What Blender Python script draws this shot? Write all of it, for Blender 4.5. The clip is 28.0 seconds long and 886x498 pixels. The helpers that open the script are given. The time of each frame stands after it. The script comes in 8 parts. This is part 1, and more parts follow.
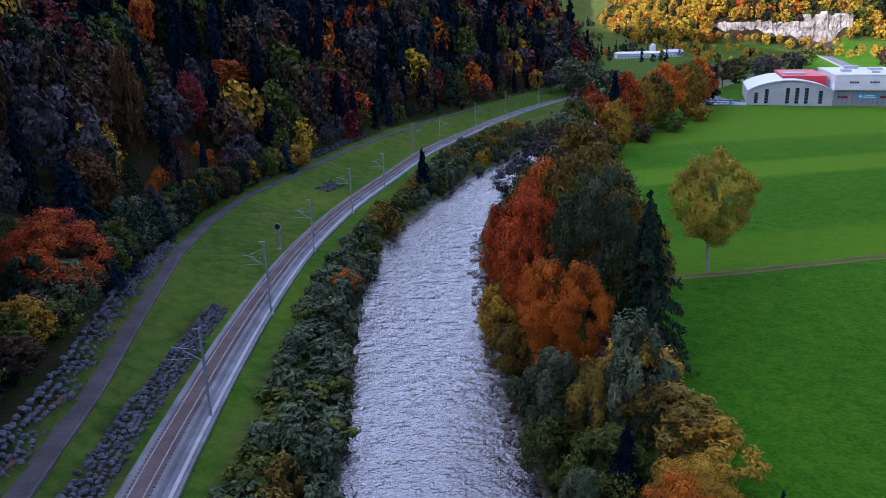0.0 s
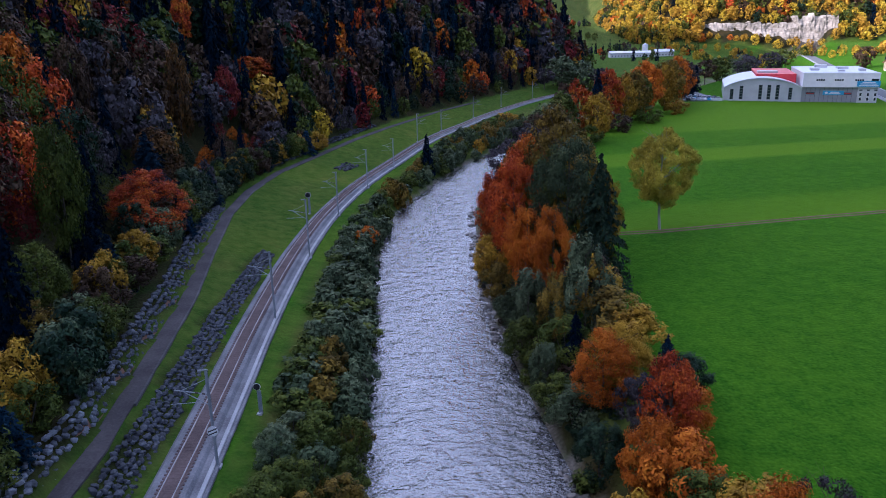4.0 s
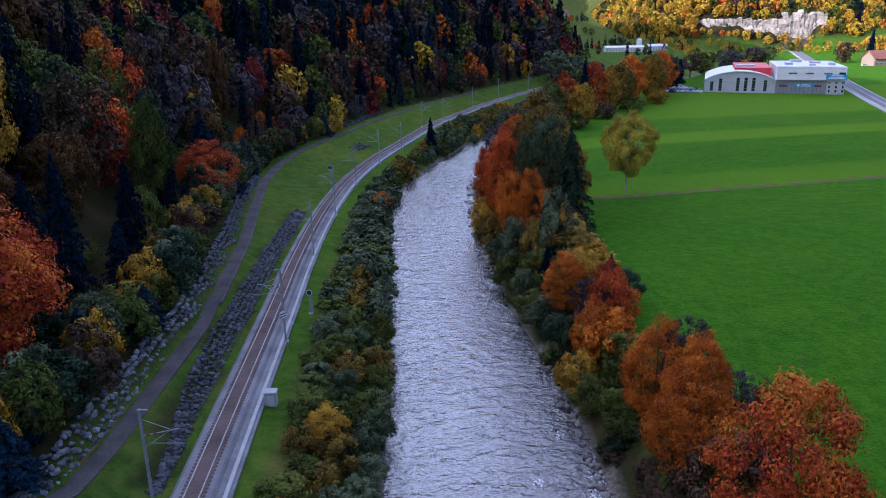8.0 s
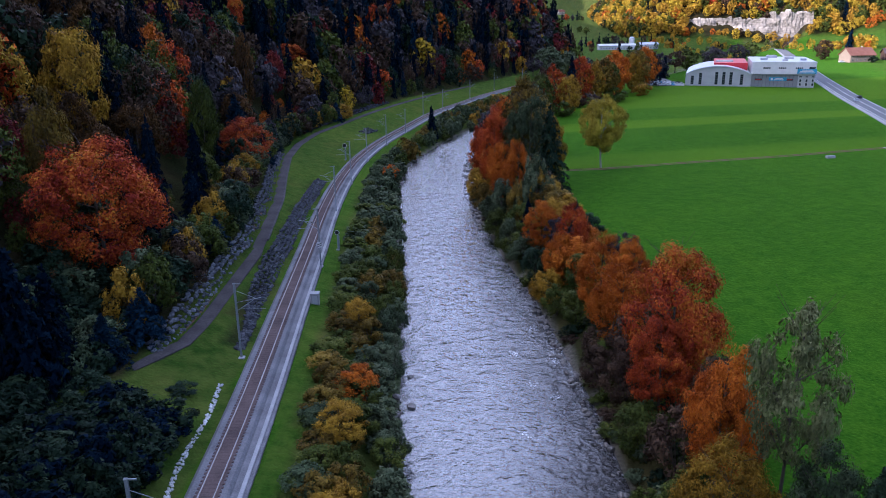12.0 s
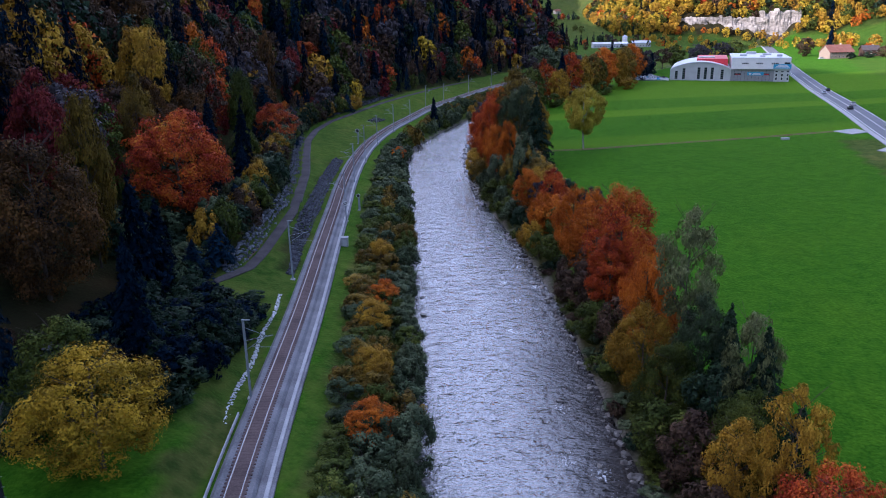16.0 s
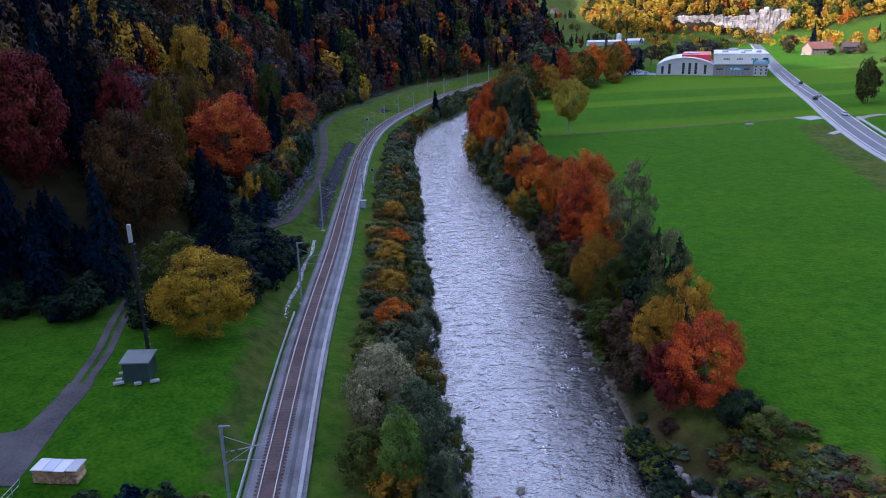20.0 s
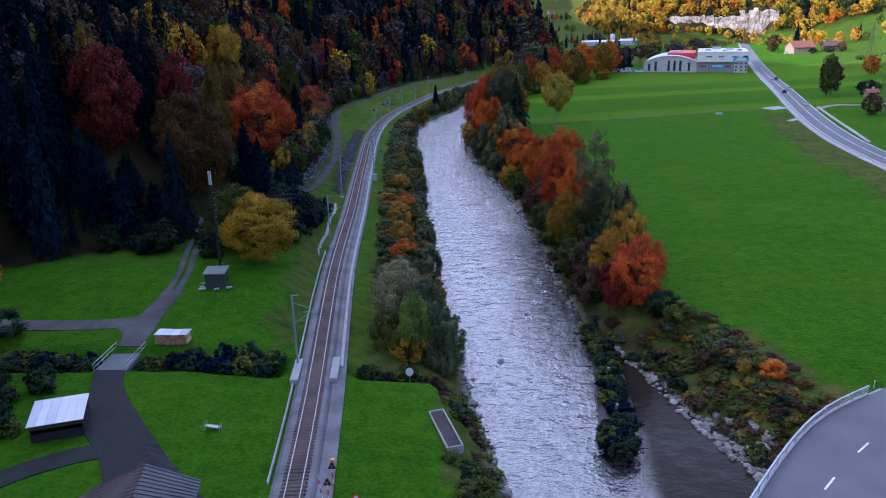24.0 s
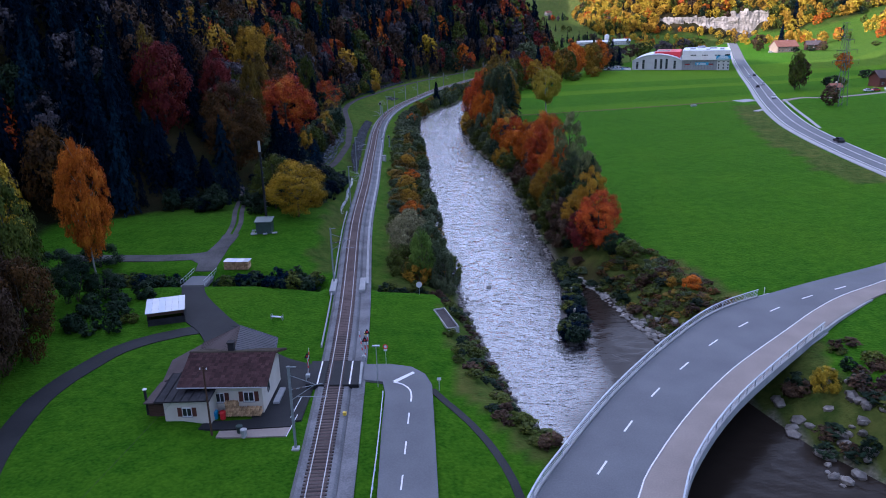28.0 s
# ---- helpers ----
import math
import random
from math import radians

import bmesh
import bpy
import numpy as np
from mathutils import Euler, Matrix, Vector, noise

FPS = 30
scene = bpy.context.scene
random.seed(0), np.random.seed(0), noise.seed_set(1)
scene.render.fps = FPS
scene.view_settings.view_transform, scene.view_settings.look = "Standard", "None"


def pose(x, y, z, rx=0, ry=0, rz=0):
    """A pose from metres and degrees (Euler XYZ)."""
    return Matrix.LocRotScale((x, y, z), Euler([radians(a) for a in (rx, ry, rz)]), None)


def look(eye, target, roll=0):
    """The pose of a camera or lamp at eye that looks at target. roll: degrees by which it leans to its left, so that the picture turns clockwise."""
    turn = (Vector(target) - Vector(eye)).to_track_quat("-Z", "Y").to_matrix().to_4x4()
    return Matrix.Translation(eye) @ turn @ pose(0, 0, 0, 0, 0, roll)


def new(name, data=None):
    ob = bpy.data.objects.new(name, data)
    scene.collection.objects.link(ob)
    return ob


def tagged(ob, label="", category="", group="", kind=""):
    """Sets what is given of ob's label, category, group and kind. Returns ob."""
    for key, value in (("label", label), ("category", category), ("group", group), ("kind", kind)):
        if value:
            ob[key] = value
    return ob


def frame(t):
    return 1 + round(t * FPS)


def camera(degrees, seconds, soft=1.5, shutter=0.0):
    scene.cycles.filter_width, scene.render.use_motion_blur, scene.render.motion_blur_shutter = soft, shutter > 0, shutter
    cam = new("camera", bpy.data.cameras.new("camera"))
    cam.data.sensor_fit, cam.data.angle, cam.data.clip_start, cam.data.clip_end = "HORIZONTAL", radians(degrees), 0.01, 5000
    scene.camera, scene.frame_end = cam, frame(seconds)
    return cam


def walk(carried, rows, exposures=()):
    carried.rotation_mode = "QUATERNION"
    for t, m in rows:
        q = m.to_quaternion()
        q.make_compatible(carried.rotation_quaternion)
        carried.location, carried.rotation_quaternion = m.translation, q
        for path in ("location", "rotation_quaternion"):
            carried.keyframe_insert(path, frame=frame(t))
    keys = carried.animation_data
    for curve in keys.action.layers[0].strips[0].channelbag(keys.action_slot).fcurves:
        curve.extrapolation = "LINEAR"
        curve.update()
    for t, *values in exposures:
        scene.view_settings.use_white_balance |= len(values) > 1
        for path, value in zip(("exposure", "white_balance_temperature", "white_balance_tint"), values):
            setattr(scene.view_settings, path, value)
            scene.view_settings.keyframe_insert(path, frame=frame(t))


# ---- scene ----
cam = camera(63.0, 28.0, soft=1.0)
PATH = [
    (0, (-0.2, 217.91, 42.34), (-0.84, 237.04, 36.54), -1.42),
    (1, (-0.22, 210.68, 42.41), (-0.86, 229.82, 36.62), -1.40),
    (2, (-0.12, 203.37, 42.52), (-0.77, 222.5, 36.73), -1.43),
    (3, (-0.06, 195.85, 42.71), (-0.7, 214.98, 36.93), -1.37),
    (3.5, (-0.14, 192.06, 42.9), (-0.76, 211.19, 37.1), -1.28),
    (5.5, (-0.55, 176.93, 43.96), (-1.12, 196.02, 38.02), -0.90),
    (7, (-0.27, 165.24, 44.39), (-0.85, 184.32, 38.4), -0.83),
    (8, (-0.11, 157.77, 44.1), (-0.7, 176.84, 38.11), -0.87),
    (9, (-0.03, 150.37, 43.81), (-0.61, 169.44, 37.81), -0.85),
    (10, (0.22, 142.56, 43.7), (-0.36, 161.63, 37.69), -0.85),
    (11, (0.35, 134.83, 43.5), (-0.22, 153.9, 37.49), -0.83),
    (12, (0.37, 127.23, 43.31), (-0.19, 146.3, 37.31), -0.83),
    (12.5, (0.35, 123.43, 43.29), (-0.2, 142.5, 37.29), -0.83),
    (14.5, (0.23, 108.24, 42.95), (-0.32, 127.31, 36.97), -1.03),
    (16, (0.17, 96.82, 43.13), (-0.37, 115.89, 37.12), -0.96),
    (17, (0.11, 89.17, 43.22), (-0.4, 108.24, 37.21), -0.96),
    (18, (0.21, 81.62, 43.29), (-0.32, 100.68, 37.26), -1.00),
    (19, (0.3, 74.05, 43.25), (-0.24, 93.11, 37.23), -1.06),
    (20, (0.35, 66.67, 43.08), (-0.19, 85.73, 37.05), -1.12),
    (21, (0.36, 59.31, 42.98), (-0.18, 78.37, 36.94), -1.09),
    (21.5, (0.38, 55.56, 42.96), (-0.15, 74.62, 36.91), -1.05),
    (23.5, (0.85, 39.99, 42.55), (0.31, 59.06, 36.55), -1.26),
    (25, (0.93, 28.27, 42.56), (0.4, 47.34, 36.58), -1.27),
    (26, (1.06, 20.48, 42.5), (0.52, 39.55, 36.52), -1.33),
    (27, (1.25, 12.51, 42.41), (0.71, 31.6, 36.45), -1.37),
    (28, (1.43, 4.39, 42.44), (0.89, 23.48, 36.48), -1.41),
]
walk(cam, [(t, look(eye, target, roll)) for t, eye, target, roll in PATH], [(0, 0.84, 5020, 27), (28, 0.84, 5020, 27)])

# ---- sky and sun ----
VEIL = 3.5
SUN_ELEVATION, SUN_WAY = radians(25), Vector((0.94, 0.34, 0)).normalized()  # the way the light goes, over the wooded ridge
world = bpy.data.worlds.new("sky")
scene.world = world
world.use_nodes = True
sky = world.node_tree.nodes.new("ShaderNodeTexSky")
sky.sky_type, sky.sun_disc = "NISHITA", False
sky.sun_elevation, sky.sun_rotation = SUN_ELEVATION, math.atan2(-SUN_WAY.x, -SUN_WAY.y)
sky.air_density, sky.dust_density, sky.ozone_density = 1.0, 4.5, 1.0
# an unseen thin bright veil of high cloud, added over the blue
veil, drift, blend = (world.node_tree.nodes.new(k) for k in ("ShaderNodeValToRGB", "ShaderNodeTexNoise", "ShaderNodeMix"))
drift.inputs["Scale"].default_value, drift.inputs["Detail"].default_value = 2.2, 5
veil.color_ramp.elements[0].position, veil.color_ramp.elements[0].color = 0.35, (0.30, 0.32, 0.35, 1)
veil.color_ramp.elements[1].position, veil.color_ramp.elements[1].color = 0.65, (1.0, 0.98, 0.95, 1)
blend.data_type, blend.blend_type = "RGBA", "ADD"
blend.clamp_factor = False
way, toward, thick = (world.node_tree.nodes.new(k) for k in ("ShaderNodeTexCoord", "ShaderNodeVectorMath", "ShaderNodeMapRange"))
# the veil thickens over the head of the valley and the wooded ridge and thins out towards the open side
# this gradient is set to brighten the far water and dim the wood
toward.operation, toward.inputs[1].default_value = "DOT_PRODUCT", (-0.46, 0.80, -0.42)
thick.inputs[1].default_value, thick.inputs[2].default_value = -0.75, 0.95
thick.inputs[3].default_value, thick.inputs[4].default_value = VEIL * 0.45, VEIL * 4.7
world.node_tree.links.new(way.outputs["Generated"], drift.inputs["Vector"])
world.node_tree.links.new(way.outputs["Generated"], toward.inputs[0])
world.node_tree.links.new(toward.outputs["Value"], thick.inputs[0])
world.node_tree.links.new(thick.outputs[0], blend.inputs[0])
world.node_tree.links.new(drift.outputs["Fac"], veil.inputs[0])
world.node_tree.links.new(sky.outputs[0], blend.inputs[6])
world.node_tree.links.new(veil.outputs[0], blend.inputs[7])
world.node_tree.links.new(blend.outputs[2], world.node_tree.nodes["Background"].inputs[0])
world.node_tree.nodes["Background"].inputs[1].default_value = 0.125
sun = new("sun", bpy.data.lights.new("sun", "SUN"))
sun.data.energy, sun.data.angle, sun.data.color = 5.0, radians(0.6), (1.0, 0.83, 0.60)
sun_from = Vector((-SUN_WAY.x * math.cos(SUN_ELEVATION), -SUN_WAY.y * math.cos(SUN_ELEVATION), math.sin(SUN_ELEVATION)))
sun.matrix_world = look(sun_from * 500, (0, 0, 0))

# ---- materials ----
def nodes_of(name):
    m = bpy.data.materials.new(name)
    m.use_nodes = True
    return m, m.node_tree.nodes, m.node_tree.links, m.node_tree.nodes["Principled BSDF"]


def noise_node(n, l, scale, detail=4, stretch=None, coord="Object"):
    tex = n.new("ShaderNodeTexNoise")
    tex.inputs["Scale"].default_value, tex.inputs["Detail"].default_value = scale, detail
    if coord == "World":
        src = n.new("ShaderNodeNewGeometry").outputs["Position"]
    else:
        src = n.new("ShaderNodeTexCoord").outputs[coord]
    if stretch:
        mp = n.new("ShaderNodeMapping")
        mp.inputs["Scale"].default_value = stretch
        l.new(src, mp.inputs[0])
        src = mp.outputs[0]
    l.new(src, tex.inputs["Vector"])
    return tex.outputs["Fac"]


def ramp(n, l, fac, stops):
    r = n.new("ShaderNodeValToRGB")
    e = r.color_ramp.elements
    while len(e) < len(stops):
        e.new(0.5)
    for k, (pos, col) in enumerate(stops):
        e[k].position, e[k].color = pos, (*col, 1) if len(col) == 3 else col
    l.new(fac, r.inputs[0])
    return r.outputs[0]


def mix(n, l, fac, a, b, how="MIX"):
    x = n.new("ShaderNodeMix")
    x.data_type, x.blend_type = "RGBA", how
    for sock, v in ((x.inputs[0], fac), (x.inputs[6], a), (x.inputs[7], b)):
        if isinstance(v, (int, float)):
            sock.default_value = v
        elif isinstance(v, tuple):
            sock.default_value = (*v, 1)
        else:
            l.new(v, sock)
    return x.outputs[2]


def bump(n, l, bsdf, fac, strength, dist):
    b = n.new("ShaderNodeBump")
    b.inputs["Strength"].default_value, b.inputs["Distance"].default_value = strength, dist
    l.new(fac, b.inputs["Height"])
    l.new(b.outputs[0], bsdf.inputs["Normal"])


def matter(name, dark, light, scale=2.0, fine=15.0, rough=0.8, metal=0.0, relief=0.3, dist=0.02, coord="Object", stretch=None, vary=0.0):
    """A surface that varies between two colours at two scales."""
    m, n, l, b = nodes_of(name)
    one, two = noise_node(n, l, scale, 3, stretch, coord), noise_node(n, l, fine, 5, stretch, coord)
    half = tuple((a + c) / 2 for a, c in zip(dark, light))
    col = mix(n, l, 0.45, ramp(n, l, one, [(0.3, dark), (0.7, light)]), ramp(n, l, two, [(0.3, dark), (0.55, half), (0.75, light)]))
    if vary:
        info = n.new("ShaderNodeObjectInfo")
        h = n.new("ShaderNodeHueSaturation")
        mr = n.new("ShaderNodeMapRange")
        mr.inputs[3].default_value, mr.inputs[4].default_value = 1 - vary, 1 + vary
        l.new(info.outputs["Random"], mr.inputs[0])
        l.new(mr.outputs[0], h.inputs["Value"])
        l.new(col, h.inputs["Color"])
        col = h.outputs[0]
    l.new(col, b.inputs["Base Color"])
    b.inputs["Roughness"].default_value, b.inputs["Metallic"].default_value = rough, metal
    if rough >= 0.7 and not metal:
        b.inputs["Specular IOR Level"].default_value = 0.15
    if relief:
        bump(n, l, b, two, relief, dist)
    return m


def leaf_matter(name, stops, gloss=0.55, patch=0.28, shine=0.04):
    """Foliage: every leaf clump takes its own tone, patches of the crown lean one way, each tree another."""
    m, n, l, b = nodes_of(name)
    geo, info = n.new("ShaderNodeNewGeometry"), n.new("ShaderNodeObjectInfo")
    patchy = noise_node(n, l, patch, 2, None, "World")
    add = n.new("ShaderNodeMath")
    add.operation = "MULTIPLY_ADD"
    l.new(geo.outputs["Random Per Island"], add.inputs[0])
    add.inputs[1].default_value = 0.45
    sub = n.new("ShaderNodeMath")
    sub.operation = "MULTIPLY_ADD"
    l.new(patchy, sub.inputs[0])
    sub.inputs[1].default_value, sub.inputs[2].default_value = 1.3, -0.45
    l.new(sub.outputs[0], add.inputs[2])
    col = ramp(n, l, add.outputs[0], stops)
    h = n.new("ShaderNodeHueSaturation")
    mr = n.new("ShaderNodeMapRange")
    mr.inputs[3].default_value, mr.inputs[4].default_value = 0.75, 1.25
    l.new(info.outputs["Random"], mr.inputs[0])
    l.new(mr.outputs[0], h.inputs["Value"])
    l.new(col, h.inputs["Color"])
    l.new(h.outputs[0], b.inputs["Base Color"])
    b.inputs["Roughness"].default_value = gloss
    b.inputs["Specular IOR Level"].default_value = shine
    return m


LEAF = {
    # spruce and fir needles tinted blue, the haze over the wood painted in
    "spruce": leaf_matter("spruce_needles", [(0.1, (0.0018, 0.0059, 0.0139)), (0.5, (0.0032, 0.0102, 0.0214)), (0.9, (0.0062, 0.0162, 0.0316))], shine=0.01),
    "fir": leaf_matter("fir_needles", [(0.1, (0.0040, 0.0117, 0.0216)), (0.5, (0.0077, 0.0214, 0.0375)), (0.9, (0.0142, 0.0350, 0.0616))], shine=0.01),
    "red": leaf_matter("red_leaves", [(0.1, (0.1445, 0.0222, 0.0110)), (0.45, (0.3467, 0.0553, 0.0131)), (0.75, (0.5203, 0.1230, 0.0150)), (1.0, (0.6070, 0.2213, 0.0235))]),
    "crimson": leaf_matter("crimson_leaves", [(0.1, (0.0651, 0.0094, 0.0121)), (0.5, (0.1382, 0.0217, 0.0215)), (0.9, (0.2276, 0.0504, 0.0215))]),
    "orange": leaf_matter("orange_leaves", [(0.1, (0.1982, 0.0454, 0.0075)), (0.45, (0.4218, 0.1090, 0.0094)), (0.8, (0.5705, 0.1820, 0.0138)), (1.0, (0.5210, 0.2363, 0.0189))]),
    "beech": leaf_matter("turning_beech_leaves", [(0.15, (0.1580, 0.0193, 0.0132)), (0.42, (0.3281, 0.0541, 0.0120)), (0.65, (0.4374, 0.1224, 0.0120)), (0.85, (0.3523, 0.1868, 0.0180)), (1.0, (0.1823, 0.1674, 0.0216))], patch=0.2),
    # gold darkened so that the wood's shade is in the leaf colour
    "ochre": leaf_matter("ochre_shaded_gold_leaves", [(0.15, (0.0570, 0.0420, 0.0104)), (0.5, (0.1425, 0.0950, 0.0143)), (0.9, (0.2470, 0.1650, 0.0208))], patch=0.2),
    "lime": leaf_matter("thin_yellow_brown_leaves", [(0.1, (0.1719, 0.1382, 0.0151)), (0.5, (0.3594, 0.2844, 0.0275)), (0.9, (0.5625, 0.4469, 0.0481))]),
    "amber": leaf_matter("deep_golden_leaves", [(0.1, (0.1200, 0.0810, 0.0070)), (0.5, (0.2880, 0.1823, 0.0100)), (0.9, (0.4800, 0.2970, 0.0150))]),
    "birch": leaf_matter("pale_birch_leaves", [(0.1, (0.0550, 0.0650, 0.0240)), (0.5, (0.1300, 0.1420, 0.0560)), (0.9, (0.2300, 0.2400, 0.1050))]),
    "rust": leaf_matter("rusty_green_leaves", [(0.15, (0.0248, 0.0164, 0.0101)), (0.45, (0.0662, 0.0353, 0.0123)), (0.7, (0.1159, 0.0536, 0.0134)), (1.0, (0.0607, 0.0599, 0.0179))], patch=0.2),
    "gold": leaf_matter("golden_leaves", [(0.1, (0.1447, 0.0822, 0.0101)), (0.45, (0.2892, 0.1643, 0.0134)), (0.85, (0.4340, 0.2712, 0.0234))]),
    "yellow": leaf_matter("yellow_leaves", [(0.1, (0.1642, 0.1183, 0.0104)), (0.45, (0.3580, 0.2496, 0.0157)), (0.85, (0.6263, 0.4336, 0.0261))]),
    "olive": leaf_matter("olive_leaves", [(0.1, (0.0224, 0.0336, 0.0073)), (0.45, (0.0545, 0.0721, 0.0122)), (0.85, (0.1089, 0.1200, 0.0185))]),
    "green": leaf_matter("green_leaves", [(0.1, (0.0066, 0.0145, 0.0099)), (0.5, (0.0163, 0.0319, 0.0168)), (0.9, (0.0364, 0.0553, 0.0249))]),
    "moss": leaf_matter("grey_green_leaves", [(0.1, (0.0189, 0.0308, 0.0140)), (0.5, (0.0479, 0.0684, 0.0324)), (0.9, (0.0945, 0.1197, 0.0540))]),
    "willow": leaf_matter("willow_leaves", [(0.1, (0.0326, 0.0471, 0.0231)), (0.5, (0.0726, 0.0953, 0.0463)), (0.9, (0.1451, 0.1677, 0.0868))]),
    "fresh": leaf_matter("fresh_leaves", [(0.1, (0.0567, 0.1013, 0.0173)), (0.5, (0.1418, 0.2329, 0.0374)), (0.9, (0.2835, 0.3848, 0.0720))]),
    "brown": leaf_matter("brown_leaves", [(0.1, (0.0245, 0.0158, 0.0129)), (0.5, (0.0587, 0.0366, 0.0226)), (0.9, (0.1075, 0.0677, 0.0362))]),
    "straw": leaf_matter("straw_coloured_leaves", [(0.1, (0.1125, 0.1040, 0.0495)), (0.5, (0.2500, 0.2340, 0.1210)), (0.9, (0.4500, 0.4290, 0.2310))]),
    "bare": leaf_matter("bare_twigs", [(0.1, (0.0225, 0.0200, 0.0225)), (0.5, (0.0526, 0.0457, 0.0510)), (0.9, (0.0902, 0.0790, 0.0859))]),
}
BARK = matter("bark", (0.035, 0.028, 0.022), (0.13, 0.11, 0.09), 1.5, 9, 0.9, relief=0.5)
PALE_BARK = matter("pale_bark", (0.16, 0.15, 0.13), (0.42, 0.40, 0.36), 1.5, 9, 0.9, relief=0.4)
ASPHALT = matter("asphalt", (0.10, 0.105, 0.115), (0.16, 0.165, 0.175), 0.15, 6, 0.75, relief=0.25, coord="World")
DARK_ASPHALT = matter("dark_asphalt", (0.0117, 0.0123, 0.0143), (0.0292, 0.0306, 0.0338), 0.2, 7, 0.7, relief=0.25, coord="World")
PAVING = matter("warm_paving", (0.20, 0.17, 0.15), (0.29, 0.25, 0.22), 0.2, 6, 0.8, relief=0.2, coord="World")
PATH = matter("worn_path", (0.034, 0.030, 0.031), (0.095, 0.085, 0.084), 0.25, 3.5, 0.95, relief=0.7, dist=0.05, coord="World")
GRAVEL = matter("gravel", (0.045, 0.043, 0.043), (0.125, 0.12, 0.118), 0.25, 3.5, 0.95, relief=0.7, dist=0.05, coord="World")
BALLAST = matter("ballast", (0.085, 0.086, 0.092), (0.235, 0.235, 0.245), 0.3, 5, 0.95, relief=0.9, dist=0.06, coord="World")
BROWN_BALLAST = matter("rusty_ballast", (0.062, 0.046, 0.043), (0.150, 0.112, 0.102), 0.3, 5, 0.95, relief=0.9, dist=0.06, coord="World")
DIRT = matter("brown_earth", (0.085, 0.045, 0.03), (0.17, 0.095, 0.065), 0.3, 4, 0.95, relief=0.6, dist=0.05, coord="World")
CONCRETE = matter("concrete", (0.25, 0.255, 0.26), (0.40, 0.40, 0.40), 0.5, 5, 0.85, relief=0.2, coord="World")
WHITE_PAINT = matter("road_paint", (0.62, 0.62, 0.62), (0.82, 0.82, 0.82), 1, 12, 0.7, relief=0.1, coord="World")
ROCK = matter("quarry_stone", (0.012, 0.013, 0.016), (0.10, 0.105, 0.12), 0.7, 4, 0.9, relief=0.8, dist=0.08, coord="World", vary=0.45)
BLOCK = matter("blue_grey_blocks", (0.030, 0.032, 0.038), (0.20, 0.21, 0.235), 0.8, 4, 0.9, relief=0.8, dist=0.08, coord="World", vary=0.5)
WET_ROCK = matter("wet_stone", (0.05, 0.045, 0.04), (0.20, 0.18, 0.155), 0.8, 5, 0.5, relief=0.7, dist=0.06, coord="World", vary=0.35)
WHITE_STONE = matter("white_rubble", (0.30, 0.30, 0.31), (0.68, 0.68, 0.68), 0.7, 4, 0.85, relief=0.6, dist=0.05, coord="World", vary=0.2)
PALE_ROCK = matter("pale_stone", (0.10, 0.094, 0.088), (0.38, 0.36, 0.33), 0.7, 4, 0.9, relief=0.7, dist=0.06, coord="World", vary=0.25)
CLIFF = matter("limestone", (0.07, 0.062, 0.05), (0.46, 0.42, 0.37), 0.09, 0.45, 0.9, relief=0.8, dist=0.8, coord="World", stretch=(0.45, 0.45, 1.3))
STEEL = matter("rail_steel", (0.14, 0.09, 0.07), (0.24, 0.17, 0.14), 2, 14, 0.45, 0.6, relief=0.1)
PYLON_STEEL = matter("weathered_steel", (0.07, 0.08, 0.09), (0.14, 0.15, 0.16), 1.5, 9, 0.6, 0.3, relief=0.1)
RAIL_HEAD = matter("polished_rail", (0.26, 0.265, 0.28), (0.36, 0.365, 0.38), 2, 14, 0.42, 0.9, relief=0.0)
GALVANISED = matter("galvanised_steel", (0.30, 0.33, 0.36), (0.46, 0.49, 0.52), 1.5, 9, 0.5, 0.55, relief=0.1)
MAST_STEEL = matter("dull_mast_steel", (0.20, 0.22, 0.24), (0.33, 0.36, 0.39), 1.5, 9, 0.6, 0.4, relief=0.1)
SLEEPER = matter("sleeper_wood", (0.050, 0.040, 0.036), (0.105, 0.088, 0.082), 2, 10, 0.9, relief=0.4, vary=0.3)
CREAM = matter("cream_render", (0.4920, 0.4428, 0.3772), (0.6068, 0.5658, 0.5002), 0.6, 12, 0.9, relief=0.15)
FARM_WALL = matter("beige_render", (0.24, 0.185, 0.14), (0.34, 0.27, 0.21), 0.6, 12, 0.9, relief=0.15)
WHITE = matter("white_coat", (0.55, 0.56, 0.58), (0.70, 0.70, 0.71), 0.4, 8, 0.6, relief=0.05)
GREY_SHEET = matter("grey_sheet", (0.36, 0.37, 0.39), (0.47, 0.48, 0.50), 0.3, 6, 0.5, 0.2, relief=0.08)
DARK_SHEET = matter("dark_grey_sheet", (0.18, 0.19, 0.21), (0.26, 0.27, 0.29), 0.3, 6, 0.5, 0.2, relief=0.08)
RED_SHEET = matter("red_sheet", (0.42, 0.015, 0.025), (0.58, 0.03, 0.04), 0.4, 6, 0.5, relief=0.05)
ROOF_SHEET = matter("pale_roof_sheet", (0.44, 0.48, 0.54), (0.60, 0.63, 0.68), 0.25, 5, 0.45, 0.3, relief=0.1)
TILE = matter("clay_roof_tile", (0.028, 0.013, 0.013), (0.066, 0.034, 0.033), 0.5, 5, 0.85, relief=0.3, vary=0.35, coord="World")
MOSSY = matter("mossy_roof_tile", (0.0260, 0.0205, 0.0166), (0.0728, 0.0585, 0.0415), 0.5, 5, 0.9, relief=0.3, vary=0.35, coord="World")
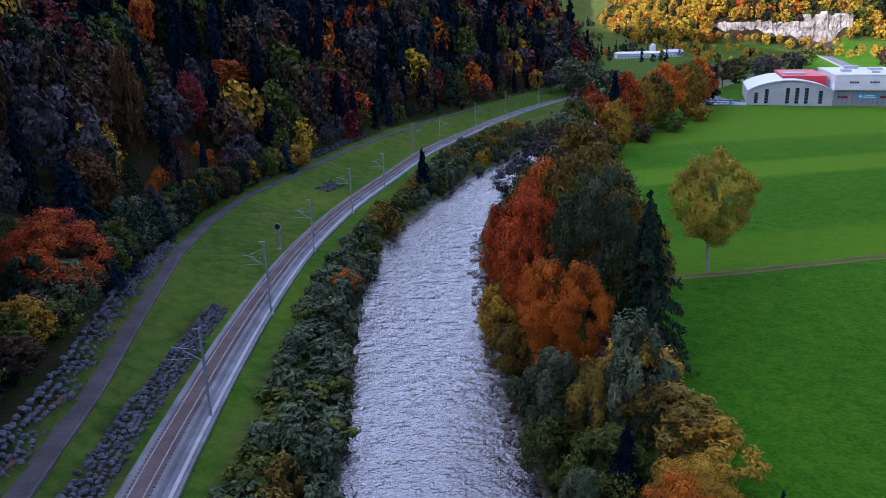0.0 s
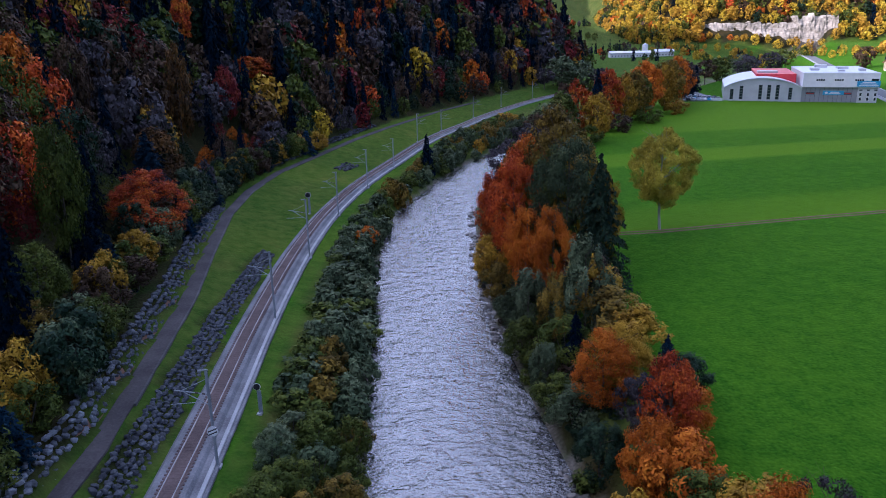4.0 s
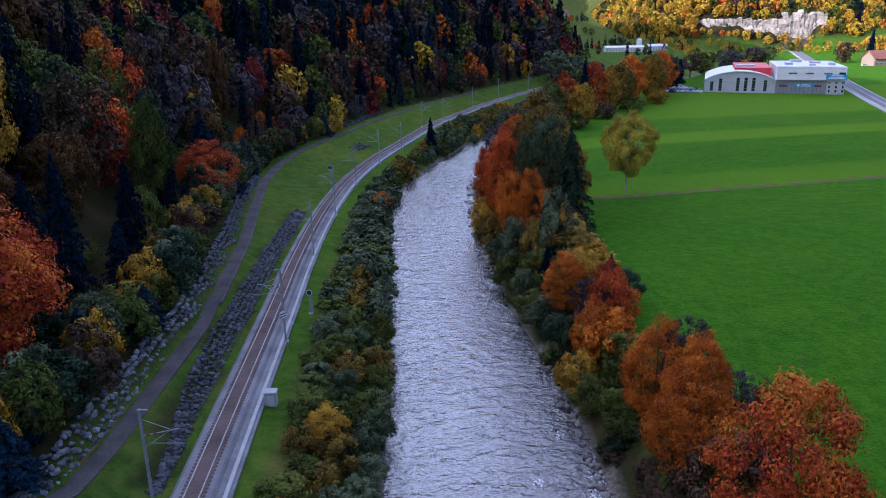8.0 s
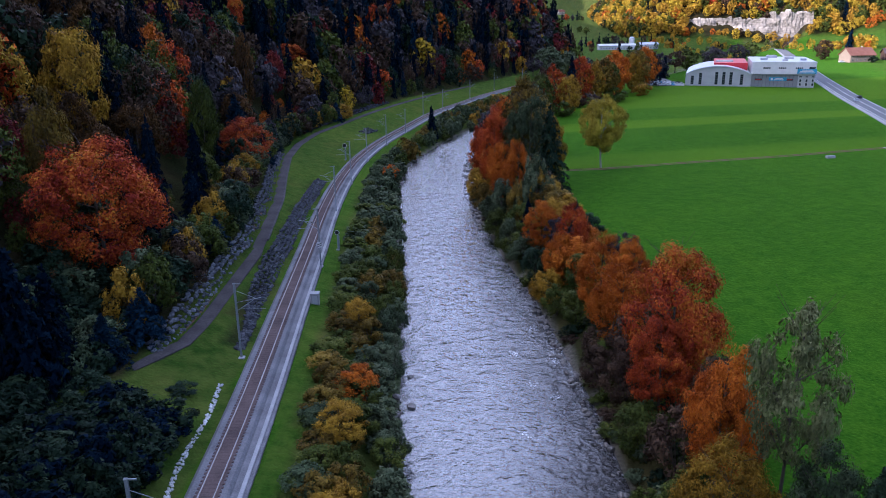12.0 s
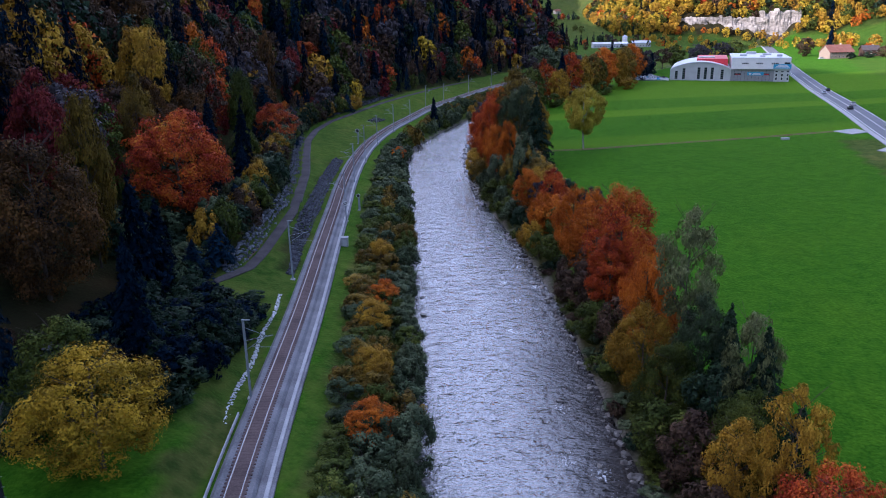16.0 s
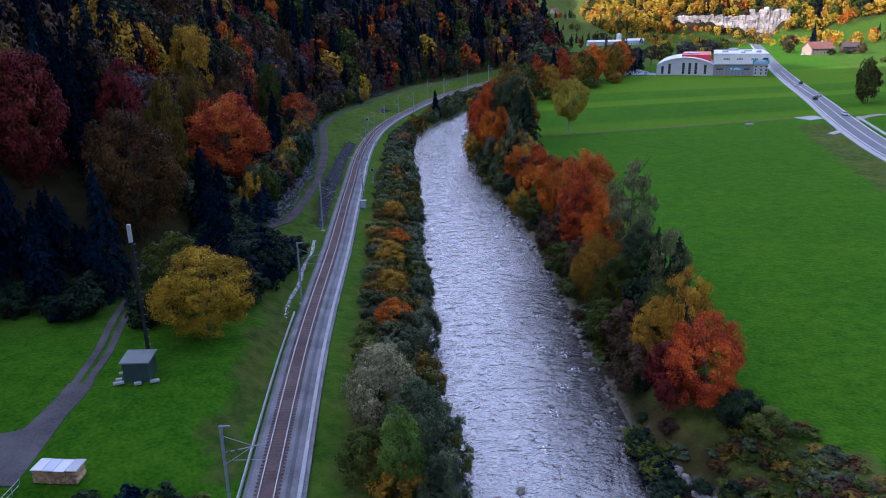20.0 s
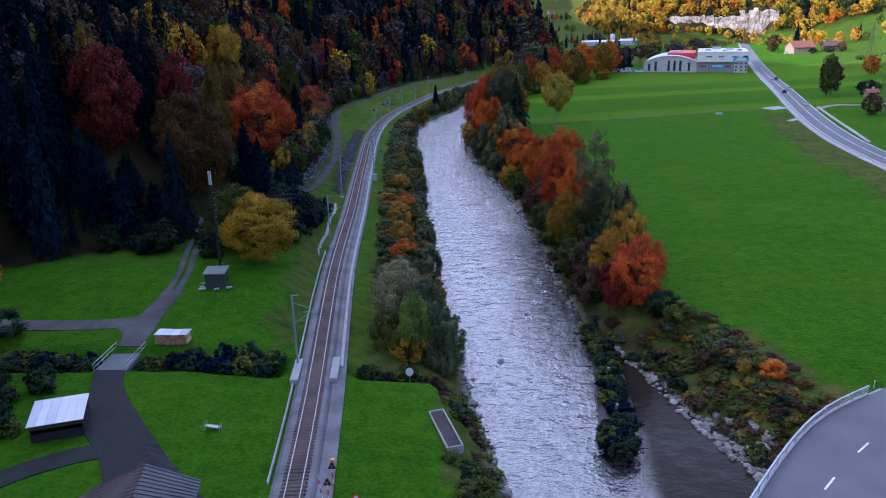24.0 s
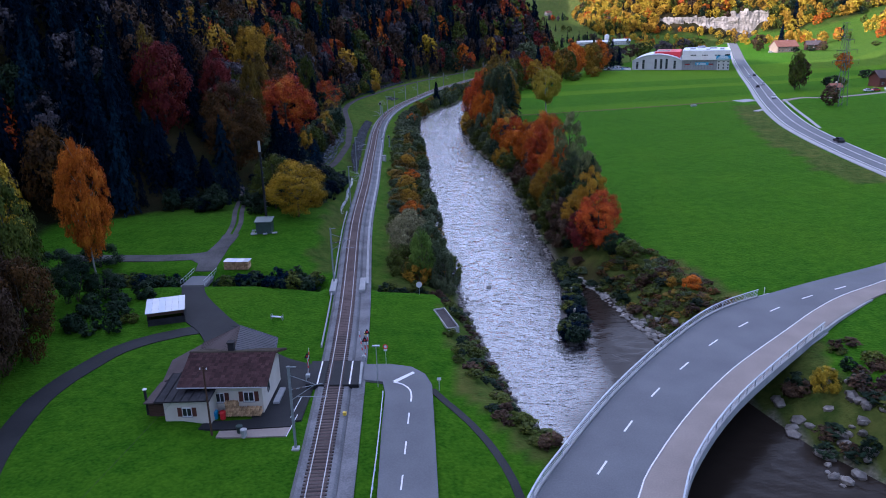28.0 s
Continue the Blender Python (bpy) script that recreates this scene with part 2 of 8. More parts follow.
SLATE = matter("blue_slate", (0.0330, 0.0341, 0.0451), (0.0660, 0.0660, 0.0825), 0.5, 6, 0.6, relief=0.2, vary=0.2)
BROWN_ROOF = matter("brown_fibre_roof", (0.0600, 0.0468, 0.0468), (0.1020, 0.0825, 0.0798), 0.5, 6, 0.8, relief=0.2)
RED_TILE = matter("red_roof_tile", (0.20, 0.085, 0.06), (0.32, 0.15, 0.11), 0.4, 4, 0.85, relief=0.3, vary=0.2)
DARK_WOOD = matter("dark_wood", (0.045, 0.025, 0.018), (0.10, 0.06, 0.042), 1, 9, 0.8, relief=0.3, stretch=(1, 1, 6))
SHUTTER = matter("brown_shutter", (0.07, 0.025, 0.02), (0.12, 0.05, 0.038), 2, 12, 0.7, relief=0.2)
LOGS = matter("cut_firewood", (0.28, 0.17, 0.085), (0.52, 0.36, 0.20), 2, 9, 0.9, relief=0.4, vary=0.35)
BLACK = matter("black_matt", (0.012, 0.012, 0.014), (0.035, 0.035, 0.04), 1, 8, 0.7, relief=0.1)
GREEN_PAINT = matter("dark_green_paint", (0.020, 0.040, 0.034), (0.040, 0.070, 0.060), 1, 8, 0.6, relief=0.1)
GREEN_ROOF = matter("green_grey_sheet", (0.10, 0.125, 0.12), (0.17, 0.20, 0.19), 0.5, 6, 0.6, relief=0.1)
BLUE_SIGN = matter("blue_sign", (0.02, 0.22, 0.42), (0.05, 0.34, 0.56), 0.6, 4, 0.5, relief=0.0)
RED_SIGN = matter("red_sign", (0.50, 0.015, 0.02), (0.62, 0.03, 0.03), 2, 9, 0.5, relief=0.0)
YELLOW_PAINT = matter("yellow_paint", (0.60, 0.42, 0.03), (0.75, 0.55, 0.06), 2, 9, 0.6, relief=0.05)
GLASS = nodes_of("window_glass")[0]
GLASS.node_tree.nodes["Principled BSDF"].inputs["Base Color"].default_value = (0.02, 0.026, 0.032, 1)
GLASS.node_tree.nodes["Principled BSDF"].inputs["Roughness"].default_value = 0.06


def ground_matter():
    m, n, l, b = nodes_of("meadow_and_woodland_floor")
    cover = {}
    for key in ("litter", "stony", "wild"):
        a = n.new("ShaderNodeAttribute")
        a.attribute_name = key
        cover[key] = a.outputs["Fac"]
    broad, mid, clump, fine = (noise_node(n, l, s, 5, None, "World") for s in (0.012, 0.11, 0.5, 2.2))
    sward = noise_node(n, l, 0.09, 4, (0.25, 1.6, 1), "World")
    blotch = noise_node(n, l, 0.045, 3, (1.0, 0.7, 1), "World")
    grass = ramp(n, l, broad, [(0.3, (0.0172, 0.0747, 0.0032)), (0.5, (0.0230, 0.0931, 0.0034)), (0.72, (0.0460, 0.1207, 0.0041))])
    grass = mix(n, l, 0.45, grass, ramp(n, l, blotch, [(0.36, (0.0103, 0.0552, 0.0037)), (0.52, (0.0218, 0.0874, 0.0030)), (0.68, (0.0644, 0.1288, 0.0046))]))
    grass = mix(n, l, 0.3, grass, ramp(n, l, mid, [(0.3, (0.0115, 0.0540, 0.0028)), (0.7, (0.0494, 0.1207, 0.0046))]))
    grass = mix(n, l, 0.2, grass, ramp(n, l, sward, [(0.35, (0.0115, 0.0540, 0.0025)), (0.65, (0.0575, 0.1207, 0.0053))]))
    grass = mix(n, l, 0.3, grass, ramp(n, l, clump, [(0.38, (0.0098, 0.0483, 0.0018)), (0.62, (0.0621, 0.1472, 0.0055))]))
    grass = mix(n, l, 0.25, grass, ramp(n, l, fine, [(0.36, (0.0075, 0.0379, 0.0014)), (0.64, (0.0713, 0.1633, 0.0069))]))
    # mown bands across the field beyond the farm track
    geo, sep = n.new("ShaderNodeNewGeometry"), n.new("ShaderNodeSeparateXYZ")
    l.new(geo.outputs["Position"], sep.inputs[0])
    v = n.new("ShaderNodeMath")
    v.operation = "MULTIPLY_ADD"
    l.new(sep.outputs[0], v.inputs[0])
    v.inputs[1].default_value = -0.19
    l.new(sep.outputs[1], v.inputs[2])
    mr = n.new("ShaderNodeMapRange")
    mr.inputs[1].default_value, mr.inputs[2].default_value = 300, 540
    l.new(v.outputs[0], mr.inputs[0])
    band = ramp(n, l, mr.outputs[0], BANDS)
    grass = mix(n, l, band, grass, (0.0805, 0.1530, 0.0057))
    rough = mix(n, l, 0.5, ramp(n, l, mid, [(0.3, (0.0216, 0.0450, 0.0088)), (0.55, (0.0540, 0.0725, 0.0154)), (0.8, (0.1418, 0.1063, 0.0330))]), ramp(n, l, clump, [(0.35, (0.0189, 0.0325, 0.0077)), (0.65, (0.1013, 0.0975, 0.0264))]))
    litter = ramp(n, l, mid, [(0.3, (0.012, 0.013, 0.007)), (0.55, (0.028, 0.023, 0.011)), (0.8, (0.055, 0.036, 0.017))])
    stone = ramp(n, l, fine, [(0.3, (0.05, 0.045, 0.038)), (0.7, (0.18, 0.16, 0.13))])
    col = mix(n, l, cover["wild"], grass, rough)
    col = mix(n, l, cover["litter"], col, litter)
    col = mix(n, l, cover["stony"], col, stone)
    l.new(col, b.inputs["Base Color"])
    b.inputs["Roughness"].default_value = 0.9
    b.inputs["Specular IOR Level"].default_value = 0.01
    b.inputs["Sheen Weight"].default_value, b.inputs["Sheen Roughness"].default_value = 0.13, 0.35
    b.inputs["Sheen Tint"].default_value = (0.35, 0.85, 0.08, 1)
    bump(n, l, b, fine, 0.7, 0.3)
    return m


BANDS = [(0.0, (0, 0, 0)), (0.095, (0, 0, 0)), (0.105, (0.63, 0.63, 0.63)), (0.17, (0.42, 0.42, 0.42)), (0.19, (0, 0, 0)), (0.36, (0, 0, 0)), (0.375, (0.84, 0.84, 0.84)), (0.44, (0.70, 0.70, 0.70)), (0.455, (0.07, 0.07, 0.07)), (0.58, (0.14, 0.14, 0.14)), (0.6, (0.70, 0.70, 0.70)), (0.97, (0.56, 0.56, 0.56)), (1.0, (0, 0, 0))]
GROUND = ground_matter()


def water_matter():
    m, n, l, b = nodes_of("river_water")
    b.inputs["Roughness"].default_value, b.inputs["IOR"].default_value = 0.06, 1.45
    b.inputs["Specular IOR Level"].default_value = 0.5
    b.inputs["Coat Weight"].default_value, b.inputs["Coat Roughness"].default_value, b.inputs["Coat IOR"].default_value = 1.0, 0.05, 2.4
    swell = noise_node(n, l, 0.62, 3, (0.75, 1.0, 1), "World")
    chop = noise_node(n, l, 2.5, 6, (0.75, 1.0, 1), "World")
    speck = noise_node(n, l, 3.6, 6, (1.0, 0.6, 1), "World")
    current = noise_node(n, l, 0.05, 3, (1.6, 0.4, 1), "World")
    a, k, q = (n.new("ShaderNodeAttribute") for _ in range(3))
    a.attribute_name, k.attribute_name, q.attribute_name = "foam", "murk_shade", "calm"
    add = n.new("ShaderNodeMath")
    add.operation = "MULTIPLY_ADD"
    l.new(a.outputs["Fac"], add.inputs[0])
    add.inputs[1].default_value = 0.35
    l.new(speck, add.inputs[2])
    white = ramp(n, l, add.outputs[0], [(0.80, (0, 0, 0)), (1.1, (1, 1, 1))])
    # grey water with a little air in it, ripple glints and troughs painted in, streaked by the current
    milky_ripples = ramp(n, l, chop, [(0.32, (0.0120, 0.0130, 0.0150)), (0.46, (0.0280, 0.0305, 0.0340)), (0.70, (0.0800, 0.0840, 0.0900))])
    clear_ripples = ramp(n, l, chop, [(0.32, (0.0080, 0.0086, 0.0100)), (0.50, (0.0170, 0.0182, 0.0205)), (0.72, (0.0400, 0.0420, 0.0460))])
    deep = mix(n, l, ramp(n, l, current, [(0.35, (0, 0, 0)), (0.6, (1, 1, 1))]), clear_ripples, milky_ripples)
    # dark brown for murky water, tree reflections and bridge shade painted in
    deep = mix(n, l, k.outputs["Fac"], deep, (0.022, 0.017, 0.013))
    l.new(mix(n, l, white, deep, (0.50, 0.52, 0.54)), b.inputs["Base Color"])
    crest = n.new("ShaderNodeTexNoise")
    crest.noise_type = "RIDGED_MULTIFRACTAL"
    crest.inputs["Scale"].default_value, crest.inputs["Detail"].default_value, crest.inputs["Roughness"].default_value = 1.35, 4, 0.55
    geo, mp = n.new("ShaderNodeNewGeometry"), n.new("ShaderNodeMapping")
    mp.inputs["Scale"].default_value = (0.55, 1.0, 1)
    l.new(geo.outputs["Position"], mp.inputs[0])
    l.new(mp.outputs[0], crest.inputs["Vector"])
    both = n.new("ShaderNodeMath")
    both.operation = "MULTIPLY_ADD"
    l.new(chop, both.inputs[0])
    both.inputs[1].default_value = 0.42
    l.new(swell, both.inputs[2])
    all_waves = n.new("ShaderNodeMath")
    all_waves.operation = "MULTIPLY_ADD"
    l.new(crest.outputs["Fac"], all_waves.inputs[0])
    all_waves.inputs[1].default_value = 0.16
    l.new(both.outputs[0], all_waves.inputs[2])
    calm = n.new("ShaderNodeMapRange")
    calm.inputs[3].default_value, calm.inputs[4].default_value = 1.0, 0.12
    l.new(q.outputs["Fac"], calm.inputs[0])
    ripple = n.new("ShaderNodeBump")
    ripple.inputs["Distance"].default_value = 0.55
    l.new(calm.outputs[0], ripple.inputs["Strength"])
    l.new(all_waves.outputs[0], ripple.inputs["Height"])
    gloss = n.new("ShaderNodeMapRange")
    gloss.inputs[2].default_value, gloss.inputs[3].default_value, gloss.inputs[4].default_value = 0.9, 1.0, 0.0
    l.new(k.outputs["Fac"], gloss.inputs[0])
    l.new(gloss.outputs[0], b.inputs["Coat Weight"])
    sheen = n.new("ShaderNodeMapRange")
    sheen.inputs[3].default_value, sheen.inputs[4].default_value = 0.5, 0.05
    l.new(k.outputs["Fac"], sheen.inputs[0])
    l.new(sheen.outputs[0], b.inputs["Specular IOR Level"])
    l.new(ripple.outputs[0], b.inputs["Normal"])
    l.new(ripple.outputs[0], b.inputs["Coat Normal"])
    return m


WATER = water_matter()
# ---- the lie of the land: lines along the valley, by y ----
def along(table):
    ys, vs = np.array([r[0] for r in table], float), np.array([r[1] for r in table], float)
    return lambda y: np.interp(y, ys, vs)


rail_x = along([(-200, 4), (0, -9.2), (62, -13), (82, -14.4), (106, -16.6), (130, -19.2), (157, -22), (200, -25), (232, -27.6),
                (263, -30), (285, -31.8), (311, -33.2), (330, -33.6), (355, -32.7), (384, -29.3), (417, -22.8), (461, -13.3),
                (498, -0.5), (540, 15), (600, 43), (680, 92), (800, 180), (2500, 1200)])
rail_z = along([(-200, 0.2), (120, 0.2), (600, 5.2), (800, 7), (2500, 14)])
shelf_x = along([(-200, -40), (60, -24), (120, -28), (160, -29), (205, -36), (221, -34.8), (250, -35.6), (290, -41), (315, -46), (340, -50.5),
                 (362, -52), (385, -50), (405, -45), (440, -37), (470, -28), (520, -10), (560, 8), (600, 30), (680, 80), (800, 165), (2500, 1180)])
shelf_z = along([(-200, -0.5), (60, -0.5), (105, -0.2), (117, 0.4), (128, 1.3), (145, 2.9), (175, 3.0), (205, 2.9), (240, 3.6), (310, 4.9),
                 (360, 5.6), (420, 6.4), (520, 7.2), (600, 7.5), (800, 9), (2500, 16)])
foot_x = along([(-200, -58), (60, -58), (92, -61), (112, -72), (135, -86), (150, -86), (160, -67), (170, -57), (182, -52), (197, -47.5), (208, -47), (222, -47), (245, -48), (290, -51.5), (315, -53),
                (345, -58), (362, -59), (385, -56), (410, -50), (456, -39), (500, -25), (534, -8), (570, 6), (600, 22), (680, 62), (740, 88), (790, 103), (820, 96),
                (880, 55), (1000, -20), (1200, -60), (2500, -300)])
water_left = along([(-200, 190), (0, 64), (20, 52), (40, 38), (60, 25.5), (73, 17), (80, 12.6), (87, 9), (103, 5.3), (120, 2.3), (157, -3.3), (185, -6), (226, -9), (264, -12.2),
                    (301, -15.6), (320, -17.6), (347, -19), (366, -18.6), (378, -16.4), (406, -9.5), (437, 0), (459, 9), (500, 27), (560, 58), (700, 150), (2500, 1300)])
water_right = along([(-200, 230), (0, 110), (40, 77), (60, 57), (72, 46), (80, 41), (95, 36), (110, 31.6), (118, 29), (130, 26.2), (136, 23.2), (146, 20), (158, 19.2), (178, 18),
                     (213, 16.2), (247, 12.4), (273, 7.6), (300, 3.8), (330, 1.7), (370, 1.4), (400, 5), (432, 15), (459, 27), (500, 47), (560, 80), (700, 175), (2500, 1330)])
water_z = along([(-200, -7.2), (60, -6.4), (140, -5.6), (400, -2.8), (600, -0.5), (2500, 12)])
road_x = along([(-200, 130), (120, 117), (190, 116.5), (208, 117.3), (235, 119.5), (255, 121.8), (275, 125), (295, 129.4), (312, 133.8), (335, 140.2), (358, 147), (396, 159), (428, 169.3), (507, 194), (611, 227), (760, 277), (2500, 860)])


def smooth(a, b, v):
    v = np.clip((v - a) / (b - a), 0, 1)
    return v * v * (3 - 2 * v)


def field_z(x, y):
    return -1.5 + 0.0165 * (y - 80) + 0.02 * (np.clip(x, 40, 150) - 40) * (1 - smooth(360, 520, y))


def ground_z(x, y):
    """The height of the land."""
    x, y = np.broadcast_arrays(np.asarray(x, float), np.asarray(y, float))
    xr, zr, xs, zs, xf, xl, xe, zw = rail_x(y), rail_z(y), shelf_x(y), shelf_z(y), foot_x(y), water_left(y), water_right(y), water_z(y)
    xs = np.minimum(xs, xr - 5.5)
    xf = np.minimum(xf, xs - 3)
    lawn = 1 - smooth(117, 130, y)
    xm = np.maximum(xr + 7.1, xl - 6.0)
    zm = zr - 1.3 + (zw + 2.2 - zr) * np.clip((xm - xr - 7) / np.maximum(xl - 8.5 - xr, 1), 0, 1)
    zm = zm + (zr - 1.15 - zm) * lawn
    wall = 2.4 * smooth(205, 222, y) * (1 - smooth(310, 350, y))
    knots = [(xf, zs + 0.6 + 1.1 * wall), (np.maximum(xs - 4.8, xf + 0.3), zs + 0.5 + wall), (xs - 3.3, zs + 0.1), (xs - 2.6, zs), (xs, zs - 0.1), (xr - 3.6, zr - 0.55), (xr + 3.4, zr - 0.55), (xr + 7, zr - 1.3 + 0.7 * lawn), (xm, zm), (xl - 1.5, zw + 0.9), (xl + 0.6, zw - 0.4),
             (xl + 4, zw - 1.3), (xe - 4, zw - 1.3), (xe - 0.5, zw - 0.3)]
    z = knots[0][1] + 0 * x
    for (xa, za), (xb, zb) in zip(knots, knots[1:]):
        z = np.where(x > xa, za + (zb - za) * np.clip((x - xa) / np.maximum(xb - xa, 0.05), 0, 1), z)
    f = field_z(x, y)
    bank = zw - 0.3 + (f - zw + 0.3) * smooth(0, 1, (x - xe + 0.5) / 13)
    z = np.where(x > xe - 0.5, bank, z)
    # the brook that crosses under the line
    ditch = 1.9 * np.exp(-(((y - 121.3) / 1.7) ** 2)) * smooth(-70, -60, x) * smooth(3.2, 5, np.abs(x - xr)) * (x < xl - 1.5)
    z = z - ditch
    # the wooded hill; its unseen heights are raised to block sky light and sun
    up = np.maximum(xf - x, 0)
    steep = 1 - smooth(3700, 4000, y) * 0.85
    crest = 570 - 180 * smooth(680, 780, y) + 330 * smooth(1080, 1250, y)
    sky_block = 90 * (1 - smooth(170, 260, y))
    z = z + np.where(up > 0, 0.50 * up + 0.27 * np.maximum(up - 12, 0) - 0.70 * np.maximum(up - crest, 0) + np.clip(1.2 * (up - 60), 0, sky_block), 0) * steep + 0.4 * smooth(540, 760, y) * np.minimum(up, 70)
    # the slopes beyond the main road
    d = x - road_x(y) - 10
    z = z + 0.03 * np.clip(d, 0, 80) + 0.26 * np.maximum(d - 80, 0)
    # the head of the valley
    z = z + 0.10 * np.maximum(y - 1000, 0) * (x > -1e9)
    e = y - (1110 - 0.3 * (x - 225))
    z = z + 0.75 * np.clip(e, 0, 260) * smooth(205, 275, x)
    return z


# ---- end of the land ----


# ---- building helpers ----
class Shape:
    """Vertices and faces that become one mesh."""

    def __init__(self):
        self.v, self.f = [], []

    def add(self, verts, faces):
        k = len(self.v)
        self.v += [tuple(p) for p in verts]
        self.f += [tuple(k + i for i in face) for face in faces]
        return self

    def box(self, x, y, z, sx, sy, sz, turn=0.0, cut=0.0, lean=(0, 0)):
        """A box standing on (x, y, z), its upper edges cut back by cut."""
        c, s = math.cos(radians(turn)), math.sin(radians(turn))
        rings = [(0, 0.0), (sz - cut, 0.0), (sz, cut)] if cut else [(0, 0.0), (sz, 0.0)]
        verts = []
        for h, k in rings:
            for a, b in ((-1, -1), (1, -1), (1, 1), (-1, 1)):
                px, py = a * (sx / 2 - k) + lean[0] * h, b * (sy / 2 - k) + lean[1] * h
                verts.append((x + c * px - s * py, y + s * px + c * py, z + h))
        faces = [(3, 2, 1, 0), tuple(4 * (len(rings) - 1) + i for i in range(4))]
        for r in range(len(rings) - 1):
            faces += [(4 * r + i, 4 * r + (i + 1) % 4, 4 * r + 4 + (i + 1) % 4, 4 * r + 4 + i) for i in range(4)]
        return self.add(verts, faces)

    def rod(self, a, b, r1, r2=None, sides=8):
        a, b = Vector(a), Vector(b)
        r2 = r1 if r2 is None else r2
        d = (b - a).normalized()
        u = d.orthogonal().normalized()
        w = d.cross(u)
        verts = []
        for p, r in ((a, r1), (b, r2)):
            verts += [p + (u * math.cos(2 * math.pi * i / sides) + w * math.sin(2 * math.pi * i / sides)) * r for i in range(sides)]
        faces = [(i, (i + 1) % sides, sides + (i + 1) % sides, sides + i) for i in range(sides)]
        return self.add(verts, faces + [tuple(range(sides))[::-1], tuple(range(sides, 2 * sides))])

    def prism(self, outline, z0, z1):
        """An upright block over an outline of (x, y), anticlockwise."""
        k = len(outline)
        verts = [(x, y, z0) for x, y in outline] + [(x, y, z1) for x, y in outline]
        return self.add(verts, [tuple(range(k))[::-1], tuple(range(k, 2 * k))] + [(i, (i + 1) % k, k + (i + 1) % k, k + i) for i in range(k)])

    def sweep(self, line, profile):
        """A closed profile of (across, up) carried along a line of points."""
        pts = [Vector(p) for p in line]
        k, base = len(profile), len(self.v)
        for i, p in enumerate(pts):
            d = pts[min(i + 1, len(pts) - 1)] - pts[max(i - 1, 0)]
            right = Vector((d.y, -d.x, 0)).normalized()
            self.v += [tuple(p + right * a + Vector((0, 0, h))) for a, h in profile]
        for i in range(len(pts) - 1):
            for j in range(k):
                q, w = base + i * k, base + (i + 1) * k
                self.f.append((q + j, w + j, w + (j + 1) % k, q + (j + 1) % k))
        self.f += [tuple(base + j for j in range(k)), tuple(base + (len(pts) - 1) * k + j for j in range(k))[::-1]]
        return self

    def mesh(self, name, material, flat=True):
        me = bpy.data.meshes.new(name)
        me.from_pydata(self.v, [], self.f)
        bm = bmesh.new()
        bm.from_mesh(me)
        bmesh.ops.recalc_face_normals(bm, faces=bm.faces)
        bm.to_mesh(me)
        bm.free()
        me.materials.append(material)
        if not flat:
            me.shade_smooth()
        return me


def part(name, shape, material, parent, label="", at=None):
    """One mesh object under a thing or a part."""
    ob = new(name, shape.mesh(name, material) if isinstance(shape, Shape) else shape)
    ob.parent = parent
    if at is not None:
        ob.matrix_basis = at
    return tagged(ob, label)


def thing(name, label, category, at=None, group="", kind=""):
    ob = new(name)
    ob.empty_display_size = 0.3
    if at is not None:
        ob.matrix_basis = at
    return tagged(ob, label, category, group, kind)


def gz(x, y):
    return float(ground_z(x, y))


def laid(name, outline, material, lift, parent=None, label="", category="", steps=None, thick=0.35, kind="structure"):
    """A slab that follows the land, over a strip given by its left and right lines."""
    left, right = outline
    s = Shape()
    n = max(len(left), len(right))
    across = 5
    top = []
    for (xa, ya), (xb, yb) in zip(left, right):
        for j in range(across):
            u = j / (across - 1)
            x, y = xa + (xb - xa) * u, ya + (yb - ya) * u
            top.append((x, y, gz(x, y) + lift if steps is None else steps(x, y) + lift))
    k = len(top)
    verts = top + [(x, y, z - thick) for x, y, z in top]
    faces = []
    for i in range(n - 1):
        for j in range(across - 1):
            a, b = i * across + j, (i + 1) * across + j
            faces += [(a, a + 1, b + 1, b), (k + a, k + b, k + b + 1, k + a + 1)]
        a, b = i * across, (i + 1) * across
        faces += [(a, b, k + b, k + a), (a + across - 1, k + a + across - 1, k + b + across - 1, b + across - 1)]
    faces += [tuple(range(across)) + tuple(k + j for j in range(across))[::-1], tuple(k - across + j for j in range(across))[::-1] + tuple(2 * k - across + j for j in range(across))]
    s.add(verts, faces)
    ob = new(name, s.mesh(name, material))
    ob.parent = parent
    return tagged(ob, label, category, "", kind)


def curve_through(points, step):
    """Points about step metres apart on a smooth line through the given ones (Catmull-Rom)."""
    p = [np.array(q, float) for q in points]
    p = [2 * p[0] - p[1]] + p + [2 * p[-1] - p[-2]]
    out = []
    for a, b, c, d in zip(p, p[1:], p[2:], p[3:]):
        n = max(1, int(np.linalg.norm(c - b) / step))
        for t in np.arange(n) / n:
            out.append(0.5 * (2 * b + (c - a) * t + (2 * a - 5 * b + 4 * c - d) * t * t + (3 * b - a - 3 * c + d) * t ** 3))
    return [tuple(float(v) for v in q) for q in out + [p[-2]]]


def offset_line(line, off):
    out = []
    for i, p in enumerate(line):
        a, b = line[max(i - 1, 0)], line[min(i + 1, len(line) - 1)]
        d = np.array([b[0] - a[0], b[1] - a[1]])
        d = d / np.linalg.norm(d)
        out.append((p[0] + d[1] * off, p[1] - d[0] * off, *p[2:]))
    return out


def strip(line, a, b):
    """Left and right lines of a strip from a to b metres to the right of a line."""
    return [q[:2] for q in offset_line(line, a)], [q[:2] for q in offset_line(line, b)]


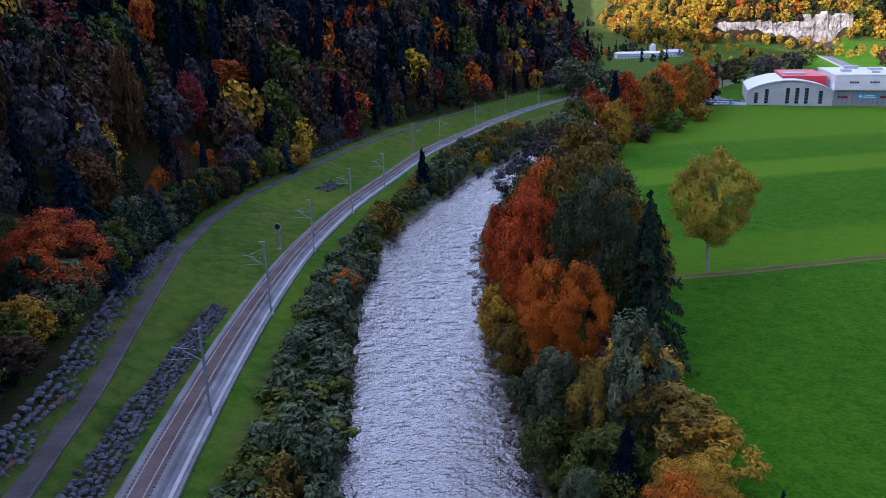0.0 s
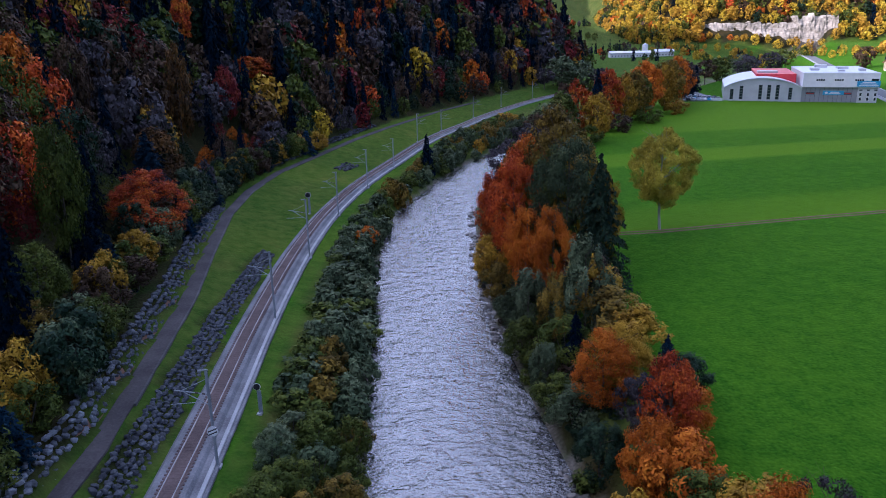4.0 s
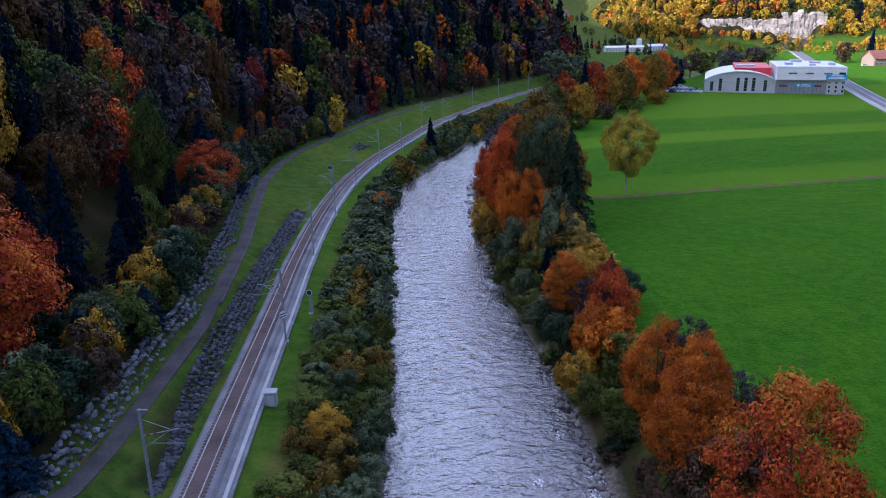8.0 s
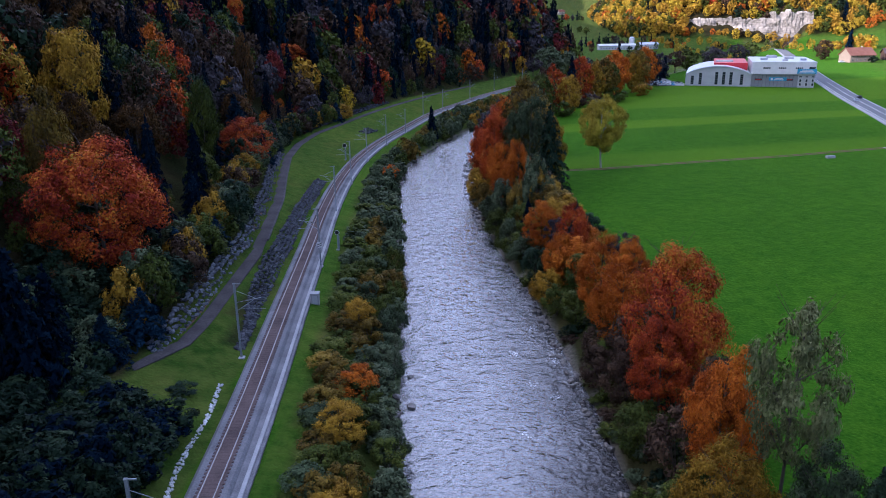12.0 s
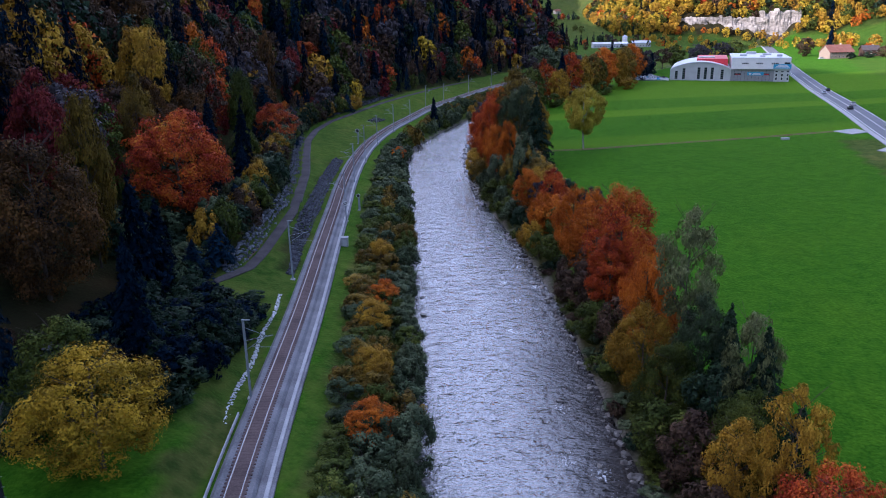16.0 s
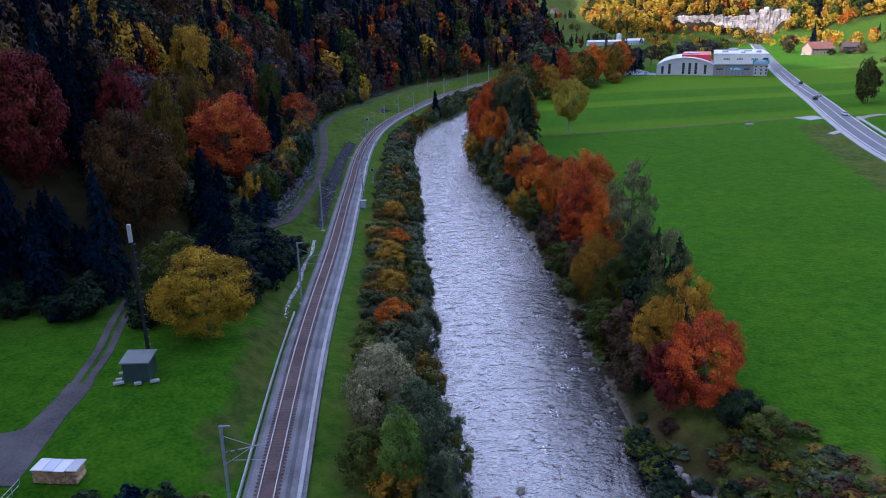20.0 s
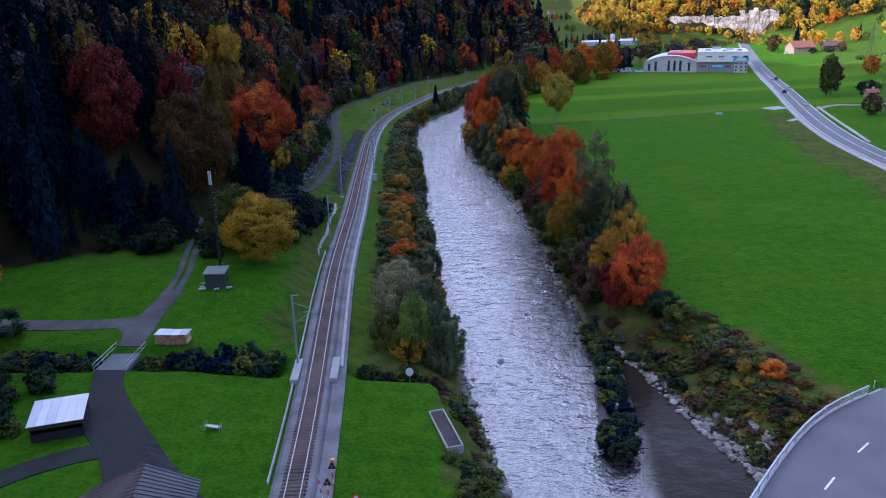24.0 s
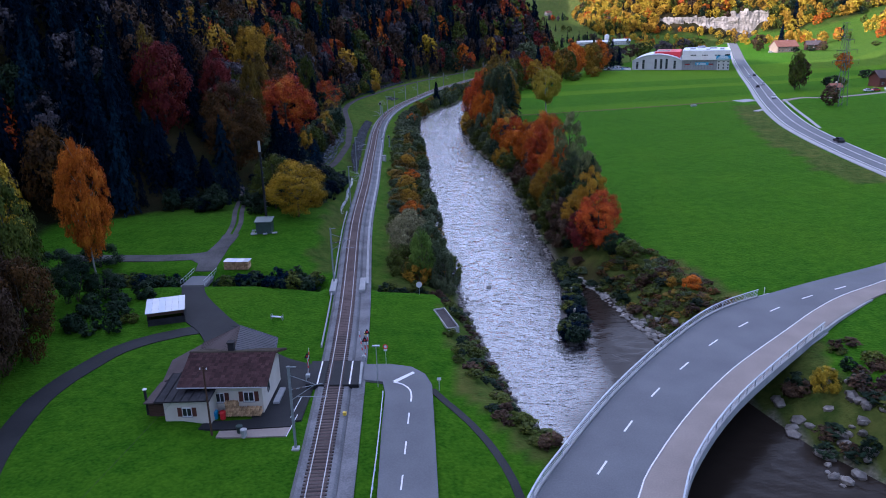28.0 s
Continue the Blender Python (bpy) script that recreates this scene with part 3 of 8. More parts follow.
# ---- the ground: one sheet to the horizon ----
def build_ground():
    xs = np.concatenate([np.arange(-1500, -420, 90), np.arange(-420, -110, 12), np.arange(-110, -62, 3), np.arange(-62, 60, 1.5), np.arange(60, 180, 3), np.arange(180, 460, 10), np.arange(460, 2001, 70)])
    ys = np.concatenate([np.arange(-500, 20, 26), np.arange(20, 300, 2.0), np.arange(300, 620, 3.2), np.arange(620, 1250, 9), np.arange(1250, 4000, 110)])
    gx, gy = np.meshgrid(xs, ys)
    z = ground_z(gx, gy)
    rough = np.array([[noise.noise((x * 0.16, y * 0.16, 3.0)) for x in xs] for y in ys])
    wooded = (gx < foot_x(gy) + 1.5) | ((gx < shelf_x(gy) - 4.9) & (gy > 203) & (gy < 350)) | ((gx > 232) & (gy > 1112 - 0.3 * (gx - 225)))
    wild_r = (gx > water_right(gy)) & (gx < water_right(gy) + 11 + 6 * smooth(88, 100, gy) * (1 - smooth(128, 142, gy)) + 2 * rough)
    wild_l = (gx < water_left(gy)) & (gx > rail_x(gy) + 3.4 + 1.0 * rough) & ((gy > 120) | (gx > water_left(gy) - 4.5 - 0.13 * np.maximum(118 - gy, 0) + 2 * rough))
    z = z + rough * np.where(wooded, 0.9, np.where(wild_r | wild_l, 0.25, 0.05))
    nx, ny = len(xs), len(ys)
    me = bpy.data.meshes.new("ground")
    i = np.arange(nx * ny).reshape(ny, nx)
    faces = np.stack([i[:-1, :-1], i[:-1, 1:], i[1:, 1:], i[1:, :-1]], -1).reshape(-1, 4)
    me.from_pydata(np.stack([gx, gy, z], -1).reshape(-1, 3).tolist(), [], faces.tolist())
    me.materials.append(GROUND)
    me.shade_smooth()
    # litter colour under the stone walls stands for the shade in their gaps
    blocks = ((gy > 212) & (gy < 346) & (gx > shelf_x(gy) - 5.6) & (gx < shelf_x(gy) - 3.2)) | ((gy > 217) & (gy < 321) & (gx > rail_x(gy) - 6.4) & (gx < rail_x(gy) - 3.5))
    slope = (gx < rail_x(gy) - 2) & (gx > foot_x(gy) - 2) & (gy > 150)
    stony = ((gx > water_left(gy) - 0.9) & (gx < water_right(gy) + 1.6)).astype(float)
    # haze painted in: wild cover dulls the slopes beyond y 1050
    for key, val in (("litter", np.clip(wooded + 0.85 * blocks + 0.8 * ((gx > water_right(gy)) & (gx < water_right(gy) + 5 + 2 * rough) & (gy > 126)), 0, 1)), ("stony", stony), ("wild", np.clip((wild_l | wild_r) * np.where((gx < rail_x(gy) + 6.5) & (gx > rail_x(gy)), 0.45, 0.92) + 0.85 * ((gx < rail_x(gy) - 3.2) & (gx > rail_x(gy) - 7.0 - 2.5 * rough) & (gy > 127) & (gy < 172)) + 0.7 * slope * smooth(150, 175, gy) + 1.0 * ((gx > road_x(gy) - 17 + 3 * rough) & (gx < road_x(gy) - 5) & (gy > 185) & (gy < 335)) + 0.7 * smooth(1050, 1150, gy) * (gx < 260) + 0.45 * ((gx > road_x(gy) + 45) & (gy > 520)), 0, 1))):
        me.attributes.new(key, "FLOAT", "POINT").data.foreach_set("value", np.ascontiguousarray(val.reshape(-1), dtype=np.float32))
    tagged(new("ground", me), "green mown meadow running up into leaf-strewn woodland floor", "ground", "", "structure")


build_ground()


# ---- the river ----
BOULDERS = [(6.4, 133.4), (12.9, 182.4), (17.4, 148.4), (19.2, 143.6), (11.7, 151.2), (21.4, 139.4), (23.7, 136.2), (7.9, 228.3), (14.8, 229.2), (11.3, 237.6), (13.6, 226), (14, 158), (16, 163), (12, 170), (9.5, 143), (15.5, 168), (10, 219), (12.5, 215), (8, 206)]


def build_river():
    ys = np.concatenate([np.arange(-120, 60, 4), np.arange(60, 330, 0.6), np.arange(330, 640, 2.5)])
    us = np.linspace(0, 1, 56)
    verts, foam, murk_shade, calm = [], [], [], []
    for y in ys:
        a, b = float(water_left(y)) - 1.2, float(water_right(y)) + 1.0
        for u in us:
            x = a + (b - a) * u
            amp = 0.06 * min(1, 6 * u, 6 * (1 - u))
            n = noise.noise((x * 0.35, y * 0.5, 0)) + 1.1 * noise.noise((x * 0.6, y * 1.1, 5))
            verts.append((x, y, float(water_z(y)) + amp * n))
            rapid = float(smooth(118, 140, y) * (1 - smooth(215, 265, y)))
            splash = sum(0.75 * math.exp(-((x - bx) / 1.25) ** 2 - ((y - by + 1.5) / 1.7) ** 2) for bx, by in BOULDERS if abs(y - by) < 7)
            foam.append(splash + max(0.0, 0.05 + 0.25 * rapid * u * u + 0.3 * float(noise.noise((x * 0.08, y * 0.05, 9)))))
            ruffle = noise.noise((x * 0.12, y * 0.1, 4))
            # the last term darkens water at the bridge, its shade put into the colour
            still = float(smooth(-2.5, 4.5, x - np.interp(y, [60, 107, 143], [13, 18.4, 20.6]) + 4 * ruffle) * (1 - smooth(136, 146, y)) * 0.95 + 0.85 * (1 - smooth(60, 84, y - 0.7 * (x - 16))))
            calm.append(still)
            # along the right bank the dark reflection of the trees is painted in
            murk_shade.append(still + float(0.85 * smooth(0.4, 1.0, u + 0.09 * ruffle) * smooth(112, 136, y) * (1 - 0.45 * smooth(170, 230, y)) * (1 - smooth(255, 320, y))))
    w = len(us)
    faces = [(r * w + c, r * w + c + 1, (r + 1) * w + c + 1, (r + 1) * w + c) for r in range(len(ys) - 1) for c in range(w - 1)]
    me = bpy.data.meshes.new("river")
    me.from_pydata(verts, [], faces)
    me.materials.append(WATER)
    me.shade_smooth()
    me.attributes.new("foam", "FLOAT", "POINT").data.foreach_set("value", np.array(foam, np.float32))
    me.attributes.new("calm", "FLOAT", "POINT").data.foreach_set("value", np.clip(calm, 0, 1).astype(np.float32))
    me.attributes.new("murk_shade", "FLOAT", "POINT").data.foreach_set("value", np.clip(murk_shade, 0, 1).astype(np.float32))
    tagged(new("river", me), "fast grey-blue river with choppy rippled surface", "river", "", "structure")


build_river()


# ---- the railway ----
rail_line = curve_through([(float(rail_x(y)), y, float(rail_z(y))) for y in (-140, -60, 0, 62, 106, 157, 200, 232, 263, 285, 311, 333, 355, 384, 417, 461, 498, 540, 600, 680)], 3)


def build_railway():
    near = thing("railway_track", "single railway track with rusty ballast between steel rails", "railway", kind="structure")
    part("ballast_bed", Shape().sweep(rail_line, [(-2.6, -0.75), (2.3, -0.75), (1.75, -0.1), (-1.9, -0.1)]), BALLAST, near, "grey crushed stone ballast")
    part("ballast_crown", Shape().sweep(rail_line, [(-1.15, -0.3), (1.15, -0.3), (1.05, -0.03), (-1.05, -0.03)]), BROWN_BALLAST, near, "rust-stained ballast")
    for off in (-0.75, 0.75):
        line = offset_line(rail_line, off)
        part("rail", Shape().sweep(line, [(-0.07, -0.02), (0.07, -0.02), (0.025, 0.03), (0.035, 0.13), (-0.035, 0.13), (-0.025, 0.03)]), STEEL, near, "steel rail")
        part("rail_head", Shape().sweep(line, [(-0.042, 0.125), (0.042, 0.125), (0.042, 0.165), (-0.042, 0.165)]), RAIL_HEAD, near, "polished rail head")
    sl = Shape().box(0, 0, -0.12, 2.5, 0.26, 0.13, cut=0.02).mesh("sleeper", SLEEPER)
    dusty = Shape().box(0, 0, -0.145, 2.5, 0.26, 0.13, cut=0.02).mesh("sleeper", BROWN_BALLAST)
    dist, k = 0.0, 0
    rest = Shape()
    for a, b in zip(rail_line, rail_line[1:]):
        seg = math.hypot(b[0] - a[0], b[1] - a[1])
        while dist < seg:
            u = dist / seg
            x, y, z = (a[i] + (b[i] - a[i]) * u for i in range(3))
            turn = math.degrees(math.atan2(b[1] - a[1], b[0] - a[0])) - 90
            if 20 < y < 198:
                part("sleeper", sl if y < 99 else dusty, None, near, at=pose(x, y, z + 0.006, 0, 0, turn))
            elif y < 460:
                rest.box(x, y, z - 0.143, 2.5, 0.26, 0.13, turn)
            dist += 0.6
        dist -= seg
    tagged(part("far_sleepers", rest, BROWN_BALLAST, near), kind="stuff")
    # walkway of pale gravel and the concrete cable trough on the river side
    laid("trackside_walkway", strip([p for p in rail_line if p[1] > -60], 2.15, 3.75), BALLAST, 0.08, steps=lambda x, y: float(rail_z(y)) - 0.42, label="pale gravel walkway beside the railway", category="path")
    trough = [p for p in rail_line if 118 < p[1] < 520]
    ob = new("cable_trough", Shape().sweep(offset_line(trough, 3.1), [(-0.22, -0.45), (0.22, -0.45), (0.22, -0.2), (0.2, -0.18), (-0.2, -0.18), (-0.22, -0.2)]).mesh("cable_trough", CONCRETE))
    tagged(ob, "pale concrete cable trough running along the track", "cable duct", "", "structure")
    trough = [p for p in rail_line if 96 < p[1] < 172]
    ob = new("ballast_kerb", Shape().sweep(offset_line(trough, -2.75), [(-0.08, -0.6), (0.08, -0.6), (0.08, -0.12), (-0.08, -0.12)]).mesh("ballast_kerb", CONCRETE))
    tagged(ob, "pale concrete kerb holding the ballast", "kerb", "", "structure")


build_railway()


# ---- trees ----
def leaf_mesh(name, c, n, size, rng, long=1.0):
    """Many small leaf sprays, each a pointed blade round its centre c, facing n."""
    k = len(c)
    n = n / (np.linalg.norm(n, axis=1, keepdims=True) + 1e-9)
    a = np.cross(n, rng.normal(size=(k, 3)))
    a /= np.linalg.norm(a, axis=1, keepdims=True) + 1e-9
    b = np.cross(n, a)
    s = (size * rng.uniform(0.7, 1.35, k))[:, None]
    a, b = a * s * long, b * s * 0.72
    return np.stack([c - a, c + a * 0.9 - b, c + a * 0.9 + b], 1).reshape(-1, 3)


def leaves_to_mesh(name, v, material=None):
    v = np.ascontiguousarray(v, np.float32)
    k = len(v)
    me = bpy.data.meshes.new(name)
    me.vertices.add(k)
    me.vertices.foreach_set("co", v.reshape(-1))
    me.loops.add(k)
    me.loops.foreach_set("vertex_index", np.arange(k, dtype=np.int32))
    me.polygons.add(k // 3)
    me.polygons.foreach_set("loop_start", np.arange(0, k, 3, dtype=np.int32))
    me.update(calc_edges=True)
    me.materials.append(material)
    return me


def crown_points(form, leaves, rng):
    """Leaf centres and facings of a crown one metre high and about one wide, base at 0."""
    if form == "conifer":
        tiers, spokes = 17, 9
        reach = rng.uniform(0.62, 1.15, (tiers + 1, spokes))
        bearing = rng.uniform(0, 6.28, tiers + 1)[:, None] + np.arange(spokes) * 0.698 + rng.normal(0, 0.16, (tiers + 1, spokes))
        droop = rng.uniform(0.05, 0.14, (tiers + 1, spokes))
        t = rng.beta(1.0, 1.5, leaves)
        i, j = np.minimum(np.round(t * tiers).astype(int), tiers), rng.integers(0, spokes, leaves)
        tier = i / tiers + rng.normal(0, 0.005, leaves)
        out = np.sqrt(rng.uniform(0.03, 1, leaves))
        r = (np.clip(1 - tier, 0, 1) ** 0.8 * 0.47 + 0.012) * out * reach[i, j]
        ang = bearing[i, j] + rng.normal(0, 0.11, leaves) * (1.25 - 0.6 * out)
        z = 0.06 + tier * 0.94 - droop[i, j] * out ** 1.6 * (1.15 - tier) - np.abs(rng.normal(0, 0.012, leaves))
        c = np.stack([r * np.cos(ang), r * np.sin(ang), z], 1)
        n = np.stack([np.cos(ang) * 0.5, np.sin(ang) * 0.5, np.full(leaves, 0.9)], 1) + rng.normal(0, 0.4, (leaves, 3))
        return c, n
    # large boughs, each a bunch of leafy sprays, so that the outline is lobed and shaded gaps open between them
    boughs = {"round": 38, "tall": 38, "column": 36, "willow": 20, "shrub": 14, "sparse": 34, "lone": 64}[form]
    lobes = {"round": 320, "tall": 280, "column": 240, "willow": 90, "shrub": 80, "sparse": 210, "lone": 420}[form]
    low, high = {"round": (0.0, 1.0), "tall": (0.04, 1.0), "column": (0.05, 1.0), "willow": (0.0, 0.98), "shrub": (0.0, 0.96), "sparse": (0.2, 1.0), "lone": (0.16, 1.0)}[form]
    mid, half = (low + high) / 2, (high - low) / 2
    k = np.arange(boughs)
    up = 1 - 2 * (k + 0.5) / boughs + rng.normal(0, 0.05, boughs)
    up = np.clip(up, -0.97, 0.99)
    turn = k * 2.39996 + rng.normal(0, 0.35, boughs)
    d = np.stack([np.cos(turn) * np.sqrt(1 - up ** 2), np.sin(turn) * np.sqrt(1 - up ** 2), up], 1)
    place = d * rng.uniform(0.55, 0.76, boughs)[:, None]
    girth = rng.uniform(0.25, 0.40, boughs) * {"column": 0.9, "lone": 0.8, "sparse": 0.75, "shrub": 1.2}.get(form, 1.0)
    own = rng.choice(boughs, lobes, p=girth ** 2 / (girth ** 2).sum())
    e = rng.normal(size=(lobes, 3)) + d[own] * 0.9 + np.array([0, 0, 0.35])
    e /= np.linalg.norm(e, axis=1, keepdims=True)
    centre = place[own] + e * (girth[own] * rng.uniform(0.65, 1.0, lobes))[:, None]
    h = np.clip(centre[:, 2], -1, 1.05)
    wide = {"tall": 0.92, "column": 0.85, "willow": 0.9}.get(form, 1.0)
    taper = np.where(h > 0, 1 - 0.28 * h, 1 + 0.1 * h) if form != "willow" else 1 - 0.4 * h
    centre = np.stack([centre[:, 0] * taper * 0.45 * wide, centre[:, 1] * taper * 0.45 * wide, mid + h * half * 0.93], 1)
    size = rng.uniform(0.045, 0.085, lobes) * {"sparse": 0.8, "lone": 0.8, "shrub": 1.7, "willow": 1.4}.get(form, 1.0)
    pick = rng.choice(lobes, leaves, p=size ** 2 / (size ** 2).sum())
    g = rng.normal(size=(leaves, 3))
    g /= np.linalg.norm(g, axis=1, keepdims=True)
    rr = rng.uniform(0.15, 1.0, leaves) ** 0.5
    # sprays lie flat, as beech boughs do; willows hang and shrubs stand up
    flat = np.array({"willow": (0.7, 0.7, 1.7), "shrub": (0.9, 0.9, 1.1), "tall": (1.1, 1.1, 0.75), "column": (1.0, 1.0, 1.0)}.get(form, (1.2, 1.2, 0.75)))
    way = g * rr[:, None] + d[own][pick] * 0.25
    c = centre[pick] + way * size[pick][:, None] * flat
    c[:, 2] = np.clip(c[:, 2], 0.0, 1.02)
    core = np.array([0, 0, mid])
    n = g * 0.5 + way * 0.7 + (c - core) * 0.9 + np.array([0, 0, 0.35]) + rng.normal(0, 0.35, (leaves, 3))
    return c, n


def trunk_shape(form, rng):
    s = Shape()
    if form == "conifer":
        s.rod((0, 0, -0.02), (0, 0, 0.5), 0.014, 0.008, 6)
        s.rod((0, 0, 0.5), (0, 0, 0.97), 0.008, 0.002, 5)
        return s
    if form == "shrub":
        for _ in range(5):
            a = rng.uniform(0, 6.28)
            s.rod((0, 0, -0.02), (0.2 * math.cos(a), 0.2 * math.sin(a), 0.6), 0.012, 0.004, 4)
        return s
    x, y, z, r = 0.0, 0.0, -0.02, 0.021
    for k in range(5):
        nx, ny, nz = x + rng.normal(0, 0.008), y + rng.normal(0, 0.008), z + 0.17
        s.rod((x, y, z), (nx, ny, nz), r, r * 0.78, 7)
        x, y, z, r = nx, ny, nz, r * 0.78
        if k >= 1:
            for _ in range(3):
                a, up, le = rng.uniform(0, 6.28), rng.uniform(0.08, 0.22), rng.uniform(0.18, 0.34)
                e = (x + le * math.cos(a), y + le * math.sin(a), min(z + up, 0.95))
                s.rod((x, y, z - 0.02), e, r * 0.55, r * 0.18, 5)
                q = a + rng.uniform(-0.7, 0.7)
                m = [(p + w) / 2 for p, w in zip((x, y, z), e)]
                s.rod(m, (m[0] + 0.16 * math.cos(q), m[1] + 0.16 * math.sin(q), m[2] + 0.1), r * 0.3, r * 0.1, 4)
    return s


PROTO = {}
# leaves, their size and length for crowns seen close, in the middle distance and far off
NEAR = {"conifer": (7500, 0.0135, 2.0), "round": (11500, 0.0124, 1.2), "tall": (10500, 0.0125, 1.2), "column": (12000, 0.0112, 1.2), "willow": (7000, 0.0125, 2.4), "shrub": (4400, 0.0185, 1.5),
        "sparse": (8000, 0.0100, 1.4), "lone": (30000, 0.0085, 1.2)}
for form, (leaves, size, long) in NEAR.items():
    for k in range(3 if form != "lone" else 1):
        rng = np.random.default_rng(100 * len(PROTO) + 7)
        crowns = []
        for share in (1, 0.32, 0.1, 2.2) if form in ("round", "tall", "column") else (1, 0.6, 0.1) if form == "shrub" else (1, 0.32, 0.1):
            c, n = crown_points(form, int(leaves * share), rng)
            crowns.append(leaves_to_mesh("crown", leaf_mesh("crown", c, n, size / share ** 0.5, rng, long), LEAF["green"]))
        PROTO[form, k] = crowns, trunk_shape(form, rng).mesh("trunk", BARK)


def plant(form, colour, x, y, height, width, label, category="tree", group="", pale=False, far=None):
    """One tree or shrub, rooted in the ground."""
    rnd = random.Random(int(x * 131 + y * 17))
    crowns, trunk = PROTO[form, rnd.randrange(3) if form != "lone" else 0]
    if far is None:
        far = 2 if y > 395 or x > 100 else 0
    base = thing("shrub" if form == "shrub" else "conifer" if form == "conifer" else "tree", label, category, pose(x, y, gz(x, y) - 0.05, rnd.uniform(-2, 2), rnd.uniform(-2, 2), rnd.uniform(0, 360)), group)
    for name, me, mat in (("trunk" if form != "shrub" else "stem", trunk, PALE_BARK if pale else BARK), ("crown", crowns[far], LEAF[colour])):
        ob = new(name, me)
        ob.parent = base
        ob.scale = (width, width, height)
        ob.material_slots[0].link = "OBJECT"
        ob.material_slots[0].material = mat
    return base


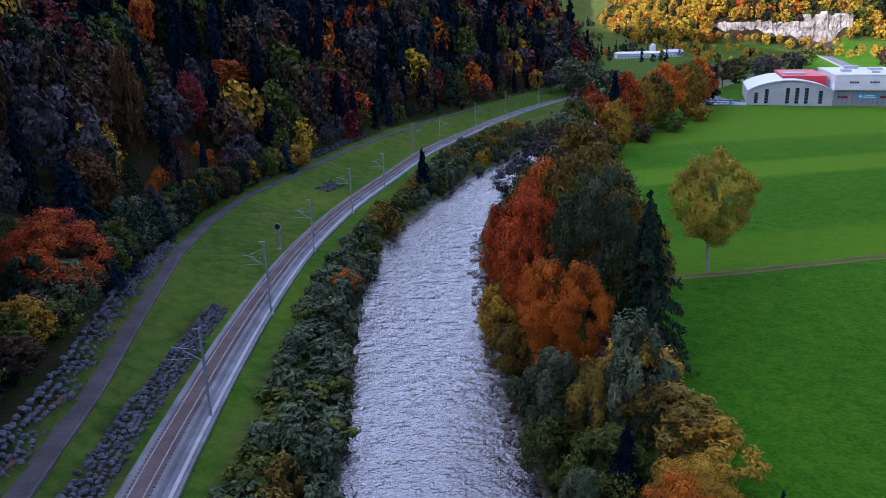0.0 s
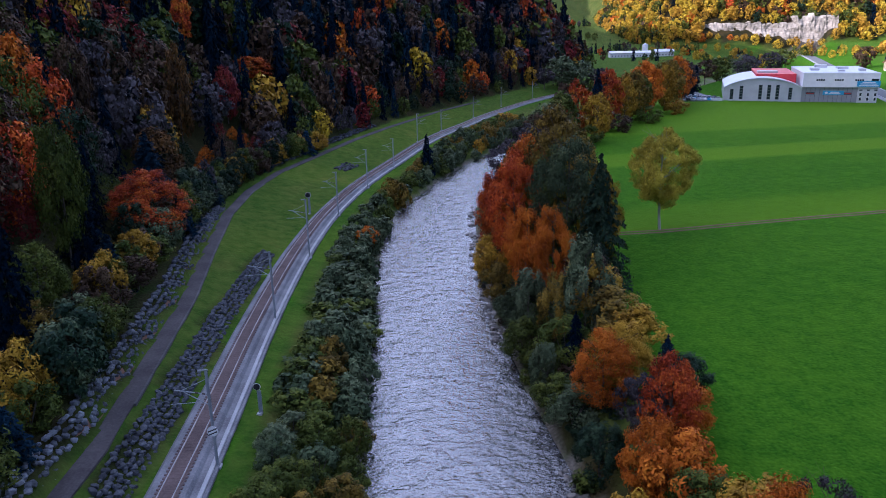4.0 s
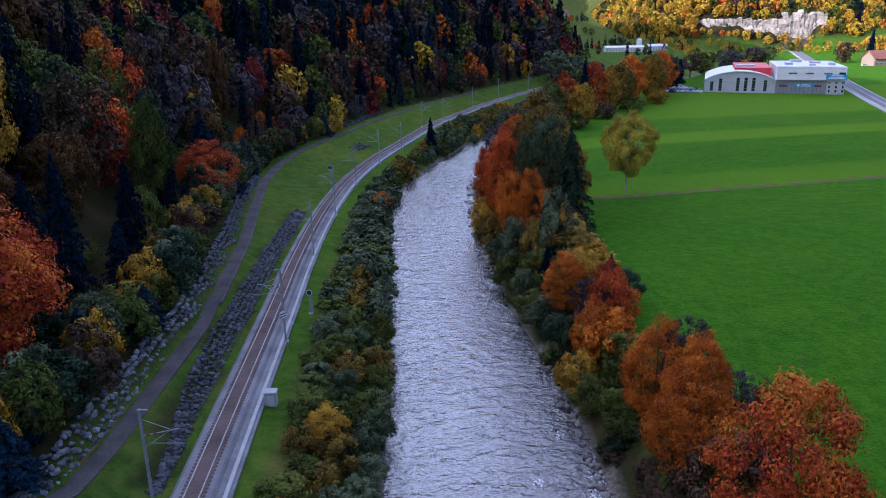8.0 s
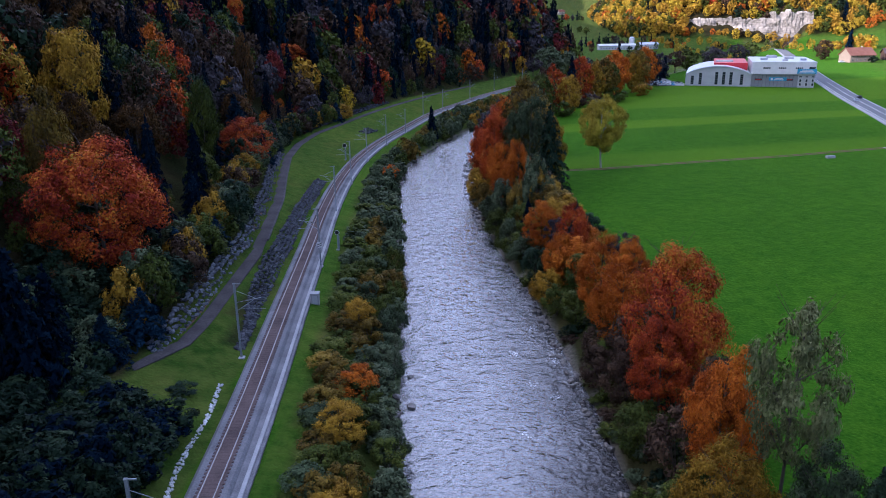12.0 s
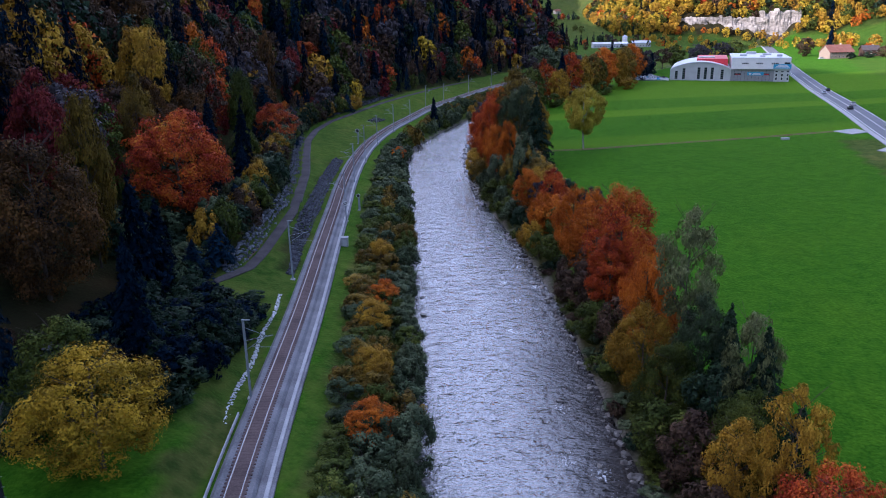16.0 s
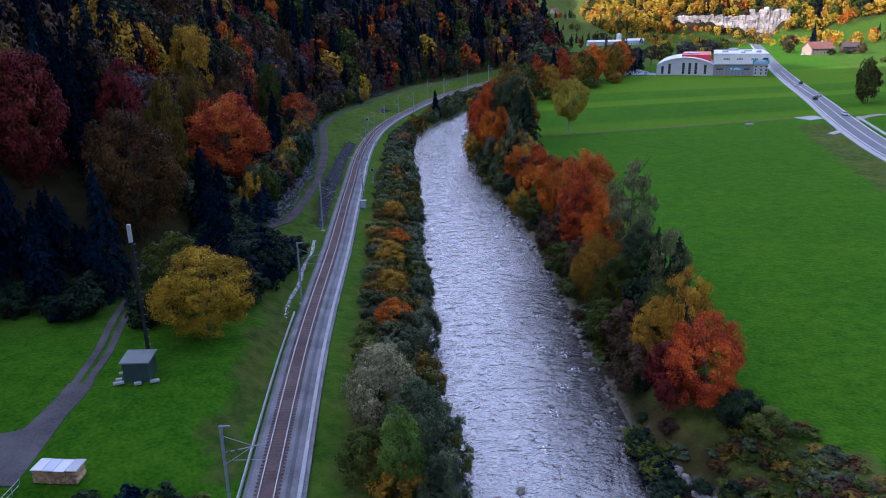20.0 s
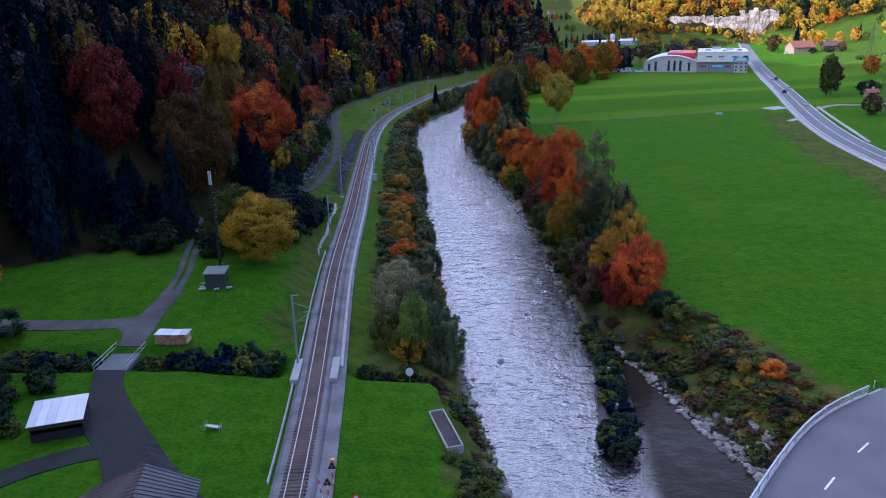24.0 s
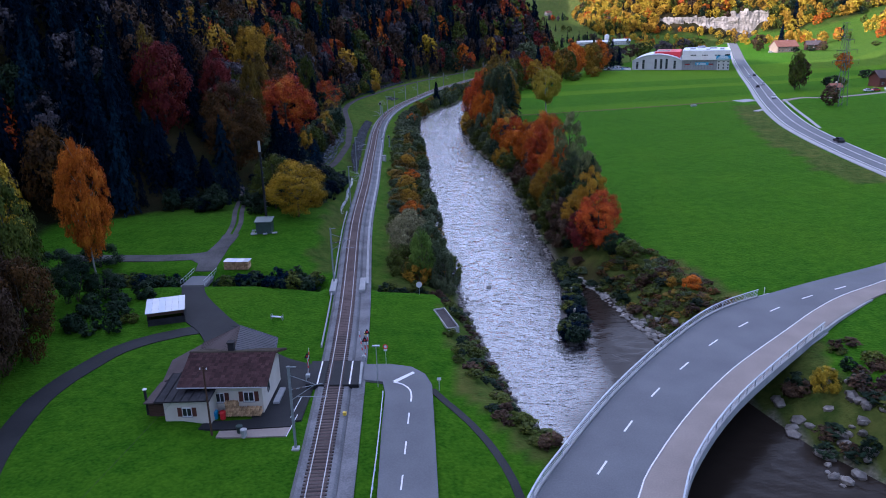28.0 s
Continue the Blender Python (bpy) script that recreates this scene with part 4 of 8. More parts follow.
# trees of the right bank: form, colour, x, y, height, width, label
BANK = [
    ("tall", "red", 9.5, 318, 21, 11, "tall rust-red beech leaning over the river"), ("round", "red", 7.0, 331, 17, 10, "rust-red beech beside the water"),
    ("round", "ochre", 17.5, 326, 25, 14, "tall yellow-green tree in early autumn colour"), ("round", "moss", 17.0, 308, 23, 12, "dark green leafy tree on the river bank"),
    ("conifer", "green", 21.5, 299, 20.5, 10.5, "dark spruce with drooping boughs at the field edge"), ("tall", "orange", 13.5, 297, 15, 7, "orange-brown tree under taller trees"),
    ("shrub", "gold", 4.8, 320, 8, 7, "golden bush at the water's edge"), ("round", "orange", 10.5, 304, 15, 8, "orange autumn tree on the bank"),
    ("shrub", "ochre", 5.5, 309, 7, 6, "yellow bush at the water's edge"), ("tall", "gold", 23.0, 306, 18, 7, "golden tree behind a spruce"),
    ("willow", "willow", 9.5, 291, 10, 8, "grey-green willow at the water"), ("willow", "willow", 16.6, 284, 13, 8, "silvery willow on the bank"),
    ("willow", "ochre", 12.8, 286, 9, 6, "yellow-green willow on the bank"), ("shrub", "olive", 13.5, 279, 6, 7, "olive bush on the bank"),
    ("conifer", "spruce", 14.5, 277, 7, 4, "small dark spruce on the bank"), ("shrub", "ochre", 20.0, 281, 7, 9, "yellow-green shrub at the field edge"),
    ("shrub", "gold", 21.5, 275, 6.5, 8, "golden shrub at the field edge"), ("willow", "willow", 10.5, 276, 6, 5, "low grey willow on the bank"),
    ("round", "orange", 15.8, 266, 10, 7, "bright orange tree on the bank"), ("round", "gold", 18.2, 268, 8.5, 7, "golden-green tree on the bank"),
    ("conifer", "fir", 22.5, 263, 8, 4.5, "small blue-green spruce at the field edge"), ("shrub", "green", 24.5, 264, 5.5, 6, "fresh green shrub at the field edge"),
    ("sparse", "bare", 18.0, 256, 9.5, 6, "thin leafless grey tree on the bank"), ("tall", "red", 20.5, 254, 11, 6.5, "fiery orange-red tree on the bank"),
    ("tall", "orange", 17.3, 249, 10, 6, "orange tree on the bank"), ("shrub", "orange", 22.5, 257, 6, 6, "orange shrub at the field edge"),
    ("shrub", "gold", 14.8, 245, 6.5, 5, "golden bush at the water"), ("willow", "green", 14.0, 256, 6, 6, "grey-green willow by the water"),
    ("shrub", "olive", 20.5, 243, 6, 6, "olive shrub on the river bank"), ("tall", "orange", 21.5, 232, 13, 8, "orange tree with a thinning top"),
    ("sparse", "bare", 24.8, 232, 12, 6, "bare-topped tree at the field edge"), ("sparse", "bare", 28.5, 227, 8, 5, "small leafless tree at the field edge"),
    ("round", "orange", 22.5, 222, 12, 8, "orange autumn tree on the bank"), ("round", "beech", 25.6, 208.4, 18.0, 11.5, "large glowing red-orange beech with a round crown"),
    ("tall", "red", 23.2, 203, 13, 8, "deep red tree beside a larger beech"), ("shrub", "brown", 21.0, 210, 6, 6, "brown shrub over the water"),
    ("tall", "orange", 25.0, 189, 15, 7.5, "tall orange tree on the bank"), ("sparse", "birch", 28.0, 182, 21, 8.5, "tall thin-leaved birch with pale green crown"),
    ("round", "gold", 23.0, 181, 12, 8, "golden-olive tree over the river"), ("tall", "moss", 27.5, 174, 13, 7, "dark green tree on the bank"),
    ("round", "olive", 23.5, 172, 11, 7, "olive-brown tree over the river"), ("sparse", "birch", 29.8, 165, 15, 6, "thin spindly tree with bare top"),
    ("shrub", "brown", 24.5, 163, 7, 7, "brown shrub over the water"), ("round", "olive", 28.5, 160, 9, 7, "olive tree on the bank"),
    ("sparse", "gold", 28.6, 151, 15, 6.5, "slender golden birch on the bank"), ("tall", "gold", 25.6, 156, 10, 6, "pale golden tree on the bank"),
    ("round", "red", 28.8, 144, 12, 8.5, "broad red-orange beech at the end of the tree row"), ("shrub", "crimson", 26.0, 147, 8, 6.5, "dark red shrub under a beech"),
    ("shrub", "green", 31.5, 140, 4, 5, "dark green shrub below a beech"), ("shrub", "olive", 33.5, 136.5, 3, 5, "olive shrub on the bank"),
    ("shrub", "brown", 22.8, 194, 7, 6, "brown-orange shrub by the water"), ("round", "brown", 27.5, 197, 9, 6, "russet tree at the field edge"),
    ("shrub", "olive", 8.5, 285, 6, 7, "olive bush at the water's edge"), ("tall", "olive", 15.0, 315, 19, 9, "olive-green tree in the bank wood"), ("round", "orange", 12.5, 327, 20, 10, "orange tree in the bank wood"),
    ("shrub", "gold", 18.0, 288, 9, 8, "golden shrub in the bank wood"), ("shrub", "brown", 18.5, 293, 8, 8, "russet shrub in the bank wood"), ("round", "gold", 21.0, 317, 19, 10, "golden tree at the field edge"), ("round", "olive", 12.0, 340, 17, 10, "olive tree over the river bend"),
    ("shrub", "orange", 19.5, 247, 8, 7, "orange shrub on the bank"), ("shrub", "gold", 23.5, 239, 7, 7, "golden shrub at the field edge"), ("tall", "orange", 24.0, 226, 13, 7, "orange tree at the field edge"), ("shrub", "olive", 26.5, 216, 7, 7, "olive shrub at the field edge"),
    ("shrub", "brown", 24.5, 215, 8, 8, "russet shrub under a beech"), ("shrub", "orange", 27.0, 191, 9, 7, "orange shrub on the bank"), ("shrub", "olive", 21.5, 186, 6, 6, "olive bush over the water"), ("shrub", "olive", 22.5, 167, 7, 7, "olive bush over the water"),
    ("shrub", "green", 28.0, 168, 8, 7, "green shrub at the field edge"), ("shrub", "brown", 23.0, 154, 6, 6, "brown bush over the water"), ("shrub", "olive", 20.5, 200, 6, 6, "olive bush over the water"), ("shrub", "brown", 19.0, 216, 5, 6, "brown bush over the water"),
    ("shrub", "olive", 16.0, 240, 5, 5, "olive bush over the water"), ("shrub", "willow", 12.5, 266, 5, 6, "grey-green bush over the water"), ("shrub", "olive", 11.0, 270, 5, 6, "olive bush over the water"), ("shrub", "willow", 7.5, 297, 6, 6, "grey-green bush over the water"),
    ("conifer", "green", 29.6, 172, 12, 6.4, "dark spruce at the field edge"), ("conifer", "green", 30.4, 163, 13, 6.4, "dark spruce at the field edge"), ("conifer", "green", 31.0, 156, 9, 5.4, "dark spruce at the field edge"),
    ("shrub", "olive", 18.5, 234, 5, 6, "olive shrub by the water"), ("shrub", "brown", 20.0, 222, 5, 5, "brown shrub by the water"),
]
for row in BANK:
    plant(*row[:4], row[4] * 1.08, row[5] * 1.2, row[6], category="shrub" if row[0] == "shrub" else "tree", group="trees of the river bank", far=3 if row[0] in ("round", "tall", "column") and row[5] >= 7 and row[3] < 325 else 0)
# the trees beyond the bend and along the far bank
FAR_BANK = [
    ("sparse", "bare", 12, 368, 13, 12), ("sparse", "bare", 17, 385, 14, 12), ("sparse", "bare", 10, 352, 10, 9), ("sparse", "brown", 22, 402, 15, 11), ("round", "olive", 21, 350, 15, 10), ("round", "willow", 27, 418, 15, 12),
    ("round", "olive", 33, 436, 17, 11), ("tall", "beech", 40, 446, 19, 10), ("round", "gold", 46, 440, 16, 9), ("tall", "brown", 38, 462, 18, 10), ("conifer", "spruce", 50, 463, 21, 8), ("tall", "beech", 55, 470, 21, 11), ("tall", "gold", 63, 476, 18, 8),
    ("round", "ochre", 68, 488, 20, 12), ("tall", "olive", 74, 498, 17, 9), ("tall", "brown", 60, 492, 17, 10), ("round", "orange", 80, 512, 21, 13), ("tall", "gold", 90, 520, 19, 9), ("round", "ochre", 95, 535, 21, 14), ("round", "beech", 84, 530, 19, 11),
    ("round", "orange", 103, 546, 21, 13), ("round", "brown", 108, 562, 19, 13), ("tall", "olive", 52, 482, 16, 9), ("shrub", "olive", 42, 437, 6, 9), ("shrub", "brown", 58, 462, 6, 9), ("shrub", "olive", 74, 484, 6, 9), ("shrub", "gold", 92, 509, 6, 9),
    ("shrub", "olive", 30, 410, 6, 9), ("shrub", "gold", 24, 372, 7, 9), ("shrub", "brown", 18, 342, 6, 8), ("round", "willow", 60, 640, 19, 20), ("round", "willow", 74, 655, 16, 17), ("sparse", "bare", 84, 640, 15, 14), ("sparse", "bare", 48, 628, 12, 11),
    ("sparse", "bare", 118, 585, 14, 12), ("conifer", "spruce", 117, 572, 14, 6), ("sparse", "bare", 130, 620, 15, 14), ("sparse", "brown", 146, 640, 14, 14), ("round", "olive", 160, 660, 14, 14), ("sparse", "bare", 178, 660, 15, 16), ("sparse", "bare", 205, 690, 15, 16),
    ("conifer", "spruce", 128, 600, 13, 6), ("round", "willow", 190, 700, 13, 14), ("sparse", "olive", 225, 720, 15, 16),
]
TONE = {"moss": "grey-green", "rust": "rusty", "ochre": "ochre", "beech": "orange-red", "red": "rust-red", "orange": "orange", "gold": "golden", "olive": "olive green", "brown": "russet brown", "willow": "grey-green", "bare": "thin leafless grey", "straw": "straw-coloured", "spruce": "dark", "yellow": "yellow-green", "green": "green", "fresh": "fresh green", "crimson": "crimson", "fir": "blue-green"}
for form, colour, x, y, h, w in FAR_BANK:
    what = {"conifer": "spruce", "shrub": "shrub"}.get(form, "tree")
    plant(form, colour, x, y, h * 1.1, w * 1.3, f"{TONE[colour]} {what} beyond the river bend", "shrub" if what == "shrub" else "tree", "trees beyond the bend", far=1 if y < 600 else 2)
plant("lone", "lime", 40.0, 333.3, 22.0, 15.0, "lone wide-crowned tree with thin yellow-brown leaves in the meadow", group="", pale=True)
plant("conifer", "spruce", -11.5, 411, 13, 6, "small dark spruce on the bushy river bank", "tree")
plant("round", "amber", -33.7, 154.6, 12.8, 14.2, "broad golden-yellow round tree beside the railway meadow", "tree", far=3)
plant("round", "olive", -40.5, 162, 12.5, 11, "olive-yellow tree behind a golden one", "tree")
# single trees at the edge of the wood; ochre and rust paint in its shade
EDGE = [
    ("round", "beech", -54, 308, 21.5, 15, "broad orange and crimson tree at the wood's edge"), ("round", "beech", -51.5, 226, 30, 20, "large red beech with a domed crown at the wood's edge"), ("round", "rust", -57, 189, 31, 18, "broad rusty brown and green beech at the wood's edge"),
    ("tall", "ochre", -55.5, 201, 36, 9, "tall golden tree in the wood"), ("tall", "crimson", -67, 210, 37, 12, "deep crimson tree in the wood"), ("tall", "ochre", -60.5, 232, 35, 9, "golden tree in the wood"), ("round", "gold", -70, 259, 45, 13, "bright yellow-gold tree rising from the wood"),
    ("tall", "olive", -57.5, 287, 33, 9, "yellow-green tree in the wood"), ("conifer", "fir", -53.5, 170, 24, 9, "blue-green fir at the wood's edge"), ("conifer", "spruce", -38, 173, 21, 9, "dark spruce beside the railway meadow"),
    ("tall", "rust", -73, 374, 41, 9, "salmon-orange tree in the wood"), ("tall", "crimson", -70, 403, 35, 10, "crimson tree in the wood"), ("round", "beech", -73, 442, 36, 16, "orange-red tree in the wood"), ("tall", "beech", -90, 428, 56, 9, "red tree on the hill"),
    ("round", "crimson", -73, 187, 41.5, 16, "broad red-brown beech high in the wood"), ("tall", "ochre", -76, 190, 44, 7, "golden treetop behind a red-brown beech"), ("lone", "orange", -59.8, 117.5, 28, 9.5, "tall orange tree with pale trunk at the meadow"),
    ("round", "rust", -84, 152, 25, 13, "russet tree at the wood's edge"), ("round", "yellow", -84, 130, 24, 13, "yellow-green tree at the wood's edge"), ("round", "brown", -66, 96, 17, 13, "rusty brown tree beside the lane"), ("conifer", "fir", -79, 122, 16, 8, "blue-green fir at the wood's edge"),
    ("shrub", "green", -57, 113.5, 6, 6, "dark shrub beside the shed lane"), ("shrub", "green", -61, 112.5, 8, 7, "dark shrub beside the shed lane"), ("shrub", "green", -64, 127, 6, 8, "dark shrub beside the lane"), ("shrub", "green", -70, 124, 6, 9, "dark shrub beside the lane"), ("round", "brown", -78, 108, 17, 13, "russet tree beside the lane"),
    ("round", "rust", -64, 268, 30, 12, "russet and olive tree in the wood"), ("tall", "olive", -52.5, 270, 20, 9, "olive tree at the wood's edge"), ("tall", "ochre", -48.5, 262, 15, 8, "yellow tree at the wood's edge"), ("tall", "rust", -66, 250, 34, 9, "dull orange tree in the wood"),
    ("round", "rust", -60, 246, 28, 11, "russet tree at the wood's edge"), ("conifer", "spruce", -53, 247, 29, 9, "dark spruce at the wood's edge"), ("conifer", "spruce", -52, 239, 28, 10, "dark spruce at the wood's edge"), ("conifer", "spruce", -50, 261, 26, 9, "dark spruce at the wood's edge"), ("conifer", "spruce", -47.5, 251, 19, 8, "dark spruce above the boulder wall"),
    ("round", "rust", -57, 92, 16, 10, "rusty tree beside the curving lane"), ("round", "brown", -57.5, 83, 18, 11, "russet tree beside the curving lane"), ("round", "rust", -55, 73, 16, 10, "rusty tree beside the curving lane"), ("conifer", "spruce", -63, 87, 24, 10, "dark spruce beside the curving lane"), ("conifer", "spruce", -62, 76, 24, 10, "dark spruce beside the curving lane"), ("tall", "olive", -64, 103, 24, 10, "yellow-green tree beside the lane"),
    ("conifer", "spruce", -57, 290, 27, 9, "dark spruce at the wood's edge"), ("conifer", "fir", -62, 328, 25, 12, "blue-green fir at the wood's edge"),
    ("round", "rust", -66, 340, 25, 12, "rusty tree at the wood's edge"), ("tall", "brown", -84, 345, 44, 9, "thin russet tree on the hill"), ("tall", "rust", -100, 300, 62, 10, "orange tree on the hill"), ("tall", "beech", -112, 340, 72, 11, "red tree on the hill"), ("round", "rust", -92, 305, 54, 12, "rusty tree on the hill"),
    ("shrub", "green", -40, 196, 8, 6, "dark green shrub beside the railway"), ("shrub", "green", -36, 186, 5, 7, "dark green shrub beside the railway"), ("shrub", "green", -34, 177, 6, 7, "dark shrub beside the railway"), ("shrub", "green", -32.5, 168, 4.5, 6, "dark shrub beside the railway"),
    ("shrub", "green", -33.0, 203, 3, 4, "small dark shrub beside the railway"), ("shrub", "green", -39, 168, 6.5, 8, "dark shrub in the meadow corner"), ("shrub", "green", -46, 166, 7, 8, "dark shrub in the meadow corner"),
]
# heights so far are the levels of the treetops
EDGE = [(f, c, x, y, round(top - gz(x, y), 1), w, t) for f, c, x, y, top, w, t in EDGE]


def clear_of_edge(x, y):
    """How tall a tree of the wood may grow here without hiding the single trees at the edge."""
    grow = 1.0
    for form, colour, ex, ey, h, w, t in EDGE:
        dx, dy = x - ex, y - ey
        if math.hypot(dx, dy) < w * 0.42 + 2:
            return 0.0
        ahead, aside = 0.4 * dx - 0.916 * dy, abs(0.916 * dx + 0.4 * dy)
        if form != "shrub" and 0 < ahead < 26 and aside < w * 0.5 + 1.5:
            grow = min(grow, 0.36 if ahead < 14 else 0.6)
    return grow


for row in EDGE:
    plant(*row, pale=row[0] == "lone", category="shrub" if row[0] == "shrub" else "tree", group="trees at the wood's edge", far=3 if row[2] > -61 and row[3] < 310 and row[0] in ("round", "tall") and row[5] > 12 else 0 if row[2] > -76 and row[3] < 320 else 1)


# dark firs closing the corner of the meadow
rnd = random.Random(31)
for _ in range(110):
    x, y = rnd.uniform(-96, -42), rnd.uniform(150, 208)
    room = clear_of_edge(x, y)
    if x > float(foot_x(y)) + 1.5 or not room or min(math.hypot(x - a, y - b) for a, b in ((-53, 182), (-51.4, 176), (-48.6, 161), (-50, 168))) < 5 or x < -0.66 * (y - 4) - 8:
        continue
    colour = rnd.choice(["spruce", "spruce", "spruce", "fir"])
    plant("conifer", colour, x, y, rnd.uniform(17, 25) * room, rnd.uniform(7, 9.5) * (0.6 + 0.4 * room), f"{TONE[colour]} fir with drooping boughs in the meadow corner", group="trees at the wood's edge", far=1)
# shrubs and young trees hanging over the foot of the wood
for k, y in enumerate(np.arange(206, 420, 2.7)):
    x = max(float(foot_x(y)), float(shelf_x(y)) - 9.0 + 2.0 * (y < 268)) + (rnd.uniform(-2.5, 0.6) if k % 2 else rnd.uniform(-0.5, 2.0))
    colour = rnd.choice(["green", "olive", "green", "brown", "fir", "olive", "gold", "willow"])
    form = rnd.choice(["shrub", "shrub", "tall"]) if colour != "fir" else "conifer"
    plant(form, colour, x, y + rnd.uniform(-1.5, 1.5), rnd.uniform(5, 9), rnd.uniform(6, 8), f"{TONE[colour]} young tree or bush at the foot of the wood", "tree" if form != "shrub" else "shrub", "trees at the wood's edge", far=1)


def thicket(name, label, rows, leaves=520, size=0.055):
    """Many bushes that nobody could count, as one mesh: form, colour, x, y, height, width, foot."""
    rng = np.random.default_rng(len(rows) + len(name))
    colours = sorted({r[1] for r in rows})
    verts, index = [], []
    for form, colour, x, y, h, w, foot in rows:
        long = NEAR[form][2]
        v = leaf_mesh("", *crown_points(form, leaves if w > 3.2 else int(leaves * 0.6), rng), size if w > 3.2 else size * 1.27, rng, long)
        verts.append(v * np.array([w, w, h]) + np.array([x, y, (gz(x, y) if foot is None else foot) - 0.1]))
        index.append(np.full(len(v) // 3, colours.index(colour), np.int32))
    me = leaves_to_mesh(name, np.concatenate(verts), LEAF[colours[0]])
    for c in colours[1:]:
        me.materials.append(LEAF[c])
    me.polygons.foreach_set("material_index", np.concatenate(index))
    return tagged(new(name, me), label, "scrub", "", "stuff")


# undergrowth below the large beech, and dark brushwood between the wood and the drain beside the track
heap = []
for _ in range(110):
    y = rnd.uniform(202, 246)
    heap.append(("shrub", rnd.choice(["green", "green", "spruce", "moss", "rust", "green"]), rnd.uniform(float(foot_x(y)) - 12, float(shelf_x(y)) - 7), y, rnd.uniform(2.5, 5.5), rnd.uniform(4, 6.5), None))
thicket("undergrowth", "dark undergrowth of mixed shrubs below the wood", heap, 1000, 0.04)
heap = []
for _ in range(190):
    y = rnd.uniform(158, 195)
    x = rnd.uniform(float(foot_x(y)), float(rail_x(y)) - 6.0 - max(0, 176 - y) * 0.28)
    if math.hypot(x + 34.3, y - 154.5) > 9.5 and min(math.hypot(x - a, y - b) for a, b in ((-53, 182), (-51.4, 176), (-48.6, 161), (-50, 168))) > 4.5:
        heap.append(("shrub", rnd.choice(["green", "green", "spruce", "spruce", "green"]), x, y, rnd.uniform(2.4, 5.2), rnd.uniform(4, 6.5), None))
thicket("brushwood", "dark green brushwood between wood and railway", heap, 1000, 0.04)


# the strip of bushes between the railway and the river
def build_bushes():
    rnd = random.Random(5)
    count, far = 0, []
    y = 128.0
    while y < 520:
        a, b = float(rail_x(y)) + 9.2, float(water_left(y)) - 0.4
        x = a
        while x < b:
            px, py = x + rnd.uniform(-0.8, 0.8), y + rnd.uniform(-1.2, 1.2)
            near_water = (px - a) / max(b - a, 1)
            hue = noise.noise((px * 0.07, py * 0.05, 2.0)) + rnd.uniform(-0.35, 0.35)
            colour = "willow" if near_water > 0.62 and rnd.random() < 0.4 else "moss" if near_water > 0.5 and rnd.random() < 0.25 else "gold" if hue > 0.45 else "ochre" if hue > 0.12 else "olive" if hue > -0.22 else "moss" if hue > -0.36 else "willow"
            h = rnd.uniform(2.6, 5.2) * (0.75 + 0.5 * near_water) * (1.2 if y > 330 else 1.0)
            w = rnd.uniform(4.0, 5.8)
            form = "willow" if colour == "willow" and rnd.random() < 0.4 else "shrub"
            if not (py < 150 and px < a + 1.5):
                if y < 262:
                    plant(form, colour, px, py, h, w, f"{TONE[colour]} bush between railway and river", "shrub", "bushes along the river", far=1)
                    count += 1
                else:
                    far.append((form, colour, px, py, h, w, None))
            x += rnd.uniform(3.0, 4.2)
        y += 3.6 if y < 330 else 6.0
    thicket("riverside_bushes", "mixed green and golden bushes between railway and river", far)


build_bushes()
for form, colour, x, y, h, w, label in [
    ("round", "straw", -9.2, 139, 11, 9, "pale leafless tree by the river"), ("round", "willow", -5.0, 135, 11, 8, "pale feathery willow by the river"), ("column", "fresh", -5.8, 129, 11, 6.5, "fresh green tree by the river"),
    ("round", "straw", -9.5, 146, 9, 8, "leafless grey bush by the river"), ("shrub", "olive", -9.5, 130, 6, 6, "olive bush by the river"), ("willow", "willow", -1.6, 127, 8, 6, "thin pale birch over the river"),
    ("shrub", "brown", -3.0, 120.5, 2.5, 3.5, "brown bush on the bank"), ("sparse", "orange", -20.5, 333, 7, 6, "bare-stemmed orange tree by the river"), ("round", "gold", -13.5, 198, 5.5, 6.5, "golden bush by the river"), ("round", "orange", -13.0, 208, 5.5, 6, "orange-yellow bush by the river"),
    ("round", "gold", -15.5, 228, 6, 6, "golden bush by the river"), ("round", "orange", -10.5, 168, 6, 6.5, "orange bush by the river"), ("round", "gold", -12.0, 182, 5.5, 6, "golden bush by the river"),
]:
    plant(form, colour, x, y, h, w, label, "shrub" if h < 7 else "tree", "bushes along the river")


